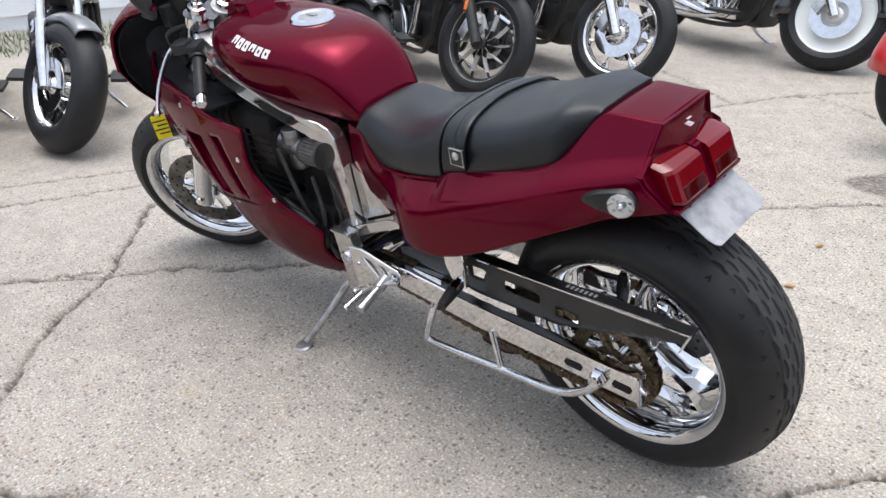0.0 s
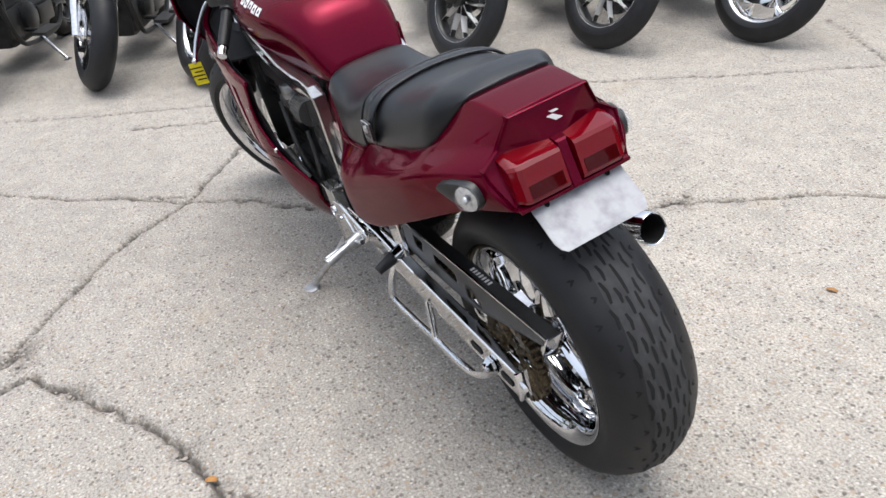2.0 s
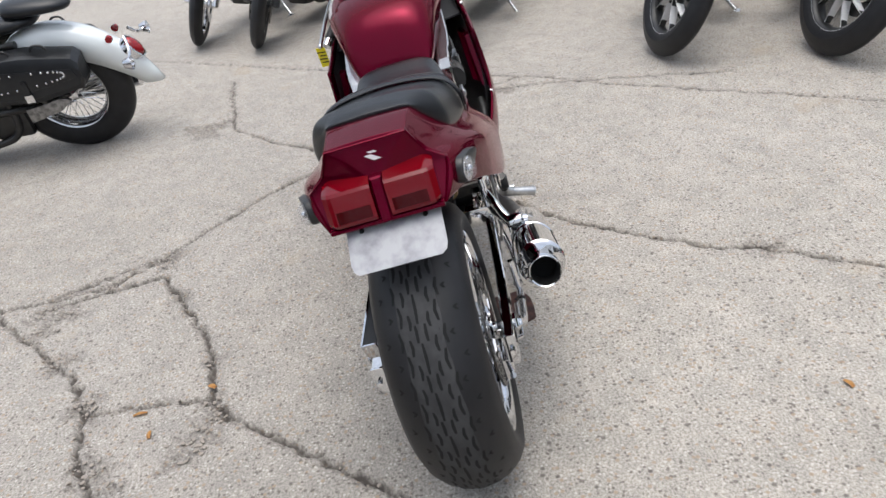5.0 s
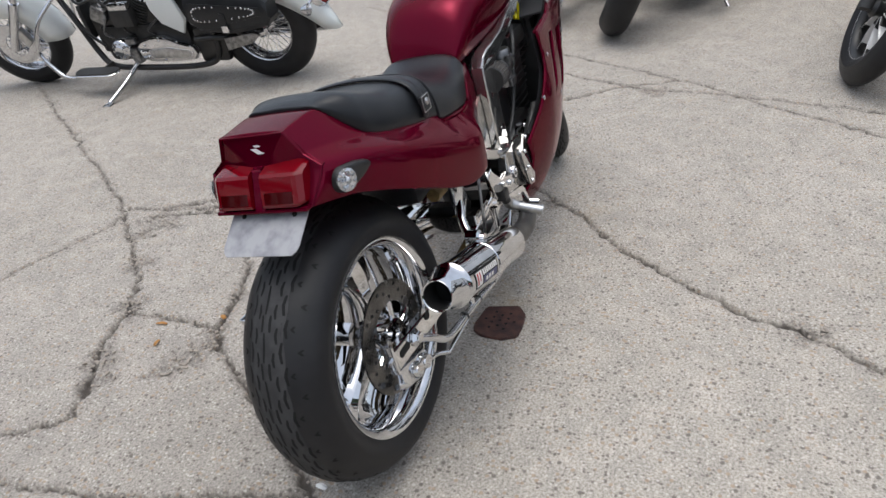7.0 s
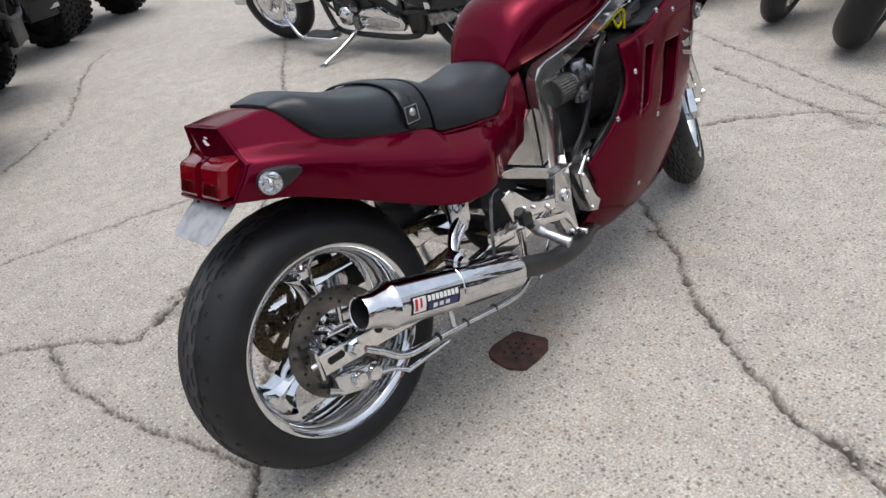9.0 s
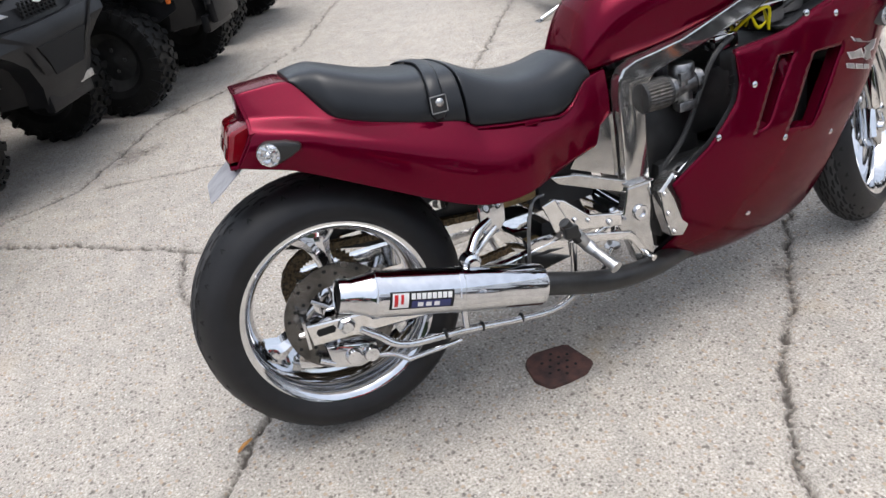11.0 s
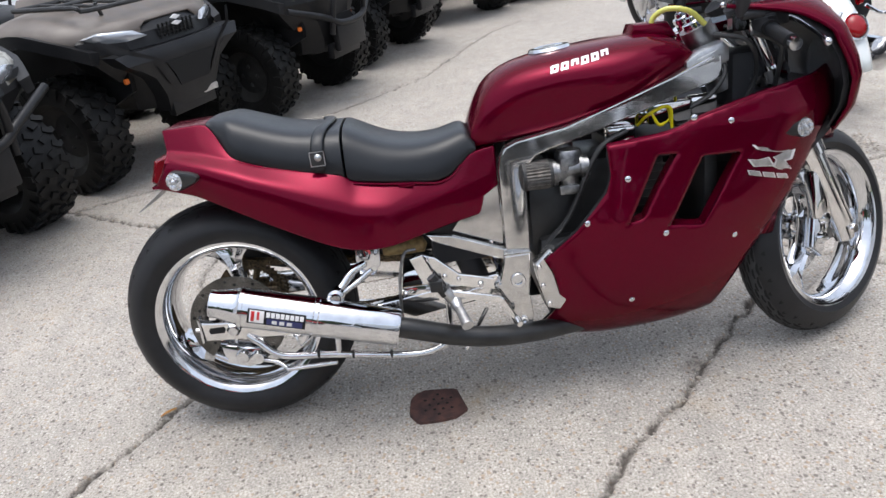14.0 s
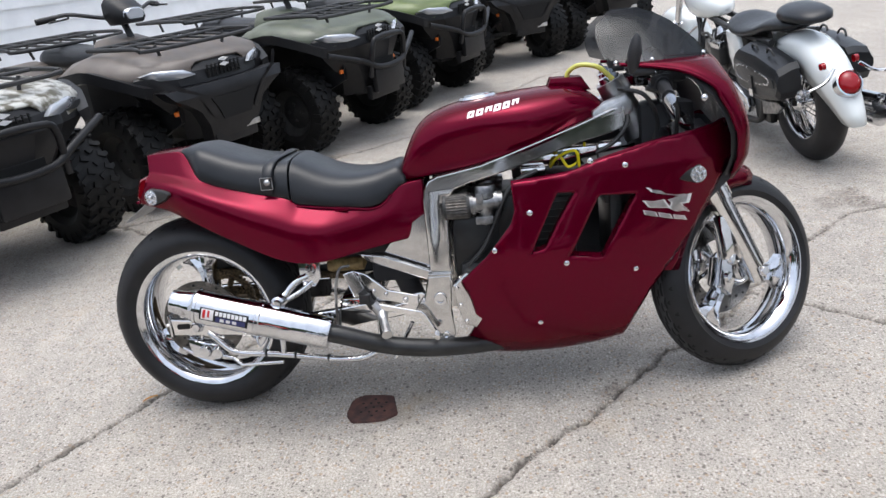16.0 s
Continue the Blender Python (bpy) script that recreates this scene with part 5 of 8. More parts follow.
b = loft(bm_new(), [cowl_row(z) for z in (0.63, 0.66, 0.70, 0.74, 0.78, 0.82, 0.86, 0.895, 0.92, 0.94, 0.956, 0.968)], closed=False)
cowl = thicken(part("upper_cowl", b, PAINT, bike, "burgundy upper cowl", sharp=180), 0.004, 0)
b = loft(bm_new(), [cowl_row(z) for z in (0.962, 0.985, 1.01, 1.04, 1.07, 1.095, 1.108, 1.112)], closed=False)
screen = part("windscreen", b, SMOKE, bike, "smoked grey windscreen", sharp=180)
b = bm_new()
for z, sx in ((0.975, 0.35), (0.975, -0.35), (0.972, 0.8), (0.972, -0.8), (0.972, 0.97), (0.972, -0.97)):
    row = cowl_row(z, 41)
    p = row[int((sx + 1) / 2 * 40)]
    ball(b, p, 0.007, (1, 1, 1), 8)
part("screen_screw", b, CHROME, screen)
b = bm_new()
row = [(z, interp(z, BACK), interp(z, WIDE)) for z in (0.776, 0.82, 0.86, 0.895, 0.935, 0.956, 0.968)]
for s in (1, -1):
    tube(b, [(x, s * w, z) for z, x, w in row], 0.005, 8)
part("cowl_bead", b, PAINT, cowl)
b = loft(bm_new(), [[Vector((p.x - 0.014, p.y * 0.95, p.z)) for p in cowl_row(z, 25)] for z in (0.64, 0.70, 0.76, 0.82, 0.87, 0.93, 0.964)], closed=False)
part("inner_cowl", b, PLASTIC, cowl)
b = bm_new()
for s in (1, -1):
    rings = []
    for x, q in ((1.628, 0.045), (1.618, 0.058), (1.585, 0.060)):
        rings.append([Vector((x, s * 0.075 + q * math.cos(a), 0.80 + q * math.sin(a))) for a in (2 * math.pi * n / 20 for n in range(20))])
    loft(b, rings)
part("headlight", b, LENS_CLEAR, cowl)
b = bm_new()
prism(b, [(1.60, 0.63), (1.50, 0.53), (1.45, 0.52), (1.42, 0.62), (1.50, 0.75), (1.58, 0.76)], -0.12, 0.12)
box(b, (1.44, 0.0, 0.70), (0.16, 0.13, 0.30), 0.03)
box(b, (1.31, 0.0, 0.645), (0.14, 0.26, 0.13), 0.02)
part("inner_shroud", b, PLASTIC, bike)
b = bm_new()
for s in (1, -1):
    loft(b, [[Vector((x, s * y0, z0)), Vector((x, s * y1, z1)), Vector((x, s * y1, z1 - 0.006)), Vector((x, s * y0, z0 - 0.006))] for x, y0, z0, y1, z1 in ((1.20, 0.10, 0.690, 0.215, 0.700), (1.36, 0.08, 0.720, 0.205, 0.735), (1.50, 0.06, 0.745, 0.165, 0.760), (1.575, 0.05, 0.76, 0.12, 0.775))])
part("infill_panel", b, PLASTIC, bike, "matt black infill panel inside the fairing")

# radiator behind the front wheel
b = box(bm_new(), (1.275, 0, 0.53), (0.035, 0.29, 0.30), 0.006)
box(b, (1.275, 0, 0.685), (0.045, 0.32, 0.03), 0.008)
box(b, (1.275, 0, 0.375), (0.045, 0.27, 0.03), 0.008)
part("radiator", b, SATIN, bike, "black radiator")

# instruments
b = bm_new()
for y, r in ((-0.06, 0.045), (0.05, 0.05)):
    m = pose(1.40, y, 0.945, 0, -35)
    turned_bm = lathe(bm_new(), [(0.0001, 0.03), (r * 0.9, 0.03), (r, 0.034), (r, 0.0), (r * 0.7, -0.05), (0.0001, -0.06)], (0, 0, 0), "z", 24)
    me = bpy.data.meshes.new("tmp")
    turned(turned_bm, m).to_mesh(me)
    b.from_mesh(me)
    bpy.data.meshes.remove(me)
box(b, (1.43, 0, 0.91), (0.05, 0.24, 0.06), 0.01)
part("gauge_pod", b, PLASTIC, bike)
for s in (-1, 1):
    b = bm_new()
    rings = []
    for q, w in ((0, 0.014), (0.025, 0.034), (0.065, 0.042), (0.105, 0.030), (0.125, 0.006)):
        rings.append([Vector((1.322 + 0.08 * q + 0.45 * w * math.sin(a), s * (0.196 + 0.26 * q + w * math.cos(a) * 0.6), 0.940 + q * 0.82)) for a in (2 * math.pi * n / 14 for n in range(14))])
    loft(b, rings)
    rod(b, (1.325, s * 0.196, 0.945), (1.38, s * 0.190, 0.945), 0.012, 10)
    part("mirror", b, PLASTIC, bike, "folded black mirror")


# ---- front end, turned to the left ----
OFF = Vector((math.cos(radians(26)), 0, math.sin(radians(26)))) * 0.034
S_AX = 0.688


def fork(s, y):
    """A point s metres down the fork from the steering head, at the side y."""
    p = HEAD - STEER_AXIS * s + OFF
    return Vector((p.x, y, p.z))


AX_F = fork(S_AX, 0)
front = wheel(bike, "front_wheel", AX_F, 0.302, 0.135, 0.222, (100, 220, 340), STEER, label="chrome three-spoke front wheel")
brake_disc(bike, AX_F, 0.062, 0.145, STEER)
for s in (1, -1):
    b = bm_new()
    rod(b, fork(S_AX - 0.27, s * 0.098), fork(S_AX - 0.02, s * 0.098), 0.034, 20, 0.032)
    rod(b, fork(S_AX - 0.33, s * 0.098), fork(S_AX - 0.26, s * 0.098), 0.040, 20)
    box(b, fork(S_AX - 0.13, s * 0.098) + Vector((-0.045, 0, 0)), (0.06, 0.035, 0.13), 0.01)
    rod(b, fork(S_AX - 0.06, s * 0.098), fork(S_AX + 0.03, s * 0.098) + Vector((-0.01, 0, 0)), 0.026, 16)
    box(b, fork(S_AX - 0.10, s * 0.09) + Vector((-0.03, 0, 0)), (0.05, 0.03, 0.09), 0.008)
    lathe(b, [(0.0001, s * 0.135), (0.012, s * 0.135), (0.016, s * 0.128), (0.016, s * 0.11)], AX_F, "y", 14)
    leg = part("fork_slider", turned(b, STEER), POLISHED, bike, "polished fork leg")
    b = rod(bm_new(), fork(-0.03, s * 0.098), fork(S_AX - 0.28, s * 0.098), 0.0235, 20)
    part("fork_tube", turned(b, STEER), CHROME, leg)
    b = lathe(bm_new(), [(0.0001, 0.032), (0.006, 0.032), (0.006, 0.018), (0.014, 0.016), (0.016, 0.006), (0.024, 0.004), (0.026, -0.006)], (0, 0, 0), "z", 20)
    part("fork_cap", turned(b, STEER @ Matrix.Translation(fork(-0.035, s * 0.098)) @ Matrix.Rotation(radians(-26), 4, "Y")), CHROME, leg)
    b = bm_new()
    prism(b, [(AX_F.x - 0.15, AX_F.z - 0.02), (AX_F.x - 0.11, AX_F.z - 0.055), (AX_F.x - 0.07, AX_F.z + 0.03), (AX_F.x - 0.075, AX_F.z + 0.085), (AX_F.x - 0.13, AX_F.z + 0.06)], s * 0.045, s * 0.105, 0.008)
    for q in (0.0, 0.05):
        lathe(b, [(0.0001, s * 0.118), (0.014, s * 0.117), (0.018, s * 0.105)], (AX_F.x - 0.115 + q * 0.4, 0, AX_F.z + q), "y", 16)
    part("brake_caliper", turned(b, STEER), CHROME, leg)
b = bm_new()
for sdown, wd in ((0.0, 0.03), (0.17, 0.035)):
    for s in (1, -1):
        rod(b, fork(sdown - wd / 2, s * 0.098), fork(sdown + wd / 2, s * 0.098), 0.036, 20)
    m = Matrix.Translation(fork(sdown, 0) - OFF * 0.6) @ Matrix.Rotation(radians(-26), 4, "Y")
    got = bmesh.ops.create_cube(b, size=1, matrix=m @ Matrix.Diagonal((0.055, 0.20, wd * 0.9, 1)))
part("triple_clamp", turned(b, STEER), POLISHED, bike)
b = lathe(bm_new(), [(0.0001, 0.045), (0.007, 0.045), (0.008, 0.03), (0.014, 0.028), (0.016, 0.018), (0.027, 0.015), (0.03, 0.0), (0.03, -0.03)], (0, 0, 0), "z", 24)
part("stem_nut", turned(b, Matrix.Translation(HEAD + STEER_AXIS * 0.02) @ Matrix.Rotation(radians(-26), 4, "Y")), CHROME, bike)
for s in (1, -1):
    root, tip = fork(0.035, s * 0.125) + Vector((-0.01, 0, 0)), Vector((1.268, 0.306, 0.796)) if s > 0 else Vector((1.228, -0.278, 0.819))
    b = rod(bm_new(), root, tip, 0.011, 14)
    rod(b, fork(0.02, s * 0.098), fork(0.055, s * 0.098), 0.031, 18)
    bar = part("clip_on_bar", turned(b, STEER), CHROME, bike)
    d = (tip - root).normalized()
    b = rod(bm_new(), tip - d * 0.125, tip, 0.0165, 16)
    rod(b, tip - d * 0.13, tip - d * 0.122, 0.022, 16)
    part("grip", turned(b, STEER), TYRE, bar, "black rubber grip")
    b = rod(bm_new(), tip, tip + d * 0.03, 0.013, 14, 0.0145)
    part("bar_end", turned(b, STEER), CHROME, bar)
    q = tip - d * 0.16
    b = box(bm_new(), q, (0.04, 0.05, 0.04), 0.008)
    box(b, q + Vector((0.04, 0, 0.012)), (0.05, 0.045, 0.03), 0.006)
    part("switch_pod", turned(b, STEER), PLASTIC, bar)
    far = Vector((1.433, 0.303, 0.752)) if s > 0 else Vector((1.309, -0.312, 0.803))
    near = q + Vector((0.075, s * 0.02, 0.008))
    b = tube(bm_new(), [q + Vector((0.05, 0, 0.005)), near, near.lerp(far, 0.5) + Vector((0.012, 0, 0)), far], 0.0068, 10, flat=0.6)
    ball(b, far, 0.0095, (1, 1, 1), 10)
    part("lever", turned(b, STEER), CHROME, bar)
    if s > 0:
        end = STEER @ far + Vector((0, 0.004, 0.008))
        t = bm_new()
        loft(t, [[end + Vector((x, y, z)) for x, y in ((-0.009, -0.017), (0.009, 0.017), (0.010, 0.016), (-0.008, -0.018))] for z in (-0.012, -0.080)])
        part("price_tag", t, YELLOW, bar, "yellow card tag hanging from the lever")
        t = rod(bm_new(), end, end + Vector((0, 0, -0.014)), 0.002, 6)
        for i in range(4):
            rod(t, end + Vector((-0.009, -0.016, -0.028 - i * 0.012)), end + Vector((0.008 - 0.004 * (i % 2), 0.016 - 0.008 * (i % 2), -0.028 - i * 0.012)), 0.0022, 6)
        part("print_bar", t, GROOVE, bar)
b = bm_new()
for pts in ([(1.30, -0.10, 0.90), (1.36, -0.16, 0.88), (1.40, -0.12, 0.80), (1.38, -0.10, 0.72)], [(1.30, 0.10, 0.90), (1.36, 0.16, 0.88), (1.40, 0.12, 0.80), (1.38, 0.10, 0.72)], [(1.28, -0.05, 0.86), (1.32, -0.12, 0.82), (1.28, -0.13, 0.76), (1.20, -0.12, 0.72)], [(1.26, 0.06, 0.86), (1.30, 0.13, 0.83), (1.25, 0.13, 0.77)], [(1.36, -0.18, 0.90), (1.44, -0.16, 0.86), (1.45, -0.12, 0.76)]):
    tube(b, pts, 0.006, 8)
part("control_cable", b, SATIN, bike)
b = lathe(bm_new(), [(0.0001, 0.02), (0.018, 0.02), (0.02, 0.015), (0.02, -0.02), (0.0001, -0.02)], (1.355, -0.13, 0.925), "z", 18)
part("fluid_reservoir", b, SMOKE, bike)

# front mudguard
rings = []
for i in range(15):
    a = radians(78 + 92 * i / 14)
    q = 0.315 - 0.004 * abs(i - 7) / 7
    taper = 1.0 - 0.25 * (abs(i - 7) / 7) ** 3
    u = Vector((math.cos(a), 0, math.sin(a)))
    rings.append([AX_F + u * (q - 0.055) + Vector((0, -0.078 * taper, 0)), AX_F + u * (q - 0.02) + Vector((0, -0.081 * taper, 0)), AX_F + u * (q - 0.002) + Vector((0, -0.062 * taper, 0)), AX_F + u * (q + 0.008) + Vector((0, -0.03, 0)), AX_F + u * (q + 0.010), AX_F + u * (q + 0.008) + Vector((0, 0.03, 0)), AX_F + u * (q - 0.002) + Vector((0, 0.062 * taper, 0)), AX_F + u * (q - 0.02) + Vector((0, 0.081 * taper, 0)), AX_F + u * (q - 0.055) + Vector((0, 0.078 * taper, 0))])
thicken(part("front_mudguard", turned(loft(bm_new(), rings, closed=False), STEER), PAINT, bike, "burgundy front mudguard", sharp=180), 0.003, 0)

# foot controls, right side: bracket, heel guard, brake pedal, peg and master cylinder
b = prism(bm_new(), [(0.512, 0.462), (0.545, 0.450), (0.604, 0.396), (0.690, 0.372), (0.690, 0.340), (0.60, 0.362), (0.545, 0.366), (0.520, 0.385)], -0.176, -0.166, 0.003)
prism(b, [(0.690, 0.352), (0.62, 0.330), (0.56, 0.34), (0.56, 0.352), (0.62, 0.345), (0.690, 0.364)], -0.172, -0.162, 0.003)
rearset = part("rearset_plate", b, POLISHED, bike, "polished footrest bracket", sharp=18)
b = prism(bm_new(), [(0.482, 0.458), (0.516, 0.467), (0.548, 0.392), (0.508, 0.384)], -0.190, -0.184, 0.003)
part("heel_guard", b, POLISHED, rearset, sharp=18)
for x, z, r in ((0.526, 0.446, 0.006), (0.60, 0.384, 0.006), (0.565, 0.396, 0.006), (0.655, 0.362, 0.008)):
    b = lathe(bm_new(), [(0.0001, -0.184), (r * 0.6, -0.184), (r, -0.180), (r, -0.174)], (x, 0, z), "y", 12)
    part("bolt", b, CHROME, rearset)
b = bm_new()
rod(b, (0.530, -0.192, 0.405), (0.562, -0.192, 0.352), 0.013, 14)
rod(b, (0.562, -0.192, 0.352), (0.570, -0.192, 0.338), 0.009, 12)
box(b, (0.541, -0.196, 0.381), (0.034, 0.024, 0.03), 0.006)
part("master_cylinder", b, BLACK, rearset)
b = rod(bm_new(), (0.560, -0.190, 0.362), (0.583, -0.190, 0.330), 0.015, 16)
rod(b, (0.583, -0.19, 0.332), (0.590, -0.212, 0.318), 0.017, 14, 0.013)
rod(b, (0.588, -0.205, 0.322), (0.606, -0.268, 0.296), 0.0115, 14, 0.0135)
rod(b, (0.606, -0.268, 0.296), (0.607, -0.272, 0.294), 0.0155, 14)
part("footpeg", b, BRUSHED, rearset, "knurled metal footpeg")
b = prism(bm_new(), [(0.578, 0.362), (0.700, 0.330), (0.712, 0.318), (0.742, 0.262), (0.732, 0.254), (0.698, 0.306), (0.690, 0.312), (0.582, 0.340)], -0.198, -0.188, 0.003)
rod(b, (0.737, -0.19, 0.260), (0.742, -0.222, 0.254), 0.008, 12)
part("brake_pedal", b, POLISHED, rearset, sharp=18)
b = tube(bm_new(), [(0.50, -0.165, 0.475), (0.470, -0.170, 0.468), (0.452, -0.170, 0.41), (0.443, -0.165, 0.33), (0.44, -0.15, 0.26)], 0.0042, 8)
part("brake_hose", b, CASTING, rearset)
b = rod(bm_new(), (0.60, -0.15, 0.17), (0.665, -0.16, 0.285), 0.006, 10)
rod(b, (0.56, -0.14, 0.20), (0.568, -0.15, 0.33), 0.009, 10)
part("linkage_rod", b, CHROME, rearset)
# left side: drilled bracket, gear pedal, pegs
b = panel(bm_new(), [(0.735, 0.392), (0.690, 0.398), (0.560, 0.372), (0.548, 0.358), (0.56, 0.336), (0.60, 0.316), (0.66, 0.288), (0.735, 0.262)], [[(0.690, 0.378), (0.655, 0.372), (0.618, 0.322), (0.628, 0.318)], [(0.630, 0.372), (0.604, 0.366), (0.594, 0.346), (0.606, 0.338)], [(0.585, 0.365), (0.566, 0.360), (0.565, 0.350), (0.580, 0.346)]], lambda x, z: 0.184, 0.005)
rearset = thicken(part("rearset_plate", b, POLISHED, bike, "polished drilled footrest bracket", sharp=18), 0.010)
b = rod(bm_new(), (0.610, 0.180, 0.335), (0.606, 0.215, 0.325), 0.015, 14)
rod(b, (0.606, 0.212, 0.326), (0.600, 0.285, 0.308), 0.0105, 14, 0.0125)
part("footpeg", b, BRUSHED, rearset, "knurled metal footpeg")
b = tube(bm_new(), [(0.548, 0.196, 0.352), (0.60, 0.198, 0.330), (0.66, 0.196, 0.300), (0.70, 0.200, 0.270)], 0.0062, 10)
rod(b, (0.70, 0.196, 0.270), (0.702, 0.262, 0.256), 0.0085, 12)
part("gear_pedal", b, CHROME, rearset)
b = rod(bm_new(), (0.555, 0.190, 0.350), (0.80, 0.165, 0.245), 0.0045, 8)
part("shift_rod", b, CHROME, rearset)
b = prism(bm_new(), [(0.345, 0.50), (0.41, 0.50), (0.405, 0.44), (0.385, 0.39), (0.35, 0.39), (0.345, 0.45)], 0.146, 0.160, 0.003)
hanger = part("passenger_peg_bracket", b, POLISHED, bike, "polished passenger footpeg bracket", sharp=18)
b = rod(bm_new(), (0.368, 0.155, 0.402), (0.366, 0.185, 0.394), 0.016, 12)
part("peg_clevis", b, CHROME, hanger)
b = rod(bm_new(), (0.366, 0.182, 0.395), (0.360, 0.228, 0.384), 0.016, 14, 0.011)
part("passenger_peg", b, TYRE, hanger, "rubber-covered passenger peg")
b = bm_new()
tube(b, [(0.83, 0.13, 0.235), (0.865, 0.20, 0.155), (0.905, 0.262, 0.082), (0.918, 0.283, 0.060)], 0.009, 10)
lathe(b, [(0.0001, 0.006), (0.022, 0.006), (0.026, 0.002), (0.026, 0.0), (0.0001, 0.0)], (0.93, 0.290, 0.044), "z", 18)
box(b, (0.83, 0.135, 0.235), (0.05, 0.03, 0.04), 0.006)
rod(b, (0.84, 0.16, 0.215), (0.895, 0.225, 0.115), 0.005, 8)
part("side_stand", b, BRUSHED, bike, "steel side stand with a round foot")
b = bm_new()
box(b, (0.50, 0, 0.53), (0.40, 0.16, 0.10), 0.02)
box(b, (0.62, 0, 0.44), (0.16, 0.10, 0.12), 0.02)
rod(b, (0.60, 0.0, 0.48), (0.66, 0.0, 0.30), 0.035, 16)
part("battery_box", b, PLASTIC, bike)
b = tube(bm_new(), [(0.60, 0.03, 0.52), (0.615, 0.03, 0.47), (0.63, 0.03, 0.42), (0.645, 0.03, 0.36)], 0.04, 14)
part("shock_spring", b, BLUE, bike)
part("breather_filter", lathe(bm_new(), [(0.0001, -0.06), (0.018, -0.06), (0.021, -0.05), (0.021, 0.05), (0.0001, 0.06)], (0.47, -0.06, 0.452), "x", 18), GOLD, bike, "oil-stained cylindrical breather filter")


# silver blocks on the tank, laid onto its curve
def laid_on(target, polys, side, lift=0.0012):
    deps = bpy.context.evaluated_depsgraph_get()
    ev = target.evaluated_get(deps)
    bm = bm_new()
    for poly in polys:
        (x0, z0), (x1, z1), (x2, z2), (x3, z3) = poly
        rows = []
        for i in range(4):
            u = i / 3
            row = []
            for j in range(3):
                v = j / 2
                x = (x0 * (1 - u) + x1 * u) * (1 - v) + (x3 * (1 - u) + x2 * u) * v
                z = (z0 * (1 - u) + z1 * u) * (1 - v) + (z3 * (1 - u) + z2 * u) * v
                hit, p, nrm, _ = ev.ray_cast(Vector((x, side * 0.5, z)), Vector((0, -side, 0)))
                row.append(p + nrm * lift if hit else Vector((x, side * 0.15, z)))
            rows.append(row)
        loft(bm, rows, closed=False)
    return bm


for s in (-1, 1):
    polys = []
    for i in range(6):
        x = (0.878 if s < 0 else 0.900) + 0.0248 * i
        z = (0.862 if s < 0 else 0.858) + 0.0042 * i
        sl = 0.005 * (1 if s < 0 else -1)
        for u0, u1, v0, v1 in ((0.0, 0.019, 0.0, 0.0052), (0.0, 0.019, 0.0115, 0.0165), (0.0, 0.0065, 0.004, 0.0125), (0.0125, 0.019, 0.004, 0.0125))[i % 3 == 2:]:
            polys.append(((x + u0 + sl * v0 / 0.016, z + v0 + 0.15 * u0), (x + u1 + sl * v0 / 0.016, z + v0 + 0.15 * u1), (x + u1 + sl * v1 / 0.016, z + v1 + 0.15 * u1), (x + u0 + sl * v1 / 0.016, z + v1 + 0.15 * u0)))
    part("tank_mark", laid_on(tank, polys, s), SILVERTEXT, tank, "row of silver blocks")


def settle(root):
    """The front half stands a little to the left of the rear wheel's line."""
    for ob in root.children_recursive:
        if ob.type == "MESH":
            for v in ob.data.vertices:
                v.co.y += 0.035 * max(0.0, v.co.x - 0.55)


settle(bike)


# ---- small things on the ground ----
def drain_cover():
    outline = [(-0.079, 0.035), (-0.062, 0.060), (-0.036, 0.070), (0.057, 0.061), (0.070, 0.010), (0.082, -0.037), (0.045, -0.066), (-0.010, -0.072), (-0.060, -0.071), (-0.084, -0.030)]
    ring = []
    for (x0, y0), (x1, y1), (x2, y2) in zip(outline[-1:] + outline, outline, outline[1:] + outline[:1]):
        ring += [(x1 + (x0 - x1) * 0.12, y1 + (y0 - y1) * 0.12), (x1 + (x2 - x1) * 0.12, y1 + (y2 - y1) * 0.12)]
    b = bm_new()
    loft(b, [[Vector((x, y, -0.02)) for x, y in ring], [Vector((x, y, 0.003)) for x, y in ring], [Vector((x * 0.97, y * 0.97, 0.007)) for x, y in ring], [Vector((x * 0.92, y * 0.92, 0.006)) for x, y in ring]])
    root = thing("drain_cover", pose(0.502, -0.124, 0.001), "small rusty cast iron cover set in the concrete", "drain cover")
    part("cover", b, RUST, root, sharp=30)
    h = bm_new()
    for k, (x, y) in enumerate(((0, 0), (0.025, 0), (-0.025, 0), (0.012, 0.022), (-0.012, 0.022), (0.012, -0.022), (-0.012, -0.022), (0.037, 0.022), (-0.037, 0.022), (0.037, -0.022), (-0.037, -0.022), (0, 0.043), (0, -0.043))):
        lathe(h, [(0.0001, 0.0068), (0.004, 0.0068), (0.0045, 0.006)], (x, y, 0), "z", 8)
    part("hole", h, GROOVE, root)


drain_cover()
LEAF = mottle(material("dry_leaf", (0.42, 0.2, 0.05), 0.7), (0.3, 0.13, 0.03), (0.5, 0.27, 0.08), 40)
PAPER = material("paper_scrap", (0.8, 0.8, 0.78), 0.7)


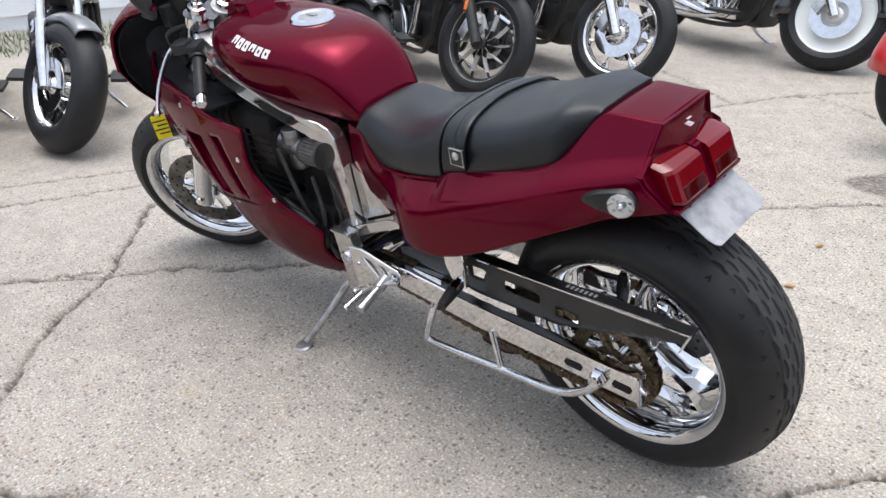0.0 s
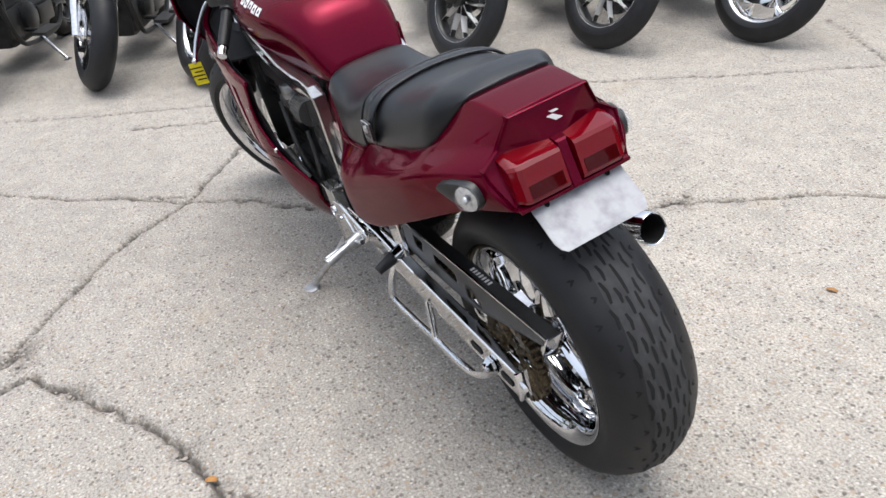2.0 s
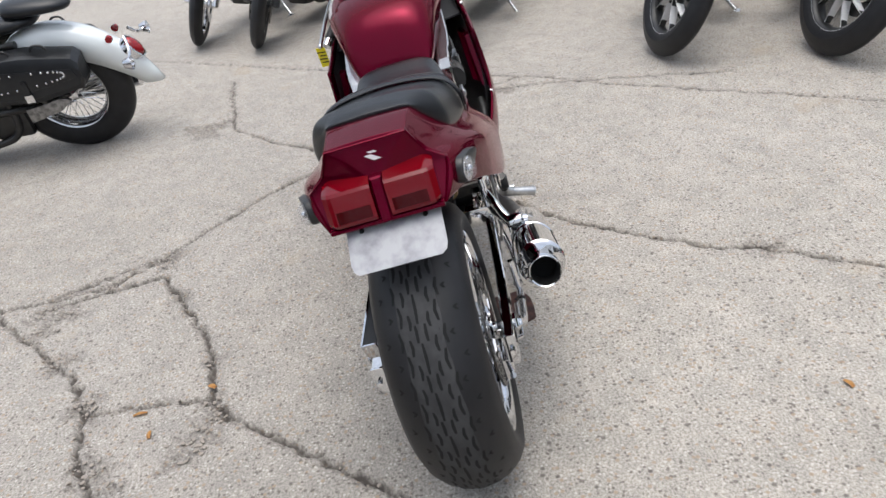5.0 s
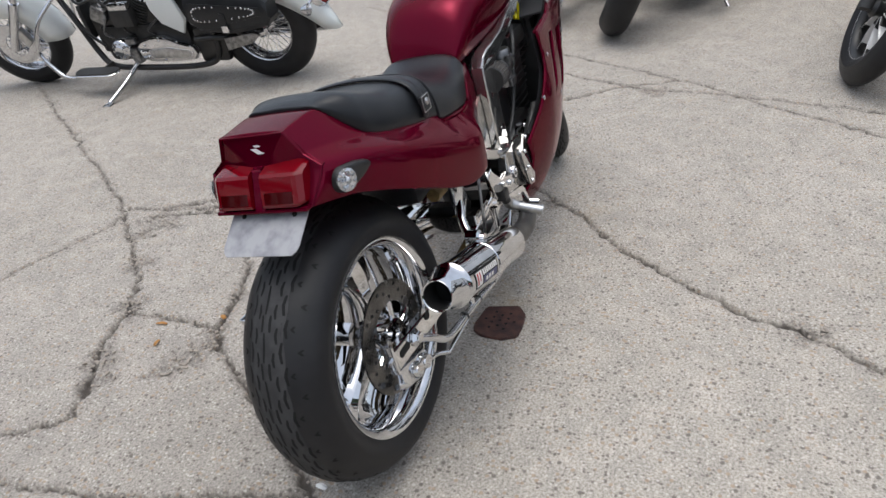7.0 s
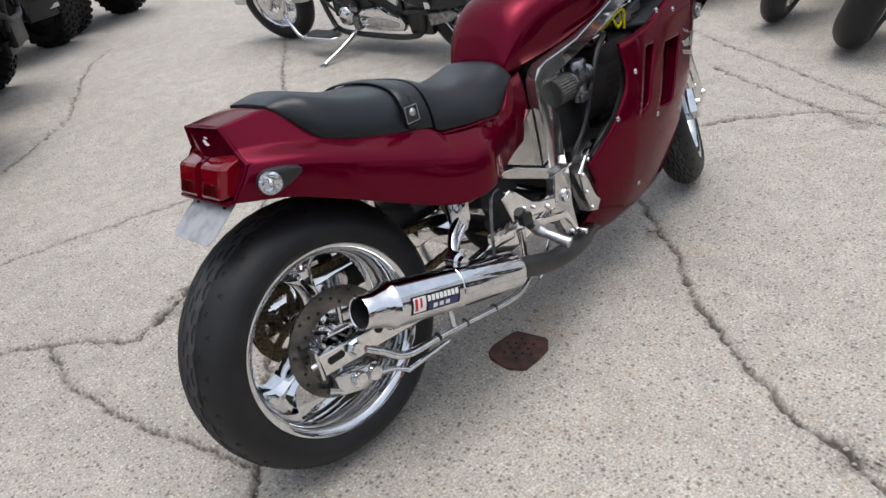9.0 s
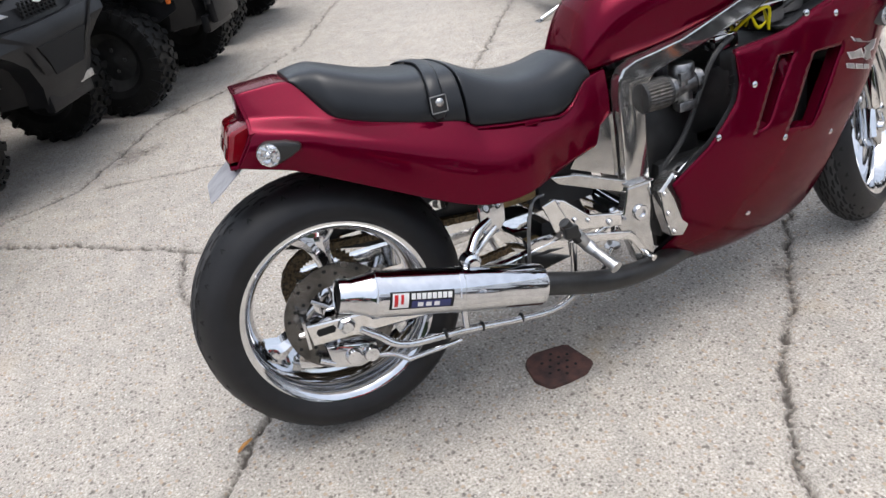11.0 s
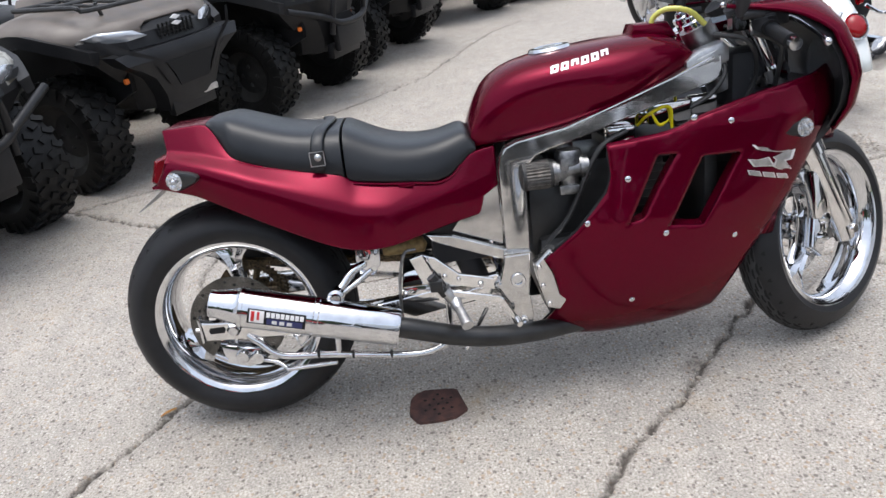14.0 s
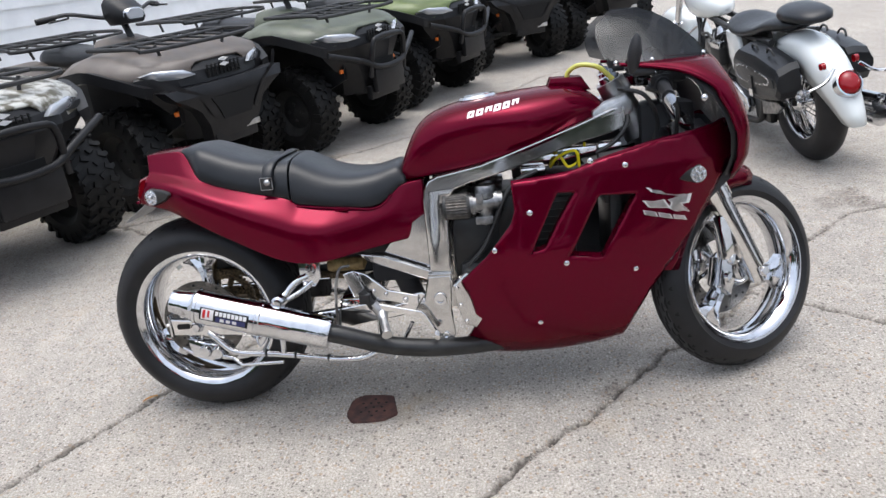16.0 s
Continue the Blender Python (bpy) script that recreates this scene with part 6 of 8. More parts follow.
def scrap(name, x, y, ln, w, ang, mat, label, cat):
    b = bm_new()
    rings = []
    for i in range(7):
        t = i / 6
        ww = w * (0.35 + 0.65 * math.sin(math.pi * (0.12 + 0.76 * t)))
        z = 0.004 + 0.004 * math.sin(math.pi * t)
        rings.append([Vector((ln * (t - 0.5), -ww, z)), Vector((ln * (t - 0.5), 0, z + 0.003)), Vector((ln * (t - 0.5), ww, z)), Vector((ln * (t - 0.5), 0, z + 0.0015))])
    loft(b, rings)
    single(name, b, mat, pose(x, y, 0, 0, 0, ang), label, cat)


for x, y, ln, w, a in ((0.325, 0.748, 0.028, 0.008, 60), (0.248, 0.935, 0.04, 0.006, 100), (-0.30, 0.0, 0.05, 0.006, 40), (0.02, -0.88, 0.03, 0.007, 20), (0.16, 0.88, 0.03, 0.006, 10), (0.05, -1.2, 0.03, 0.006, 70)):
    scrap("dry_leaf", x, y, ln, w, a, LEAF, "small dry orange leaf lying on the concrete", "leaf")
scrap("paper_scrap", -0.19, 0.085, 0.03, 0.008, 80, PAPER, "small white paper scrap on the concrete", "litter")


def pebbles():
    rnd = random.Random(8)
    b = bm_new()
    for line in CRACKS[:12]:
        for (x0, y0, w0) in line:
            for _ in range(2):
                if rnd.random() < 0.5:
                    continue
                x, y = x0 + rnd.gauss(0, 0.025), y0 + rnd.gauss(0, 0.025)
                r = rnd.uniform(0.0018, 0.0055)
                bmesh.ops.create_icosphere(b, subdivisions=1, radius=r, matrix=pose(x, y, r * 0.3, 0, 0, rnd.uniform(0, 360)) @ Matrix.Diagonal((rnd.uniform(0.7, 1.4), 1, 0.7, 1)))
    for px, py, size in PITS:
        for _ in range(int(size * 420)):
            x, y, r = px + rnd.gauss(0, size * 0.6), py + rnd.gauss(0, size * 0.6), rnd.uniform(0.0015, 0.0065)
            bmesh.ops.create_icosphere(b, subdivisions=1, radius=r, matrix=pose(x, y, r * 0.1, 0, 0, rnd.uniform(0, 360)) @ Matrix.Diagonal((rnd.uniform(0.7, 1.5), 1, 0.6, 1)))
    ob = new("pebble_debris", finish("pebble_debris", b, material("pebble", (0.32, 0.28, 0.24), 0.9)))
    tagged(ob, "loose pebbles and chips along the cracks", "pebbles", kind="stuff")


pebbles()


# ---- cruisers parked in a row ----
def plain_wheel(parent, name, c, r, w, rim, kind, mat, m, label=""):
    b = lathe(bm_new(), rim_profile(rim, w * 0.8), c, "y", 48, closed=True)
    lathe(b, [(0.0001, -0.075), (0.03, -0.075), (0.045, -0.06), (0.03, -0.04), (0.03, 0.04), (0.045, 0.06), (0.03, 0.075), (0.0001, 0.075)], c, "y", 20)
    bars = []
    if kind == "wire":
        for k in range(40):
            a = 2 * math.pi * k / 40
            q = a + (0.35 if k % 2 else -0.35)
            y = 0.045 if (k // 2) % 2 else -0.045
            bars.append(rod(bm_new(), c + Vector((0.035 * math.cos(q), y, 0.035 * math.sin(q))), c + Vector(((rim - 0.015) * math.cos(a), 0, (rim - 0.015) * math.sin(a))), 0.0025, 5))
    elif kind == "disc":
        lathe(b, [(0.03, -0.03), (rim * 0.55, -0.02), (rim * 0.92, -0.045), (rim * 0.97, -0.03), (rim * 0.97, 0.03), (rim * 0.92, 0.045), (rim * 0.55, 0.02), (0.03, 0.03)], c, "y", 40, closed=True)
    else:
        n, wide = (10, 0.011) if kind == "ten" else (7, 0.018) if kind == "seven" else (5, 0.026)
        for k in range(n):
            bars.append(spoke(bm_new(), c, 2 * math.pi * k / n, 0.03, rim - 0.012, wide, wide * 1.15, 0.022, 0.3 if kind == "ten" else 0.0))
    hub = part(name, turned(b, m), mat, parent, label)
    for bar in bars:
        part("spoke", turned(bar, m), mat, hub)
    if kind == "ten":
        for k in range(10):
            part("machined_edge", turned(spoke(bm_new(), c, 2 * math.pi * k / 10, 0.03, rim - 0.012, 0.006, 0.0065, 0.0238, 0.3), m), SILVERTEXT, hub)
    part("tyre", turned(lathe(bm_new(), tyre_profile(r, w, rim, 0.6), c, "y", 64, closed=True), m), TYRE, hub)
    if kind in ("ten", "disc"):
        b = lathe(bm_new(), [(rim - 0.012, w * 0.37), (rim + 0.006, w * 0.40), (rim + 0.006, w * 0.36)], c, "y", 48)
        lathe(b, [(rim - 0.012, -w * 0.37), (rim + 0.006, -w * 0.40), (rim + 0.006, -w * 0.36)], c, "y", 48)
        part("rim_edge", turned(b, m), CHROME if kind == "disc" else SILVERTEXT, hub)
    return hub


def shell(c, r, w, a0, a1, drop, flare=0.0, lead=0.0, draw=0.0):
    """A mudguard round a wheel's centre, from the angle a0 to a1 in degrees."""
    rings = []
    for i in range(19):
        t = i / 18
        a = radians(a0 + (a1 - a0) * t)
        u = Vector((math.cos(a), 0, math.sin(a)))
        q = r + flare * t ** 4 + lead * (1 - t) ** 6
        wide, deep = w * (1 - draw * t ** 5), drop * (1 - 0.8 * draw * t ** 5)
        half = ((deep, 1.0), (deep * 0.4, 0.99), (deep * 0.08, 0.8), (-0.006, 0.4), (-0.010, 0.0))
        rings.append([c + u * (q - h) + Vector((0, -wide * v, 0)) for h, v in half] + [c + u * (q - h) + Vector((0, wide * v, 0)) for h, v in half[-2::-1]])
    return loft(bm_new(), rings, closed=False)


def bulk(stations):
    """A smooth body from (x, half width, bottom, top) stations."""
    rings = []
    for x, w, z0, z1 in stations:
        h = z1 - z0
        half = [(0, z0), (w * 0.75, z0), (w, z0 + h * 0.3), (w * 0.95, z0 + h * 0.68), (w * 0.6, z0 + h * 0.95), (0, z1)]
        rings.append([Vector((x, -y, z)) for y, z in half] + [Vector((x, y, z)) for y, z in half[-2:0:-1]])
    return loft(bm_new(), rings)


def cruiser_engine(root, deep):
    b = box(bm_new(), (0.84, 0, 0.30), (0.56, 0.20, 0.26), 0.05)
    box(b, (0.86, 0, 0.52), (0.44, 0.16, 0.24), 0.03)
    box(b, (1.10, 0, 0.46), (0.04, 0.20, 0.30), 0.01)
    part("crankcase", b, BLACK, root)
    b = box(bm_new(), (0.70, 0, 0.30), (0.46, 0.22, 0.22), 0.04)
    lathe(b, [(0.0001, 0.15), (0.07, 0.15), (0.10, 0.13), (0.10, 0.1)], (0.82, 0, 0.32), "y", 24)
    lathe(b, [(0.0001, -0.15), (0.09, -0.15), (0.12, -0.13), (0.12, -0.1)], (0.80, 0, 0.32), "y", 24)
    box(b, (0.60, 0.13, 0.31), (0.26, 0.04, 0.13), 0.02)
    box(b, (0.58, -0.13, 0.31), (0.24, 0.04, 0.13), 0.02)
    eng = part("engine", b, POLISHED if deep else BLACK, root)
    for sgn in (1, -1):
        b = bm_new()
        axis = Vector((sgn * math.sin(radians(24)), 0, math.cos(radians(24))))
        base = Vector((0.78, 0, 0.40))
        fins = bm_new()
        for i in range(9):
            rod(fins, base + axis * (0.03 + 0.022 * i), base + axis * (0.036 + 0.022 * i), 0.082, 16)
        part("cylinder_fin", fins, BRUSHED if deep else BLACK, eng)
        rod(b, base, base + axis * 0.26, 0.062, 16)
        rod(b, base + axis * 0.235, base + axis * 0.30, 0.080, 14, 0.06)
        part("cylinder", b, BRUSHED if deep else BLACK, eng)
        b = tube(bm_new(), [base + axis * 0.2 + Vector((0, -0.08, 0)), base + axis * 0.17 + Vector((0.10 * sgn + 0.05, -0.15, 0)), Vector((0.95 if sgn > 0 else 0.82, -0.18, 0.30)), Vector((0.75, -0.19, 0.22)), Vector((0.3, -0.20, 0.22 + 0.06 * (sgn < 0))), Vector((-0.25, -0.21, 0.24 + 0.08 * (sgn < 0)))], lambda s: 0.022 + 0.022 * min(1, max(0, (s - 0.55) * 5)), 14)
        part("exhaust_pipe", b, CHROME, root)
    b = lathe(bm_new(), [(0.0001, -0.20), (0.07, -0.20), (0.085, -0.18), (0.085, -0.13)], (0.78, 0, 0.52), "y", 24)
    part("air_cleaner", b, CHROME if deep else SATIN, eng)


def touring_engine(root):
    """A black V-twin with chrome covers, packed tight below the tank."""
    b = box(bm_new(), (0.80, 0, 0.30), (0.66, 0.20, 0.24), 0.05)
    box(b, (0.90, 0, 0.50), (0.44, 0.15, 0.22), 0.03)
    box(b, (0.60, 0, 0.52), (0.20, 0.14, 0.22), 0.03)
    box(b, (0.34, 0.085, 0.27), (0.20, 0.05, 0.22), 0.02)
    box(b, (1.13, 0, 0.36), (0.10, 0.13, 0.26), 0.02)
    eng = part("engine", b, BLACK, root)
    b = box(bm_new(), (1.22, 0, 0.44), (0.03, 0.16, 0.22), 0.008)
    for k in range(8):
        box(b, (1.238, 0, 0.355 + 0.024 * k), (0.012, 0.15, 0.006), 0.001)
    part("oil_cooler", b, SATIN, eng)
    for s in (1, -1):
        b = tube(bm_new(), [(1.34, s * 0.05, 0.62), (1.28, s * 0.10, 0.52), (1.20, s * 0.12, 0.40), (1.10, s * 0.12, 0.30)], 0.010, 8)
        tube(b, [(1.30, s * 0.03, 0.66), (1.18, s * 0.11, 0.58), (1.04, s * 0.12, 0.60), (0.94, s * 0.11, 0.52)], 0.009, 8)
        part("cable", b, BLACK, eng)
        b = lathe(bm_new(), [(0.0001, s * 0.172), (0.030, s * 0.170), (0.036, s * 0.163), (0.058, s * 0.158), (0.068, s * 0.145), (0.070, s * 0.10)], (0.975, 0, 0.278), "y", 26)
        for k in range(10):
            a = 2 * math.pi * k / 10
            box(b, (0.975 + 0.048 * math.cos(a), s * 0.160, 0.278 + 0.048 * math.sin(a)), (0.010, 0.010, 0.010), 0.002)
        part("round_cover", b, CHROME, eng)
        b = prism(bm_new(), [(0.84, 0.215), (0.86, 0.285), (0.80, 0.335), (0.70, 0.358), (0.63, 0.355), (0.55, 0.315), (0.45, 0.285), (0.43, 0.235), (0.46, 0.195), (0.60, 0.185), (0.78, 0.190)], s * 0.10, s * 0.150, 0.014)
        cover = part("case_cover", b, CHROME, eng)
        b = prism(bm_new(), [(0.76, 0.222), (0.77, 0.272), (0.62, 0.285), (0.48, 0.262), (0.475, 0.225), (0.52, 0.212)], s * 0.146, s * 0.156, 0.004)
        part("cover_plate", b, BRUSHED, cover)
        b = bm_new()
        for k in range(9):
            a = 2 * math.pi * k / 9
            ball(b, (0.64 + 0.19 * math.cos(a), s * 0.152, 0.265 + 0.062 * math.sin(a)), 0.007, (1, 0.7, 1), 8)
        part("bolt", b, CHROME, cover)
        b = box(bm_new(), (0.885, s * 0.125, 0.235), (0.06, 0.06, 0.10), 0.012)
        box(b, (0.885, s * 0.13, 0.33), (0.07, 0.04, 0.04), 0.01)
        part("shift_housing", b, CASTING, eng)
        for k, (x, z) in enumerate(((0.86, 0.40), (1.03, 0.39), (0.70, 0.40))):
            rod_bm = tube(bm_new(), [(x, s * 0.08, z - 0.06), (x + 0.02, s * 0.135, z), (x + 0.06 - 0.08 * k, s * 0.12, z + 0.10), (x + 0.03, s * 0.07, z + 0.20)], 0.008, 8)
            part("hose", rod_bm, CASTING if k == 1 else BLACK, eng)
    for sgn in (1, -1):
        axis = Vector((sgn * math.sin(radians(30)), 0, math.cos(radians(30))))
        base = Vector((0.86, 0, 0.36))
        fins = bm_new()
        for i in range(11):
            rod(fins, base + axis * (0.03 + 0.020 * i), base + axis * (0.037 + 0.020 * i), 0.098, 18)
        part("cylinder_fin", fins, SATIN, eng)
        b = rod(bm_new(), base, base + axis * 0.25, 0.078, 16)
        part("cylinder", b, BLACK, eng)
        b = rod(bm_new(), base + axis * 0.245, base + axis * 0.30, 0.100, 16, 0.075)
        part("rocker_cover", b, CHROME, eng)
    for s in (1, -1):
        b = box(bm_new(), (0.87, s * 0.125, 0.48), (0.15, 0.06, 0.11), 0.014)
        box_p = part("electrics_box", b, SATIN, eng)
        part("box_lid", box(bm_new(), (0.865, s * 0.128, 0.555), (0.14, 0.055, 0.045), 0.014), CHROME, box_p)
        part("intake_cover", turned(box(bm_new(), (0, 0, 0), (0.10, 0.06, 0.10), 0.02), pose(1.06, s * 0.10, 0.50, 0, -28)), CASTING, eng)
    for k in (0, 1):
        b = tube(bm_new(), [(1.08 - 0.25 * k, -0.08, 0.50), (1.16 - 0.25 * k, -0.15, 0.40), (1.05 - 0.22 * k, -0.18, 0.24), (0.70, -0.19, 0.21 + 0.05 * k), (0.3, -0.20, 0.22 + 0.06 * k), (-0.30, -0.21, 0.24 + 0.08 * k)], lambda q: 0.022 + 0.024 * min(1, max(0, (q - 0.55) * 5)), 14)
        part("exhaust_pipe", b, CHROME, root)


def cruiser(spot, heading, paint, label, front_kind="ten", wheel_mat=BLACK, wb=1.62, r_f=0.335, r_r=0.325, rim_f=0.235, steer=32, fork_mat=SATIN, fender_f="short", bags=False, tall=1.0, reflector=False, lean=6.0, rear_kind=None, w_f=0.11):
    root = thing("cruiser_motorcycle", pose(spot[0], spot[1], 0, 0, 0, heading) @ pose(0, 0, 0, -lean) @ pose(-wb, 0, 0), label, "motorcycle", "motorcycles parked in a row")
    cr, cf = Vector((0, 0, r_r - 0.004)), Vector((wb, 0, r_f - 0.004))
    rake = radians(31)
    up = Vector((-math.sin(rake), 0, math.cos(rake)))
    head = cf + up * 0.68 + Vector((-0.05, 0, 0))
    turn = Matrix.Translation(head) @ Matrix.Rotation(radians(steer), 4, up) @ Matrix.Translation(-head)
    still = Matrix.Identity(4)
    plain_wheel(root, "rear_wheel", cr, r_r, 0.15, 0.205, rear_kind or front_kind, wheel_mat, still)
    plain_wheel(root, "front_wheel", cf, r_f, w_f, rim_f, front_kind, wheel_mat, turn)
    d = bm_new()
    for y in ((0.07, -0.07) if not reflector else (0.07,)):
        lathe(d, [(0.14, y - 0.003), (0.14, y + 0.003), (0.075, y + 0.003), (0.075, y - 0.003)], cf, "y", 40, closed=True)
    part("brake_disc", turned(d, turn), DISC if front_kind == "ten" else CHROME, root)
    for s in (1, -1):
        b = rod(bm_new(), cf + Vector((0, s * 0.098, 0)) - up * 0.02, cf + up * 0.34 + Vector((0, s * 0.098, 0)), 0.031, 16, 0.033)
        lathe(b, [(0.0001, s * 0.125), (0.018, s * 0.12), (0.022, s * 0.1), (0.022, s * 0.07)], cf, "y", 14)
        leg = part("fork_leg", turned(b, turn), fork_mat, root)
        b = rod(bm_new(), cf + up * 0.33 + Vector((0, s * 0.098, 0)), cf + up * 0.80 + Vector((0, s * 0.098, 0)), 0.0235, 16)
        part("fork_tube", turned(b, turn), CHROME if fork_mat is not SATIN else SATIN, leg)
        if reflector:
            b = box(bm_new(), cf + up * 0.22 + Vector((0.01, s * 0.132, 0)), (0.022, 0.008, 0.09), 0.003)
            part("reflector", turned(b, turn), ORANGE, leg)
        b = prism(bm_new(), [(cf.x - 0.14, cf.z + 0.02), (cf.x - 0.09, cf.z - 0.02), (cf.x - 0.05, cf.z + 0.07), (cf.x - 0.10, cf.z + 0.12)], s * 0.055, s * 0.105, 0.008)
        part("brake_caliper", turned(b, turn), BRUSHED, leg)
    deep = fender_f == "deep"
    if bags:
        b = shell(cf, r_f + 0.018, 0.090, 2, 180, 0.150, 0.03, 0.06)
    else:
        b = shell(cf, r_f + 0.028, 0.085 if deep else 0.07, 5 if deep else 62, 190 if deep else 150, 0.12 if deep else 0.05, 0.02 if deep else 0.0)
    thicken(part("front_fender", turned(b, turn), paint, root, sharp=180), 0.004, 0)
    b = shell(cr, r_r + 0.035, 0.092 if bags else 0.10, 60, 183 if bags else 175, 0.145 if bags else 0.14, 0.13 if bags else 0.0, 0.0, 0.55 if bags else 0.0)
    thicken(part("rear_fender", b, paint, root, sharp=180), 0.004, 0)
    b = bm_new()
    for s in (0.64, 0.80):
        rod(b, cf + up * s + Vector((0, -0.12, 0)), cf + up * s + Vector((0, 0.12, 0)), 0.026, 14)
    part("triple_clamp", turned(b, turn), fork_mat, root)
    lamp = cf + up * 0.72 + Vector((0.10, 0, 0))
    b = lathe(bm_new(), [(0.0001, -0.10), (0.05, -0.09), (0.085, -0.04), (0.09, 0.03), (0.095, 0.04)], lamp, "x", 28)
    shell_l = part("headlight", turned(b, turn), CHROME if deep else SATIN, root)
    part("lens", turned(lathe(bm_new(), [(0.0001, 0.055), (0.05, 0.05), (0.09, 0.036)], lamp, "x", 28), turn), BOWL, shell_l)
    b = bm_new()
    top = cf + up * 0.86
    tube(b, [top + Vector((-0.26, 0.40, 0.06)), top + Vector((-0.14, 0.34, 0.12 * tall)), top + Vector((0.0, 0.16, 0.10 * tall)), top + Vector((0, 0.06, 0.0)), top + Vector((0, -0.06, 0.0)), top + Vector((0.0, -0.16, 0.10 * tall)), top + Vector((-0.14, -0.34, 0.12 * tall)), top + Vector((-0.26, -0.40, 0.06))], 0.0125, 10)
    hb = part("handlebar", turned(b, turn), CHROME if deep else SATIN, root)
    for s in (1, -1):
        b = rod(bm_new(), top + Vector((-0.17, s * 0.355, 0.105)), top + Vector((-0.27, s * 0.405, 0.055)), 0.018, 12)
        part("grip", turned(b, turn), TYRE, hb)
        b = lathe(bm_new(), [(0.0001, -0.04), (0.026, -0.03), (0.034, 0.02), (0.0001, 0.03)], top + Vector((0.02, s * 0.20, -0.10)), "x", 14)
        part("turn_signal", turned(b, turn), AMBER if not deep else LENS_CLEAR, root)
        b = lathe(bm_new(), [(0.0001, -0.012), (0.05, -0.008), (0.055, 0.005), (0.0001, 0.008)], top + Vector((-0.12, s * 0.42, 0.26)), "x", 18)
        rod(b, top + Vector((-0.13, s * 0.32, 0.12)), top + Vector((-0.12, s * 0.40, 0.24)), 0.005, 8)
        part("mirror", turned(b, turn), CHROME if deep else SATIN, hb)
    tx = wb - 0.62
    b = bulk([(tx - 0.24, 0.03, 0.70, 0.76), (tx - 0.18, 0.09, 0.68, 0.80), (tx - 0.05, 0.14, 0.66, 0.88), (tx + 0.10, 0.155, 0.67, 0.93), (tx + 0.22, 0.12, 0.72, 0.93), (tx + 0.28, 0.05, 0.78, 0.89)])
    soften(part("fuel_tank", b, paint, root, sharp=180), 1)
    b = bulk([(-0.02, 0.06, 0.72, 0.755), (0.02, 0.11, 0.71, 0.785), (0.22, 0.125, 0.69, 0.78), (0.30, 0.14, 0.67, 0.73), (0.50, 0.165, 0.63, 0.70), (0.66, 0.15, 0.64, 0.74), (0.76, 0.08, 0.67, 0.75)])
    soften(part("seat", b, VINYL, root, sharp=180), 1)
    touring_engine(root) if bags else cruiser_engine(root, deep)
    b = bm_new()
    hd = head - up * 0.05
    for s in (1, -1):
        if bags:
            tube(b, [hd + Vector((0, s * 0.02, -0.02)), (1.30, s * 0.07, 0.50), (1.19, s * 0.10, 0.24), (1.10, s * 0.12, 0.165), (0.90, s * 0.13, 0.150), (0.45, s * 0.13, 0.150), (0.30, s * 0.12, 0.22), (0.30, s * 0.11, 0.45), (0.34, s * 0.10, 0.62)], 0.019, 10)
        else:
            tube(b, [hd + Vector((0, s * 0.02, -0.02)), (wb - 0.42, s * 0.10, 0.52), (wb - 0.52, s * 0.13, 0.25), (wb - 0.70, s * 0.13, 0.17), (0.45, s * 0.13, 0.17), (0.28, s * 0.12, 0.30), (0.24, s * 0.11, 0.60)], 0.016, 10)
        tube(b, [hd + Vector((0, s * 0.02, 0)), (wb - 0.6, s * 0.05, 0.70), (0.5, s * 0.08, 0.64), (0.1, s * 0.12, 0.66)], 0.018, 10)
        rod(b, (0.0, s * 0.13, r_r), (0.42, s * 0.13, 0.32), 0.018, 10)
        rod(b, (0.06, s * 0.14, r_r - 0.02), (0.26, s * 0.14, 0.62), 0.024, 12)
    rod(b, hd + up * 0.08, hd - up * 0.14, 0.032, 14)
    part("frame", b, BLACK, root)
    fx, fz = (1.12, 0.195) if bags else (0.98, 0.27)
    for s in (1, -1):
        oval = [(fx + (0.105 if abs(a) < 90 else -0.105) + 0.05 * math.cos(radians(a)), 0.05 * math.sin(radians(a))) for a in list(range(-85, 86, 17)) + list(range(95, 181, 17)) + list(range(-180, -94, 17))] if bags else [(fx + u, v) for u, v in ((-0.13, -0.045), (0.13, -0.045), (0.13, 0.045), (-0.13, 0.045))]
        b = loft(bm_new(), [[Vector((u, s * 0.27 + v, fz + h)) for u, v in oval] for h in (-0.010, 0.010)])
        board = part("floorboard", b, SATIN, root)
        part("board_mount", rod(bm_new(), (fx - 0.02, s * 0.13, fz - 0.004), (fx - 0.02, s * 0.23, fz - 0.004), 0.012, 10), BLACK, board)
        if bags:
            part("board_edge", tube(bm_new(), [Vector((u, s * 0.27 + v * 1.04, fz - 0.006)) for u, v in oval + oval[:1]], 0.006, 6, steps=1), CHROME, board)
    if bags:
        b = tube(bm_new(), [(0.90, 0.13, 0.19), (0.91, 0.30, 0.135), (0.93, 0.485, 0.090)], 0.016, 10)
        box(b, (0.935, 0.50, 0.084), (0.06, 0.04, 0.008), 0.003)
    else:
        b = tube(bm_new(), [(0.78, 0.13, 0.20), (0.80, 0.22, 0.10), (0.84, 0.30, 0.035)], 0.012, 10)
        box(b, (0.85, 0.31, 0.033), (0.07, 0.035, 0.008), 0.003)
    part("side_stand", b, CHROME, root)
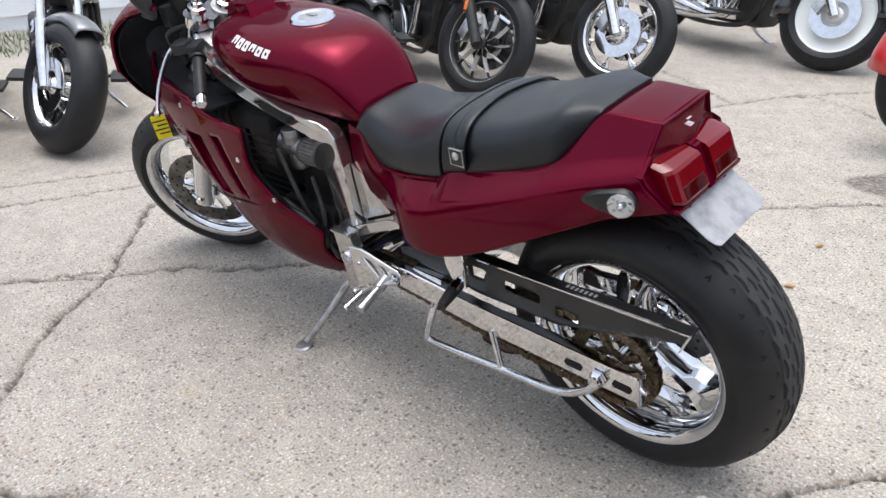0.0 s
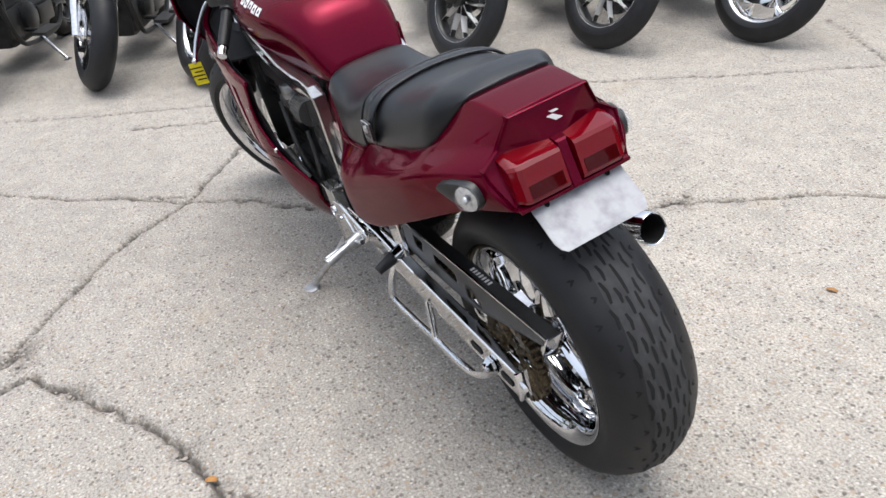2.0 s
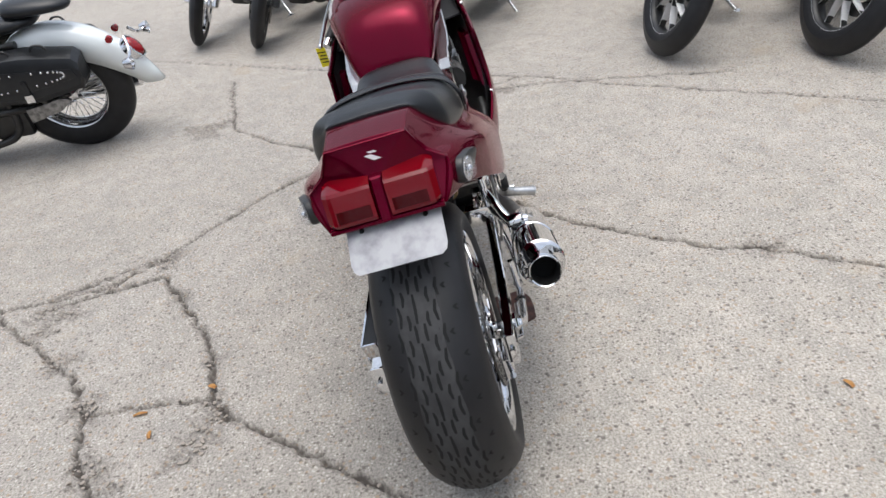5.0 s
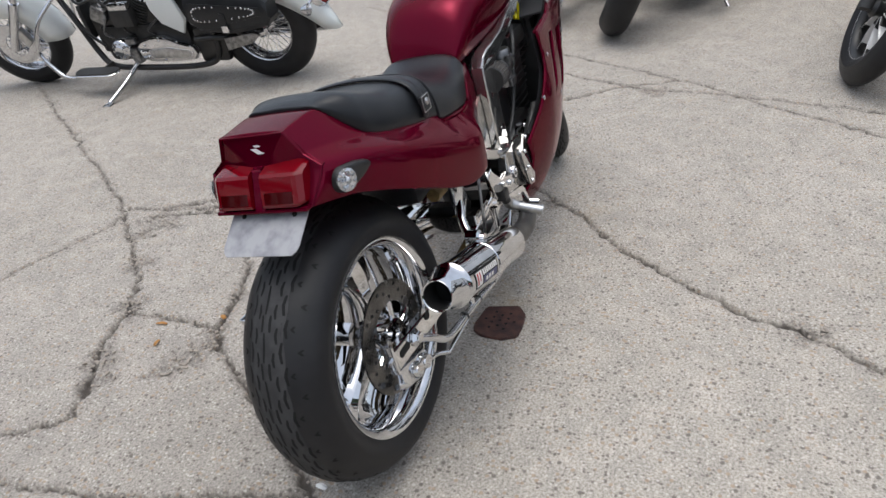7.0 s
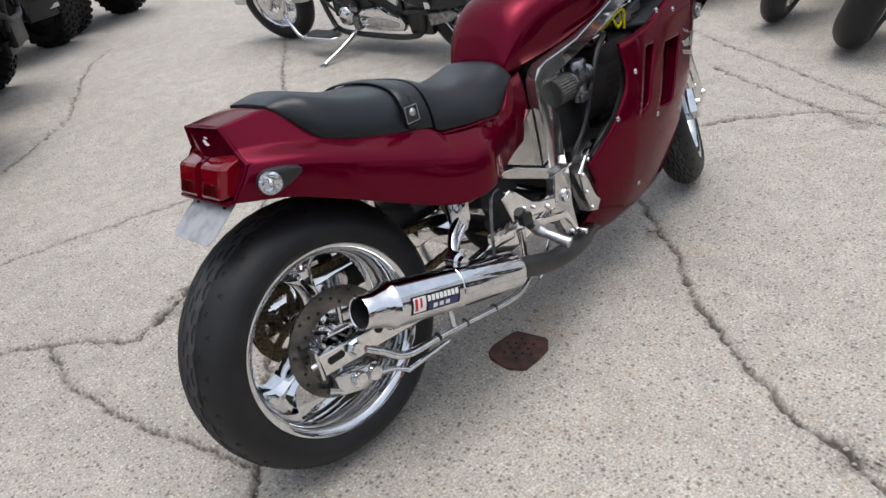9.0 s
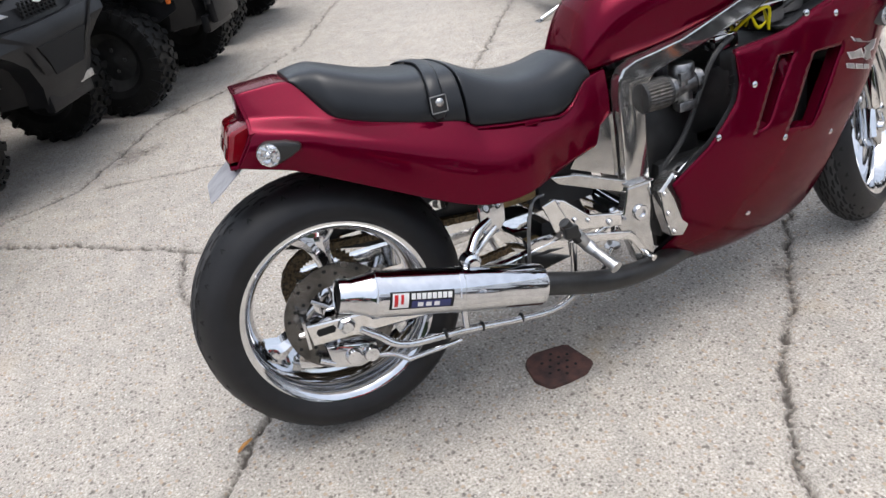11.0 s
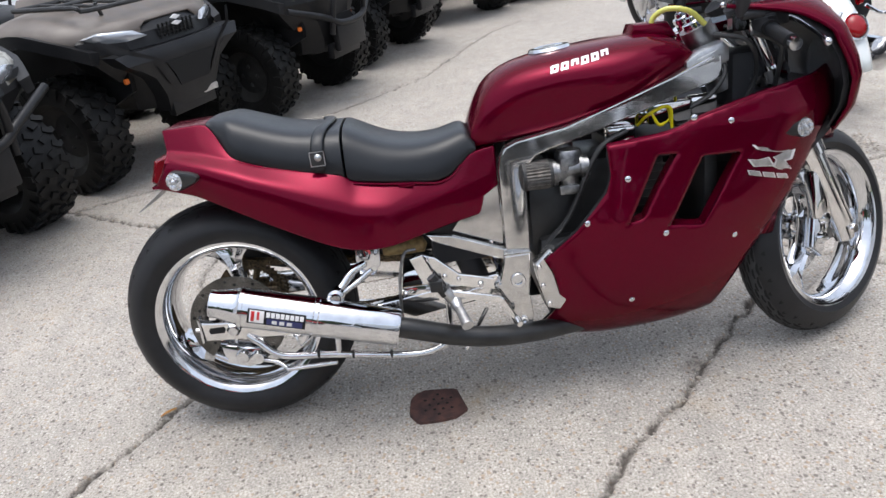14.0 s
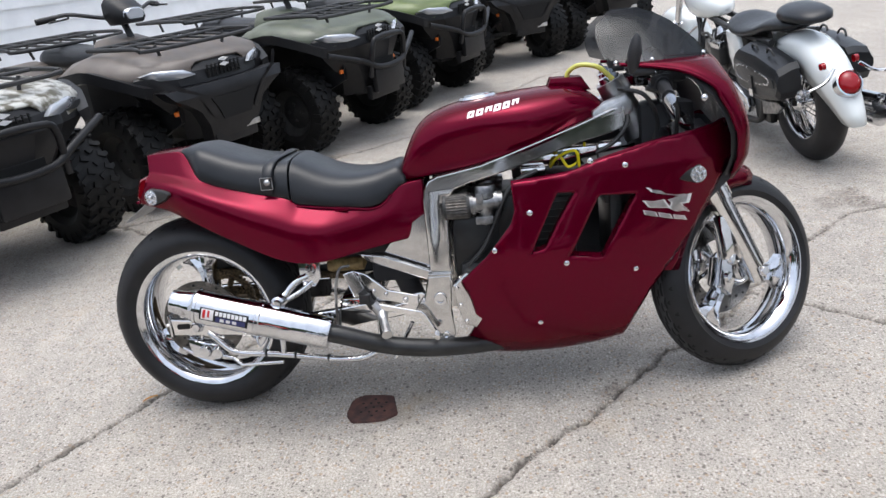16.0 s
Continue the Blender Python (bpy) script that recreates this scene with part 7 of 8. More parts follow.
    if bags:
        lean_back = pose(-0.415, 0, 0.500, 0, -58)
        b = turned(lathe(bm_new(), [(0.0001, 0.026), (0.022, 0.024), (0.040, 0.017), (0.050, 0.004), (0.052, -0.03)], (0, 0, 0), "z", 24), lean_back @ Matrix.Diagonal((1.15, 1.0, 1.0, 1)))
        lamp_t = part("tail_lamp", b, LENS_BRIGHT, root, "domed bright red tail lamp", sharp=60)
        part("lamp_rim", turned(lathe(bm_new(), [(0.053, 0.006), (0.060, 0.004), (0.062, -0.04)], (0, 0, 0), "z", 24), lean_back @ Matrix.Diagonal((1.15, 1.0, 1.0, 1))), CHROME, lamp_t)
        for s in (1, -1):
            part("reflector", lathe(bm_new(), [(0.0001, s * 0.092), (0.017, s * 0.090), (0.019, s * 0.070)], (-0.33, 0, 0.585), "y", 16), LENS_BRIGHT, root)
    else:
        b = bulk([(-0.36, 0.02, 0.52, 0.56), (-0.345, 0.06, 0.48, 0.60), (-0.30, 0.07, 0.47, 0.62), (-0.25, 0.06, 0.50, 0.61)])
        part("tail_lamp", b, LENS_BRIGHT, root)
    if bags:
        for s in (1, -1):
            rings = []
            for x, z0, z1 in ((-0.19, 0.46, 0.57), (-0.165, 0.42, 0.60), (0.06, 0.385, 0.64), (0.28, 0.405, 0.65), (0.335, 0.45, 0.62)):
                rings.append([Vector((x, s * y, z)) for y, z in ((0.12, z0), (0.225, z0), (0.245, z0 + 0.03), (0.245, z1 - 0.055), (0.228, z1 - 0.02), (0.16, z1), (0.12, z1))])
            bag = part("saddlebag", loft(bm_new(), rings), VINYL, root, "black studded leather saddlebag", sharp=30)
            b = bm_new()
            for k in range(30):
                a = 2 * math.pi * k / 30
                reach = math.copysign(abs(math.cos(a)) ** 0.6, math.cos(a))
                ball(b, (0.09 + 0.20 * reach, s * 0.250, 0.515 + (0.036 + 0.014 * reach) * math.copysign(abs(math.sin(a)) ** 0.6, math.sin(a))), 0.006, (1, 0.6, 1), 6)
            part("stud", b, CHROME, bag)
            b = prism(bm_new(), [(-0.165, 0.49), (0.08, 0.455), (0.325, 0.475), (0.30, 0.585), (-0.15, 0.535)], s * 0.241, s * 0.249, 0.002)
            part("flap", b, VINYL, bag)
            b = box(bm_new(), (0.10, s * 0.252, 0.455), (0.03, 0.006, 0.12), 0.002)
            part("strap", b, VINYL, bag)
            b = box(bm_new(), (0.10, s * 0.258, 0.425), (0.042, 0.006, 0.042), 0.003)
            part("buckle", b, CHROME, bag)
            for x in (-0.02, 0.16):
                part("carry_loop", tube(bm_new(), [(x - 0.04, s * 0.185, 0.628), (x - 0.02, s * 0.19, 0.655), (x + 0.02, s * 0.19, 0.658), (x + 0.04, s * 0.185, 0.635)], 0.006, 8), SATIN, bag)
        for s in (1, -1):
            b = bm_new()
            tube(b, [(-0.40, s * 0.06, 0.58), (-0.42, s * 0.12, 0.53), (-0.43, s * 0.215, 0.51)], 0.009, 8)
            lathe(b, [(0.0001, 0.035), (0.02, 0.030), (0.032, 0.0), (0.034, -0.012)], (-0.435, s * 0.235, 0.505), "x", 16)
            part("signal_bar", b, CHROME, root)
        for s in (1, -1):
            part("turn_signal", lathe(bm_new(), [(0.0001, -0.028), (0.022, -0.022), (0.033, -0.010)], (-0.435, s * 0.235, 0.505), "x", 16), LENS_CLEAR, root)
        for s in (1, -1):
            b = prism(bm_new(), [(0.47, 0.365), (0.43, 0.45), (0.46, 0.56), (0.50, 0.66), (0.66, 0.67), (0.645, 0.52), (0.60, 0.435)], s * 0.120, s * 0.150, 0.010)
            part("side_cover", b, paint, root)
            b = tube(bm_new(), [(1.40, s * 0.06, 0.60), (1.49, s * 0.17, 0.49), (1.555, s * 0.21, 0.32), (1.47, s * 0.23, 0.19), (1.38, s * 0.24, 0.145), (1.25, s * 0.22, 0.150), (1.12, s * 0.13, 0.165)], 0.013, 10)
            part("engine_guard", b, CHROME, root)
            b = prism(bm_new(), [(0.20, 0.25), (0.02, 0.29), (-0.05, 0.34), (0.0, 0.36), (0.20, 0.33)], s * 0.14, s * 0.165, 0.008)
            part("swingarm_cover", b, CASTING, root)
        b = bulk([(-0.20, 0.03, 0.76, 0.79), (-0.16, 0.11, 0.76, 0.83), (0.10, 0.12, 0.76, 0.85), (0.14, 0.05, 0.77, 0.83)])
        soften(part("pillion_pad", b, VINYL, root, sharp=180), 1)
    return root


PEARL = mottle(material("pearl_white_paint", (0.72, 0.75, 0.74), 0.18, 0.0, 1.0), (0.69, 0.73, 0.72), (0.75, 0.77, 0.76), 5)
GUNMETAL = mottle(material("gunmetal_paint", (0.2, 0.2, 0.21), 0.3, 0.6, 1.0), (0.18, 0.18, 0.19), (0.23, 0.23, 0.24), 200)
RAVEN = mottle(material("black_gloss_paint", (0.01, 0.01, 0.011), 0.15, 0.0, 1.0), (0.008, 0.008, 0.009), (0.014, 0.014, 0.015), 7)

cruiser((0.91, -3.54), 156, RAVEN, "dark cruiser with solid white disc wheels", "disc", WHITE, fork_mat=POLISHED, r_f=0.32, rim_f=0.225, w_f=0.14, fender_f="deep")
cruiser((1.72, -2.50), 157, RAVEN, "black cruiser with silver seven-spoke wheels", "seven", POLISHED, fork_mat=POLISHED, r_f=0.325, rim_f=0.235)
cruiser((2.24, -1.89), 157, RAVEN, "black cruiser with machined ten-spoke wheels", "ten", BLACK, reflector=True)
cruiser((2.62, -1.20), 157, RAVEN, "black cruiser with dark cast wheels", "ten", BLACK, reflector=True)
cruiser((3.46, 0.05), 156, GUNMETAL, "gunmetal cruiser with polished wheels", "disc", POLISHED, fork_mat=CHROME, r_f=0.345, rim_f=0.225, w_f=0.175, steer=32, lean=9)
cruiser((3.82, 0.61), 157, RAVEN, "black cruiser with polished disc wheels", "disc", POLISHED, fork_mat=POLISHED, r_f=0.32, rim_f=0.21, w_f=0.14)
cruiser((4.22, 1.33), 157, RAVEN, "slim black motorcycle with a narrow front tyre", "ten", BLACK, w_f=0.10)
cruiser((4.62, 1.89), 157, RAVEN, "black motorcycle with chrome forks", "seven", POLISHED, fork_mat=POLISHED, w_f=0.10)
cruiser((2.452, 3.870), 96, PEARL, "pearl white cruiser with studded black saddlebags", "wire", CHROME, wb=1.856, r_f=0.33, r_r=0.33, rim_f=0.215, steer=10, fork_mat=CHROME, fender_f="deep", bags=True, w_f=0.135, lean=9)


cruiser((0.045, -2.50), 46, RED, "red motorcycle at the edge of the yard", "seven", POLISHED, steer=0, fender_f="deep")

# ---- four-wheelers parked in a row ----
def knobby(parent, name, c, r, w, m=None):
    b = lathe(bm_new(), [(0.165, -w * 0.36), (0.18, -w * 0.30), (0.12, -w * 0.10), (0.05, -w * 0.16), (0.0001, -w * 0.2)], c, "y", 28)
    lathe(b, [(0.165, w * 0.36), (0.18, w * 0.30), (0.12, w * 0.10), (0.05, w * 0.16), (0.0001, w * 0.2)], c, "y", 28)
    for k in range(4):
        a = 2 * math.pi * k / 4
        for s in (1, -1):
            ball(b, c + Vector((0.06 * math.cos(a), s * w * 0.16, 0.06 * math.sin(a))), 0.012, (1, 1, 1), 6)
    hub = part(name, turned(b, m or Matrix.Identity(4)), SATIN, parent)
    h = w / 2
    prof = [(0.165, -h * 0.72), (0.20, -h * 0.95), (r * 0.82, -h), (r * 0.93, -h * 0.9), (r * 0.965, -h * 0.5), (r * 0.97, 0), (r * 0.965, h * 0.5), (r * 0.93, h * 0.9), (r * 0.82, h), (0.20, h * 0.95), (0.165, h * 0.72)]
    part("knobby_tyre", turned(lathe(bm_new(), prof, c, "y", 40), m or Matrix.Identity(4)), KNOBBY, hub, sharp=30)
    b = bm_new()
    for k in range(26):
        for row, (y, wd, sk) in enumerate(((-0.72, 0.30, 0.5), (-0.25, 0.26, -0.4), (0.25, 0.26, 0.4), (0.72, 0.30, -0.5))):
            a = 2 * math.pi * (k + 0.5 * (row % 2)) / 26
            mm = Matrix.Translation(c) @ Matrix.Rotation(-a, 4, "Y") @ Matrix.Translation((r * (0.972 if abs(y) < 0.5 else 0.945), y * h, 0)) @ Matrix.Rotation(sk, 4, "X") @ Matrix.Diagonal((0.024, wd * h * 1.4, 0.030, 1))
            bmesh.ops.create_cube(b, size=1, matrix=mm)
    for k in range(26):
        for s in (1, -1):
            a = 2 * math.pi * (k + 0.25 + 0.25 * s) / 26
            mm = Matrix.Translation(c) @ Matrix.Rotation(-a, 4, "Y") @ Matrix.Translation((r * 0.87, s * h * 0.99, 0)) @ Matrix.Diagonal((0.055, 0.012, 0.024, 1))
            bmesh.ops.create_cube(b, size=1, matrix=mm)
    part("tread_lug", turned(b, m or Matrix.Identity(4)), KNOBBY, hub, sharp=30)
    return hub


def quad_bike(spot, heading, paint, label, guard=False, r=0.315):
    root = thing("four_wheeler", pose(spot[0], spot[1], 0, 0, 0, heading), label, "atv", "four-wheelers parked in a row")
    wb = 1.28
    for s in (1, -1):
        knobby(root, "front_wheel", Vector((0, s * 0.46, r - 0.006)), r, 0.22)
        knobby(root, "rear_wheel", Vector((-wb, s * 0.46, r - 0.006)), r, 0.26)
        b = bm_new()
        for x in (0.10, -0.10):
            rod(b, (x * 0.5, s * 0.14, 0.30), (x * 0.2, s * 0.40, 0.27), 0.014, 10)
        rod(b, (0, s * 0.36, 0.30), (-0.04, s * 0.24, 0.74), 0.028, 12)
        tube(b, [(0.05, s * 0.36, 0.32), (0.10, s * 0.30, 0.42), (0.08, s * 0.22, 0.50)], 0.006, 6)
        part("suspension_arm", b, SATIN, root)
        b = prism(bm_new(), [(0.36, 0.80), (0.34, 0.50), (0.12, 0.40), (-0.30, 0.38), (-0.52, 0.42), (-0.50, 0.84)], s * 0.27, s * 0.30)
        part("wheel_well", b, ATV_BLACK, root)
        # lower black lip of the fender, then the rear fender
        rings = []
        for i in range(13):
            t = i / 12
            x = 0.34 - 0.92 * t
            z = interp(x, [(-0.58, 0.58), (-0.46, 0.70), (-0.30, 0.82), (0.0, 0.86), (0.22, 0.80), (0.34, 0.74)])
            w = interp(x, [(-0.58, 0.52), (-0.3, 0.60), (0.0, 0.605), (0.2, 0.56), (0.34, 0.48)])
            rings.append([Vector((x, s * (w + 0.012), z + 0.012)), Vector((x, s * (w + 0.014), z - 0.05)), Vector((x, s * (w - 0.03), z - 0.06)), Vector((x, s * (w - 0.05), z))])
        part("fender_lip", loft(bm_new(), rings), ATV_BLACK, root, sharp=50)
        rings = []
        for i in range(13):
            t = i / 12
            a = radians(25 + 125 * t)
            x, z = -wb + 0.43 * math.cos(a) * 1.05, 0.38 + 0.44 * math.sin(a)
            rings.append([Vector((x, s * 0.16, z + 0.04)), Vector((x, s * 0.36, z + 0.035)), Vector((x, s * 0.52, z + 0.01)), Vector((x, s * 0.59, z - 0.04))])
        thicken(part("rear_fender", loft(bm_new(), rings, closed=False), paint, root, sharp=60), 0.008, 0)
        rings = []
        for x, k in ((0.40, 1.0), (0.43, 0.95), (0.438, 0.4)):
            rings.append([Vector((x - 0.62 * (0.34 + (py - 0.34) * k - 0.26), s * (0.34 + (py - 0.34) * k), 0.798 + (pz - 0.825) * k)) for py, pz in ((0.20, 0.800), (0.30, 0.786), (0.42, 0.800), (0.47, 0.835), (0.40, 0.852), (0.26, 0.838))])
        part("headlight", loft(bm_new(), rings), HEADLAMP, root, sharp=60)
        part("marker_lamp", box(bm_new(), (0.33, s * 0.30, 0.56), (0.02, 0.05, 0.03), 0.008), ORANGE, root)
    # wide top panel: hood and both front fenders
    rows = []
    for x in (-0.55, -0.46, -0.36, -0.2, -0.05, 0.1, 0.2, 0.3, 0.37, 0.42):
        zc = interp(x, [(-0.55, 0.90), (-0.3, 0.935), (0.0, 0.925), (0.2, 0.90), (0.35, 0.865), (0.42, 0.845)])
        zs = interp(x, [(-0.55, 0.70), (-0.42, 0.82), (-0.25, 0.895), (0.0, 0.91), (0.2, 0.875), (0.35, 0.845), (0.42, 0.84)])
        w = interp(x, [(-0.55, 0.55), (-0.3, 0.60), (0.0, 0.605), (0.2, 0.56), (0.35, 0.42), (0.42, 0.22)])
        row = [Vector((x, w * k, zc + (zs - zc) * abs(k) ** 2.2 )) for k in (-1, -0.92, -0.75, -0.5, -0.25, 0, 0.25, 0.5, 0.75, 0.92, 1)]
        for k, drop in ((0, 0.10), (-1, 0.10), (1, 0.03), (-2, 0.03)):
            row[k].z -= drop
        rows.append(row)
    thicken(part("hood", loft(bm_new(), rows, closed=False), paint, root, sharp=50), 0.012, -1)
    b = bulk([(-0.62, 0.14, 0.66, 0.98), (-0.42, 0.17, 0.68, 1.0), (-0.28, 0.16, 0.70, 0.97), (-0.2, 0.12, 0.8, 0.94)])
    part("dash_cover", b, paint, root, sharp=50)
    rows = []
    for z, x, w in ((0.845, 0.405, 0.40), (0.79, 0.445, 0.50), (0.72, 0.465, 0.48), (0.64, 0.455, 0.40), (0.55, 0.45, 0.30), (0.45, 0.44, 0.24), (0.37, 0.40, 0.20)):
        rows.append([Vector((px, py, z)) for px, py in ((0.05, -w * 0.85), (x - 0.17, -w), (x - 0.05, -w * 0.62), (x, -w * 0.25), (x, w * 0.25), (x - 0.05, w * 0.62), (x - 0.17, w), (0.05, w * 0.85))])
    part("front_cowl", loft(bm_new(), rows), ATV_BLACK, root, sharp=18)
    b = bm_new()
    for i in range(9):
        box(b, (0.462, -0.12 + 0.03 * i, 0.775), (0.012, 0.005, 0.075), 0.0)
    for i in range(5):
        box(b, (0.462, 0, 0.742 + 0.016 * i), (0.010, 0.26, 0.004), 0.0)
    prism(b, [(0.452, 0.60), (0.46, 0.60), (0.455, 0.45), (0.445, 0.45)], -0.13, 0.13)
    part("grille", b, GROOVE, root)
    b = bm_new()
    for dz in (-0.012, 0.012):
        prism(b, [(0.0, dz - 0.010), (0.03, dz), (0.0, dz + 0.010), (-0.03, dz)], -0.003, 0.003)
    part("emblem", turned(b, pose(0.474, 0, 0.812, 0, 0, 90) @ Matrix.Scale(1.25, 4)), SILVERTEXT, root)
    b = bm_new()
    if not guard:
        loft(b, [[Vector((x, -y, z)), Vector((x + 0.02, -y * 0.5, z)), Vector((x + 0.02, y * 0.5, z)), Vector((x, y, z)), Vector((x - 0.10, y, z)), Vector((x - 0.10, -y, z))] for x, y, z in ((0.47, 0.46, 0.715), (0.50, 0.42, 0.66), (0.495, 0.34, 0.62), (0.485, 0.25, 0.56), (0.475, 0.20, 0.46), (0.44, 0.17, 0.36))])
        m_ = bm_new()
        loft(m_, [[Vector((x, -y, z)), Vector((x, y, z)), Vector((x - 0.03, y, z)), Vector((x - 0.03, -y, z))] for x, y, z in ((0.524, 0.19, 0.63), (0.514, 0.14, 0.56), (0.503, 0.11, 0.49))])
        part("mouth", m_, GROOVE, root)
        for s in (1, -1):
            m_ = bm_new()
            loft(m_, [[Vector((x, s * y, z)), Vector((x + 0.012, s * (y - 0.03), z)), Vector((x + 0.012, s * (y - 0.03), z - 0.025)), Vector((x, s * y, z - 0.03))] for x, y, z in ((0.40, 0.50, 0.80), (0.47, 0.40, 0.735), (0.515, 0.25, 0.655), (0.50, 0.17, 0.53))])
            part("bumper_rib", m_, ATV_BLACK, root)
    if guard:
        tube(b, [(0.40, -0.50, 0.70), (0.50, -0.26, 0.62), (0.53, -0.12, 0.56), (0.53, 0.12, 0.56), (0.50, 0.26, 0.62), (0.40, 0.50, 0.70)], 0.020, 10)
        tube(b, [(0.50, -0.20, 0.50), (0.54, -0.18, 0.72), (0.54, -0.10, 0.76), (0.54, 0.10, 0.76), (0.54, 0.18, 0.72), (0.50, 0.20, 0.50)], 0.018, 10)
        box(b, (0.50, 0, 0.47), (0.05, 0.34, 0.18), 0.02)
    box(b, (0.44, 0, 0.38), (0.05, 0.34, 0.10), 0.015)
    part("front_bumper", b, ATV_BLACK, root)
    part("bumper_plate", box(bm_new(), (0.470, 0.13, 0.41), (0.008, 0.12, 0.035), 0.003), BRUSHED, root)
    # racks
    for x0, x1, z in ((-0.20, 0.30, 0.955), (-wb - 0.36, -wb + 0.22, 0.975)):
        b = bm_new()
        tube(b, [(x0, -0.42, z), (x1 - 0.05, -0.42, z), (x1, -0.36, z - 0.02), (x1, 0.36, z - 0.02), (x1 - 0.05, 0.42, z), (x0, 0.42, z)], 0.013, 8, 3)
        rack = part("cargo_rack", b, SATIN, root)
        b = bm_new()
        for y in (-0.26, -0.13, 0.0, 0.13, 0.26):
            rod(b, (x0, y, z), (x1, y, z - 0.02), 0.009, 8)
        for x in (x0, (x0 + x1) / 2):
            rod(b, (x, -0.42, z), (x, 0.42, z), 0.011, 8)
        for x in (x0 + 0.06, x1 - 0.08):
            for y in (-0.26, 0.26):
                rod(b, (x, y, z), (x, y * 0.9, z - 0.09), 0.010, 8)
        part("rack_bar", b, SATIN, rack)
    b = bulk([(-1.30, 0.12, 0.80, 0.92), (-1.22, 0.17, 0.78, 0.96), (-0.95, 0.17, 0.78, 0.94), (-0.70, 0.14, 0.78, 0.92), (-0.58, 0.08, 0.80, 0.93)])
    soften(part("seat", b, VINYL, root, sharp=180), 1)
    b = box(bm_new(), (-0.62, 0, 0.50), (0.66, 0.30, 0.50), 0.06)
    box(b, (-0.60, 0, 0.30), (0.9, 0.46, 0.05), 0.02)
    part("engine", b, BLACK, root)
    b = tube(bm_new(), [(-0.58, -0.42, 1.14), (-0.48, -0.30, 1.16), (-0.40, -0.10, 1.11), (-0.40, 0.10, 1.11), (-0.48, 0.30, 1.16), (-0.58, 0.42, 1.14)], 0.012, 8)
    rod(b, (-0.40, 0, 1.11), (-0.32, 0, 0.92), 0.022, 10)
    hb = part("handlebar", b, SATIN, root)
    b = bulk([(-0.46, 0.08, 1.08, 1.22), (-0.40, 0.12, 1.06, 1.25), (-0.30, 0.11, 1.06, 1.20), (-0.24, 0.07, 1.07, 1.15)])
    part("handlebar_pod", b, ATV_BLACK, hb)
    part("pod_lamp", bulk([(-0.255, 0.08, 1.08, 1.16), (-0.235, 0.06, 1.09, 1.15)]), HEADLAMP, hb)
    b = bm_new()
    for s in (1, -1):
        rod(b, (-0.53, s * 0.36, 1.15), (-0.60, s * 0.45, 1.14), 0.019, 10)
        tube(b, [(-0.49, s * 0.30, 1.15), (-0.44, s * 0.34, 1.14), (-0.48, s * 0.44, 1.13)], 0.006, 8)
    part("grip", b, TYRE, hb)
    return root


quad_bike((-1.67, 1.28), -28, CAMO, "camouflage four-wheeler with a black front guard", True)
quad_bike((-1.10, 2.55), -28, BROWN, "bronze and black four-wheeler with front rack")
quad_bike((-0.30, 3.52), -28, GREEN, "olive green four-wheeler with black bumper", True)
quad_bike((0.28, 4.78), -28, GREEN_B, "leaf green four-wheeler with black racks", True)
quad_bike((1.05, 6.2), -60, RED, "red four-wheeler at the end of the row")
quad_bike((2.1, 7.0), -60, ATV_BLACK, "black four-wheeler beside the red one")

# ---- buildings and edge of the yard ----
SIDING = mottle(material("white_siding", (0.82, 0.84, 0.86), 0.5), (0.76, 0.78, 0.80), (0.86, 0.88, 0.90), 3)
GRASS = mottle(material("grass", (0.06, 0.11, 0.03), 0.9), (0.04, 0.08, 0.02), (0.09, 0.15, 0.04), 30)


def sided_wall(name, a, b_, height, label):
    """A wall of overlapping boards between two places on the plan."""
    a, b_ = Vector((*a, 0)), Vector((*b_, 0))
    d = b_ - a
    ang = math.degrees(math.atan2(d.y, d.x))
    m = bm_new()
    box(m, (d.length / 2, 0.12, height / 2), (d.length, 0.2, height))
    board = 0.2
    for i in range(int(height / board)):
        z = 0.15 + i * board
        loft(m, [[Vector((x, 0.02, z)), Vector((x, -0.012, z)), Vector((x, 0.004, z + board + 0.01)), Vector((x, 0.02, z + board + 0.01))] for x in (0, d.length)])
    ob = new(name, finish(name, m, SIDING, 20))
    ob.matrix_world = pose(a.x, a.y, 0, 0, 0, ang)
    return tagged(ob, label, "wall", kind="structure")


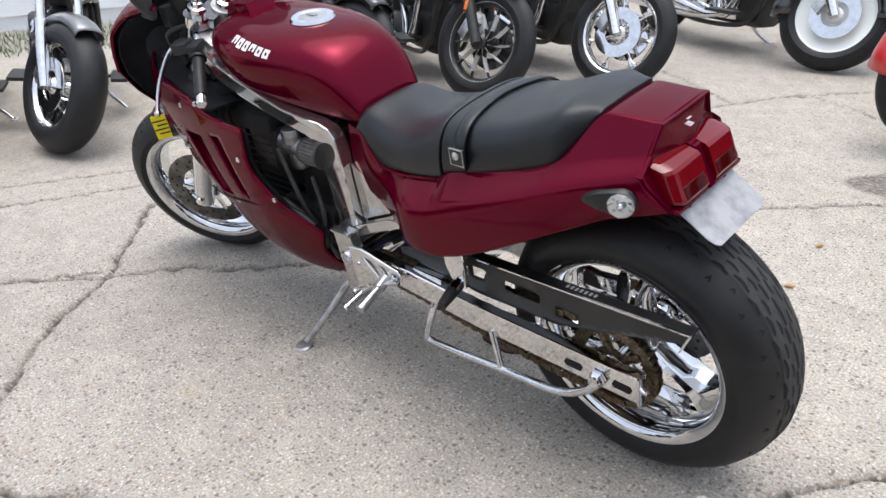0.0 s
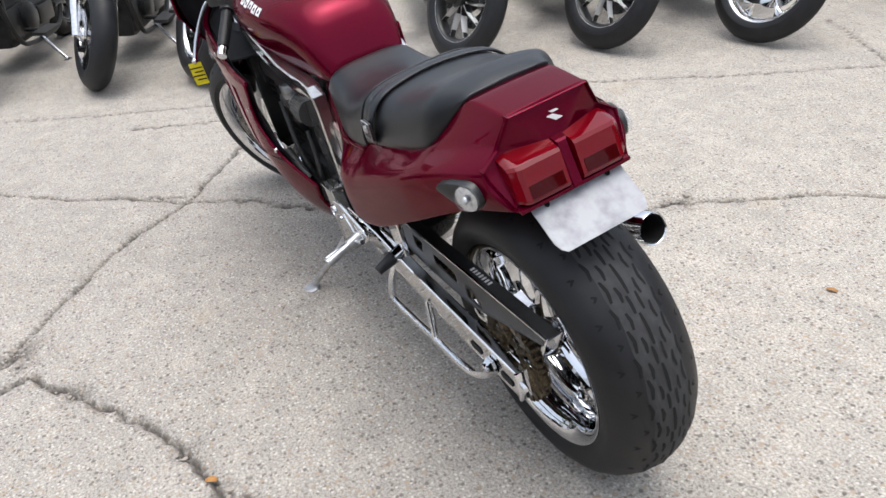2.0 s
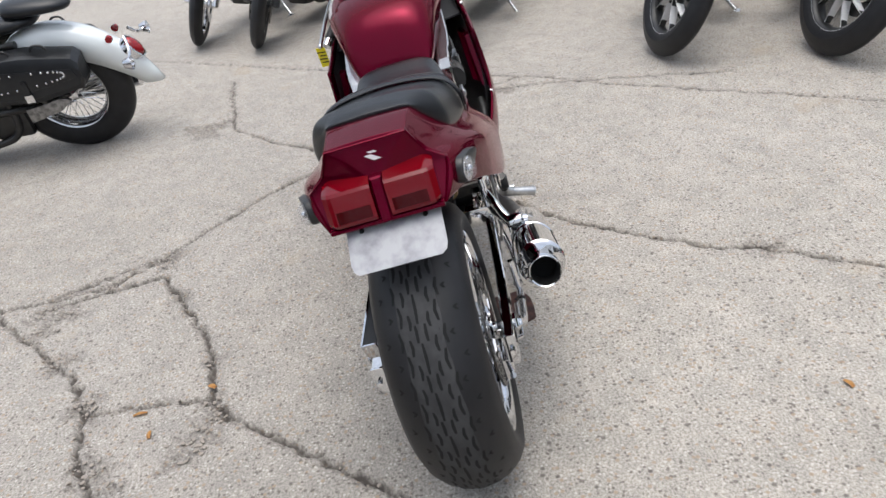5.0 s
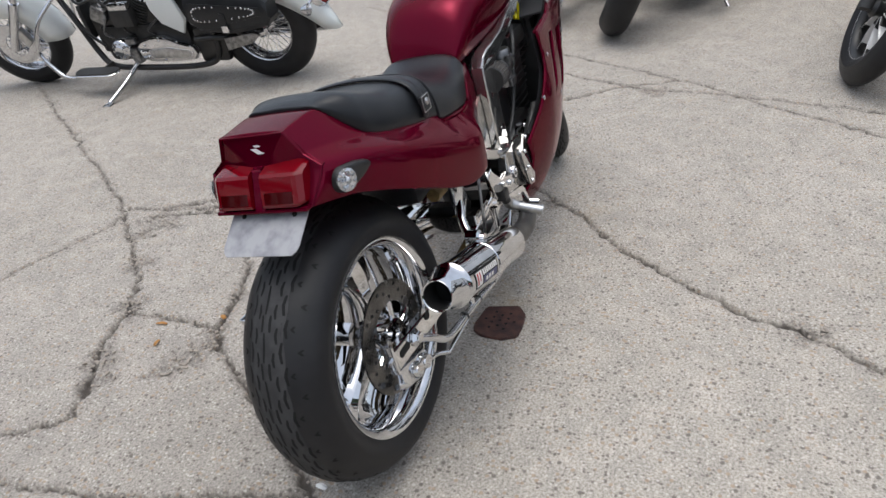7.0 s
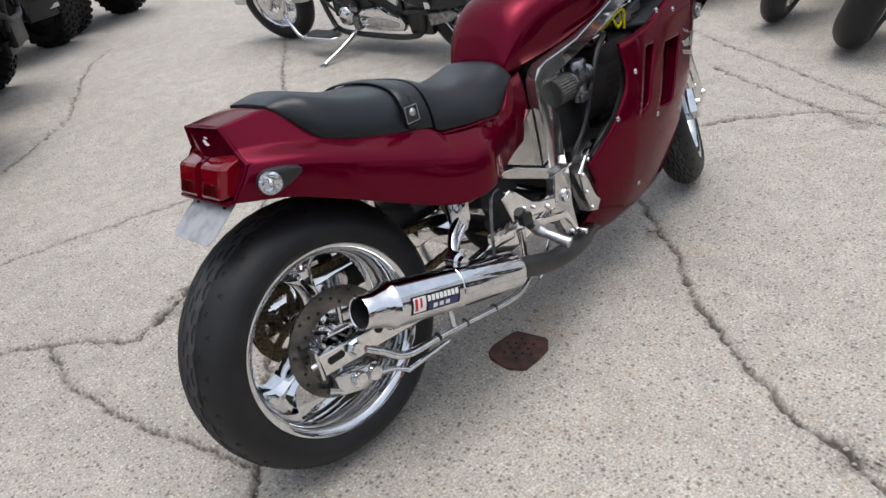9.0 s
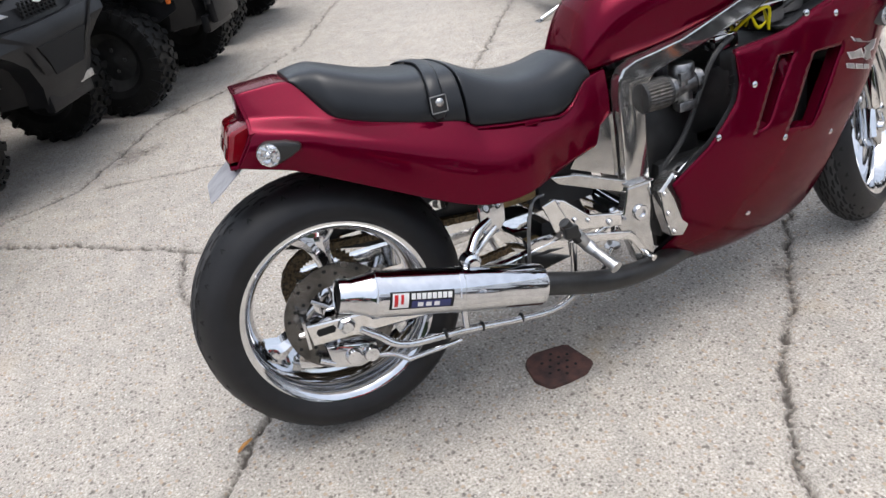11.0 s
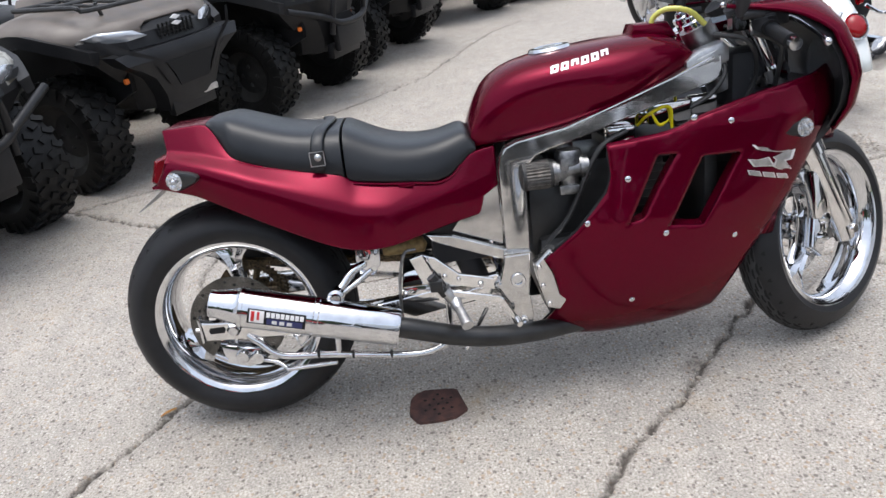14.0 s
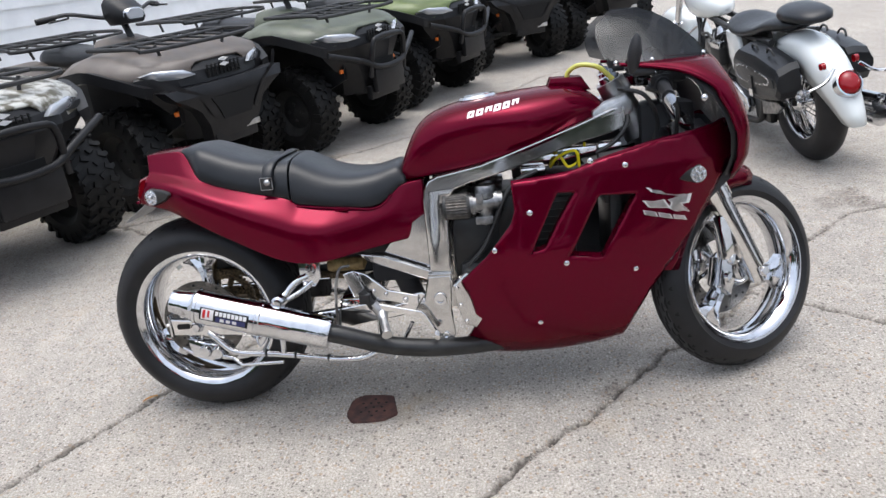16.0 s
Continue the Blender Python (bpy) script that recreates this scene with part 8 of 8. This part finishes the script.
sided_wall("wall_north", (-9.6, -7.0), (2.2, 23.0), 4.0, "white horizontal siding on the building behind the four-wheelers")
sided_wall("wall_east", (15.0, 9.0), (3.0, -9.0), 3.2, "pale siding of the building behind the cruisers")
b = bm_new()
rnd = random.Random(3)
dirv, outv = Vector((0.555, 0.832, 0)), Vector((0.832, -0.555, 0))
base = Vector((5.1, -3.9, 0))
for i in range(5200):
    p = base + dirv * rnd.uniform(-3.5, 5.0) + outv * rnd.uniform(-0.55, 0.75)
    h, w, a = rnd.uniform(0.03, 0.10), 0.005, rnd.uniform(0, math.pi)
    tip = Vector((rnd.gauss(0, 0.03), rnd.gauss(0, 0.03), h))
    s = Vector((math.cos(a) * w, math.sin(a) * w, 0))
    v = [b.verts.new(q) for q in (p - s, p + s, p + tip)]
    b.faces.new(v)
ob = new("grass_strip", finish("grass_strip", b, GRASS))
tagged(ob, "strip of green grass along the far wall", "grass", kind="stuff")
ASPHALT = grain(mottle(material("asphalt", (0.05, 0.05, 0.052), 0.85), (0.04, 0.04, 0.042), (0.065, 0.064, 0.066), 2), 90, 0.5)
b = bm_new()
loft(b, [[Vector((x, y, 0.004)) for y in (-60, -6.0)] for x in (-60, -20, 0, 20, 60)], closed=False)
ob = new("road", finish("road", b, ASPHALT))
tagged(ob, "dark asphalt street beside the yard", "road", kind="structure")
# unseen tree line, added and kept tall so the paint reflects dark low down
UNSEEN_TREES = mottle(material("unseen_foliage", (0.03, 0.045, 0.02), 0.95), (0.012, 0.02, 0.01), (0.06, 0.085, 0.04), 0.5)
b = bm_new()
rnd = random.Random(5)
rows = []
for i in range(121):
    deg = 150 + 240 * i / 120
    a = radians(deg)
    r = 40 + 2 * math.sin(i * 0.7)
    h = 11.0 + 1.5 * math.sin(i * 0.9) + rnd.uniform(-1.2, 1.2)
    rows.append([Vector((r * math.cos(a), r * math.sin(a), 0)), Vector(((r - 0.6) * math.cos(a), (r - 0.6) * math.sin(a), h * 0.6)), Vector(((r + 1) * math.cos(a), (r + 1) * math.sin(a), h))])
loft(b, rows, closed=False)
ob = new("backdrop", finish("backdrop", b, UNSEEN_TREES))
tagged(ob, "unseen dark tree line added round the yard to darken low reflections", "backdrop", kind="structure")
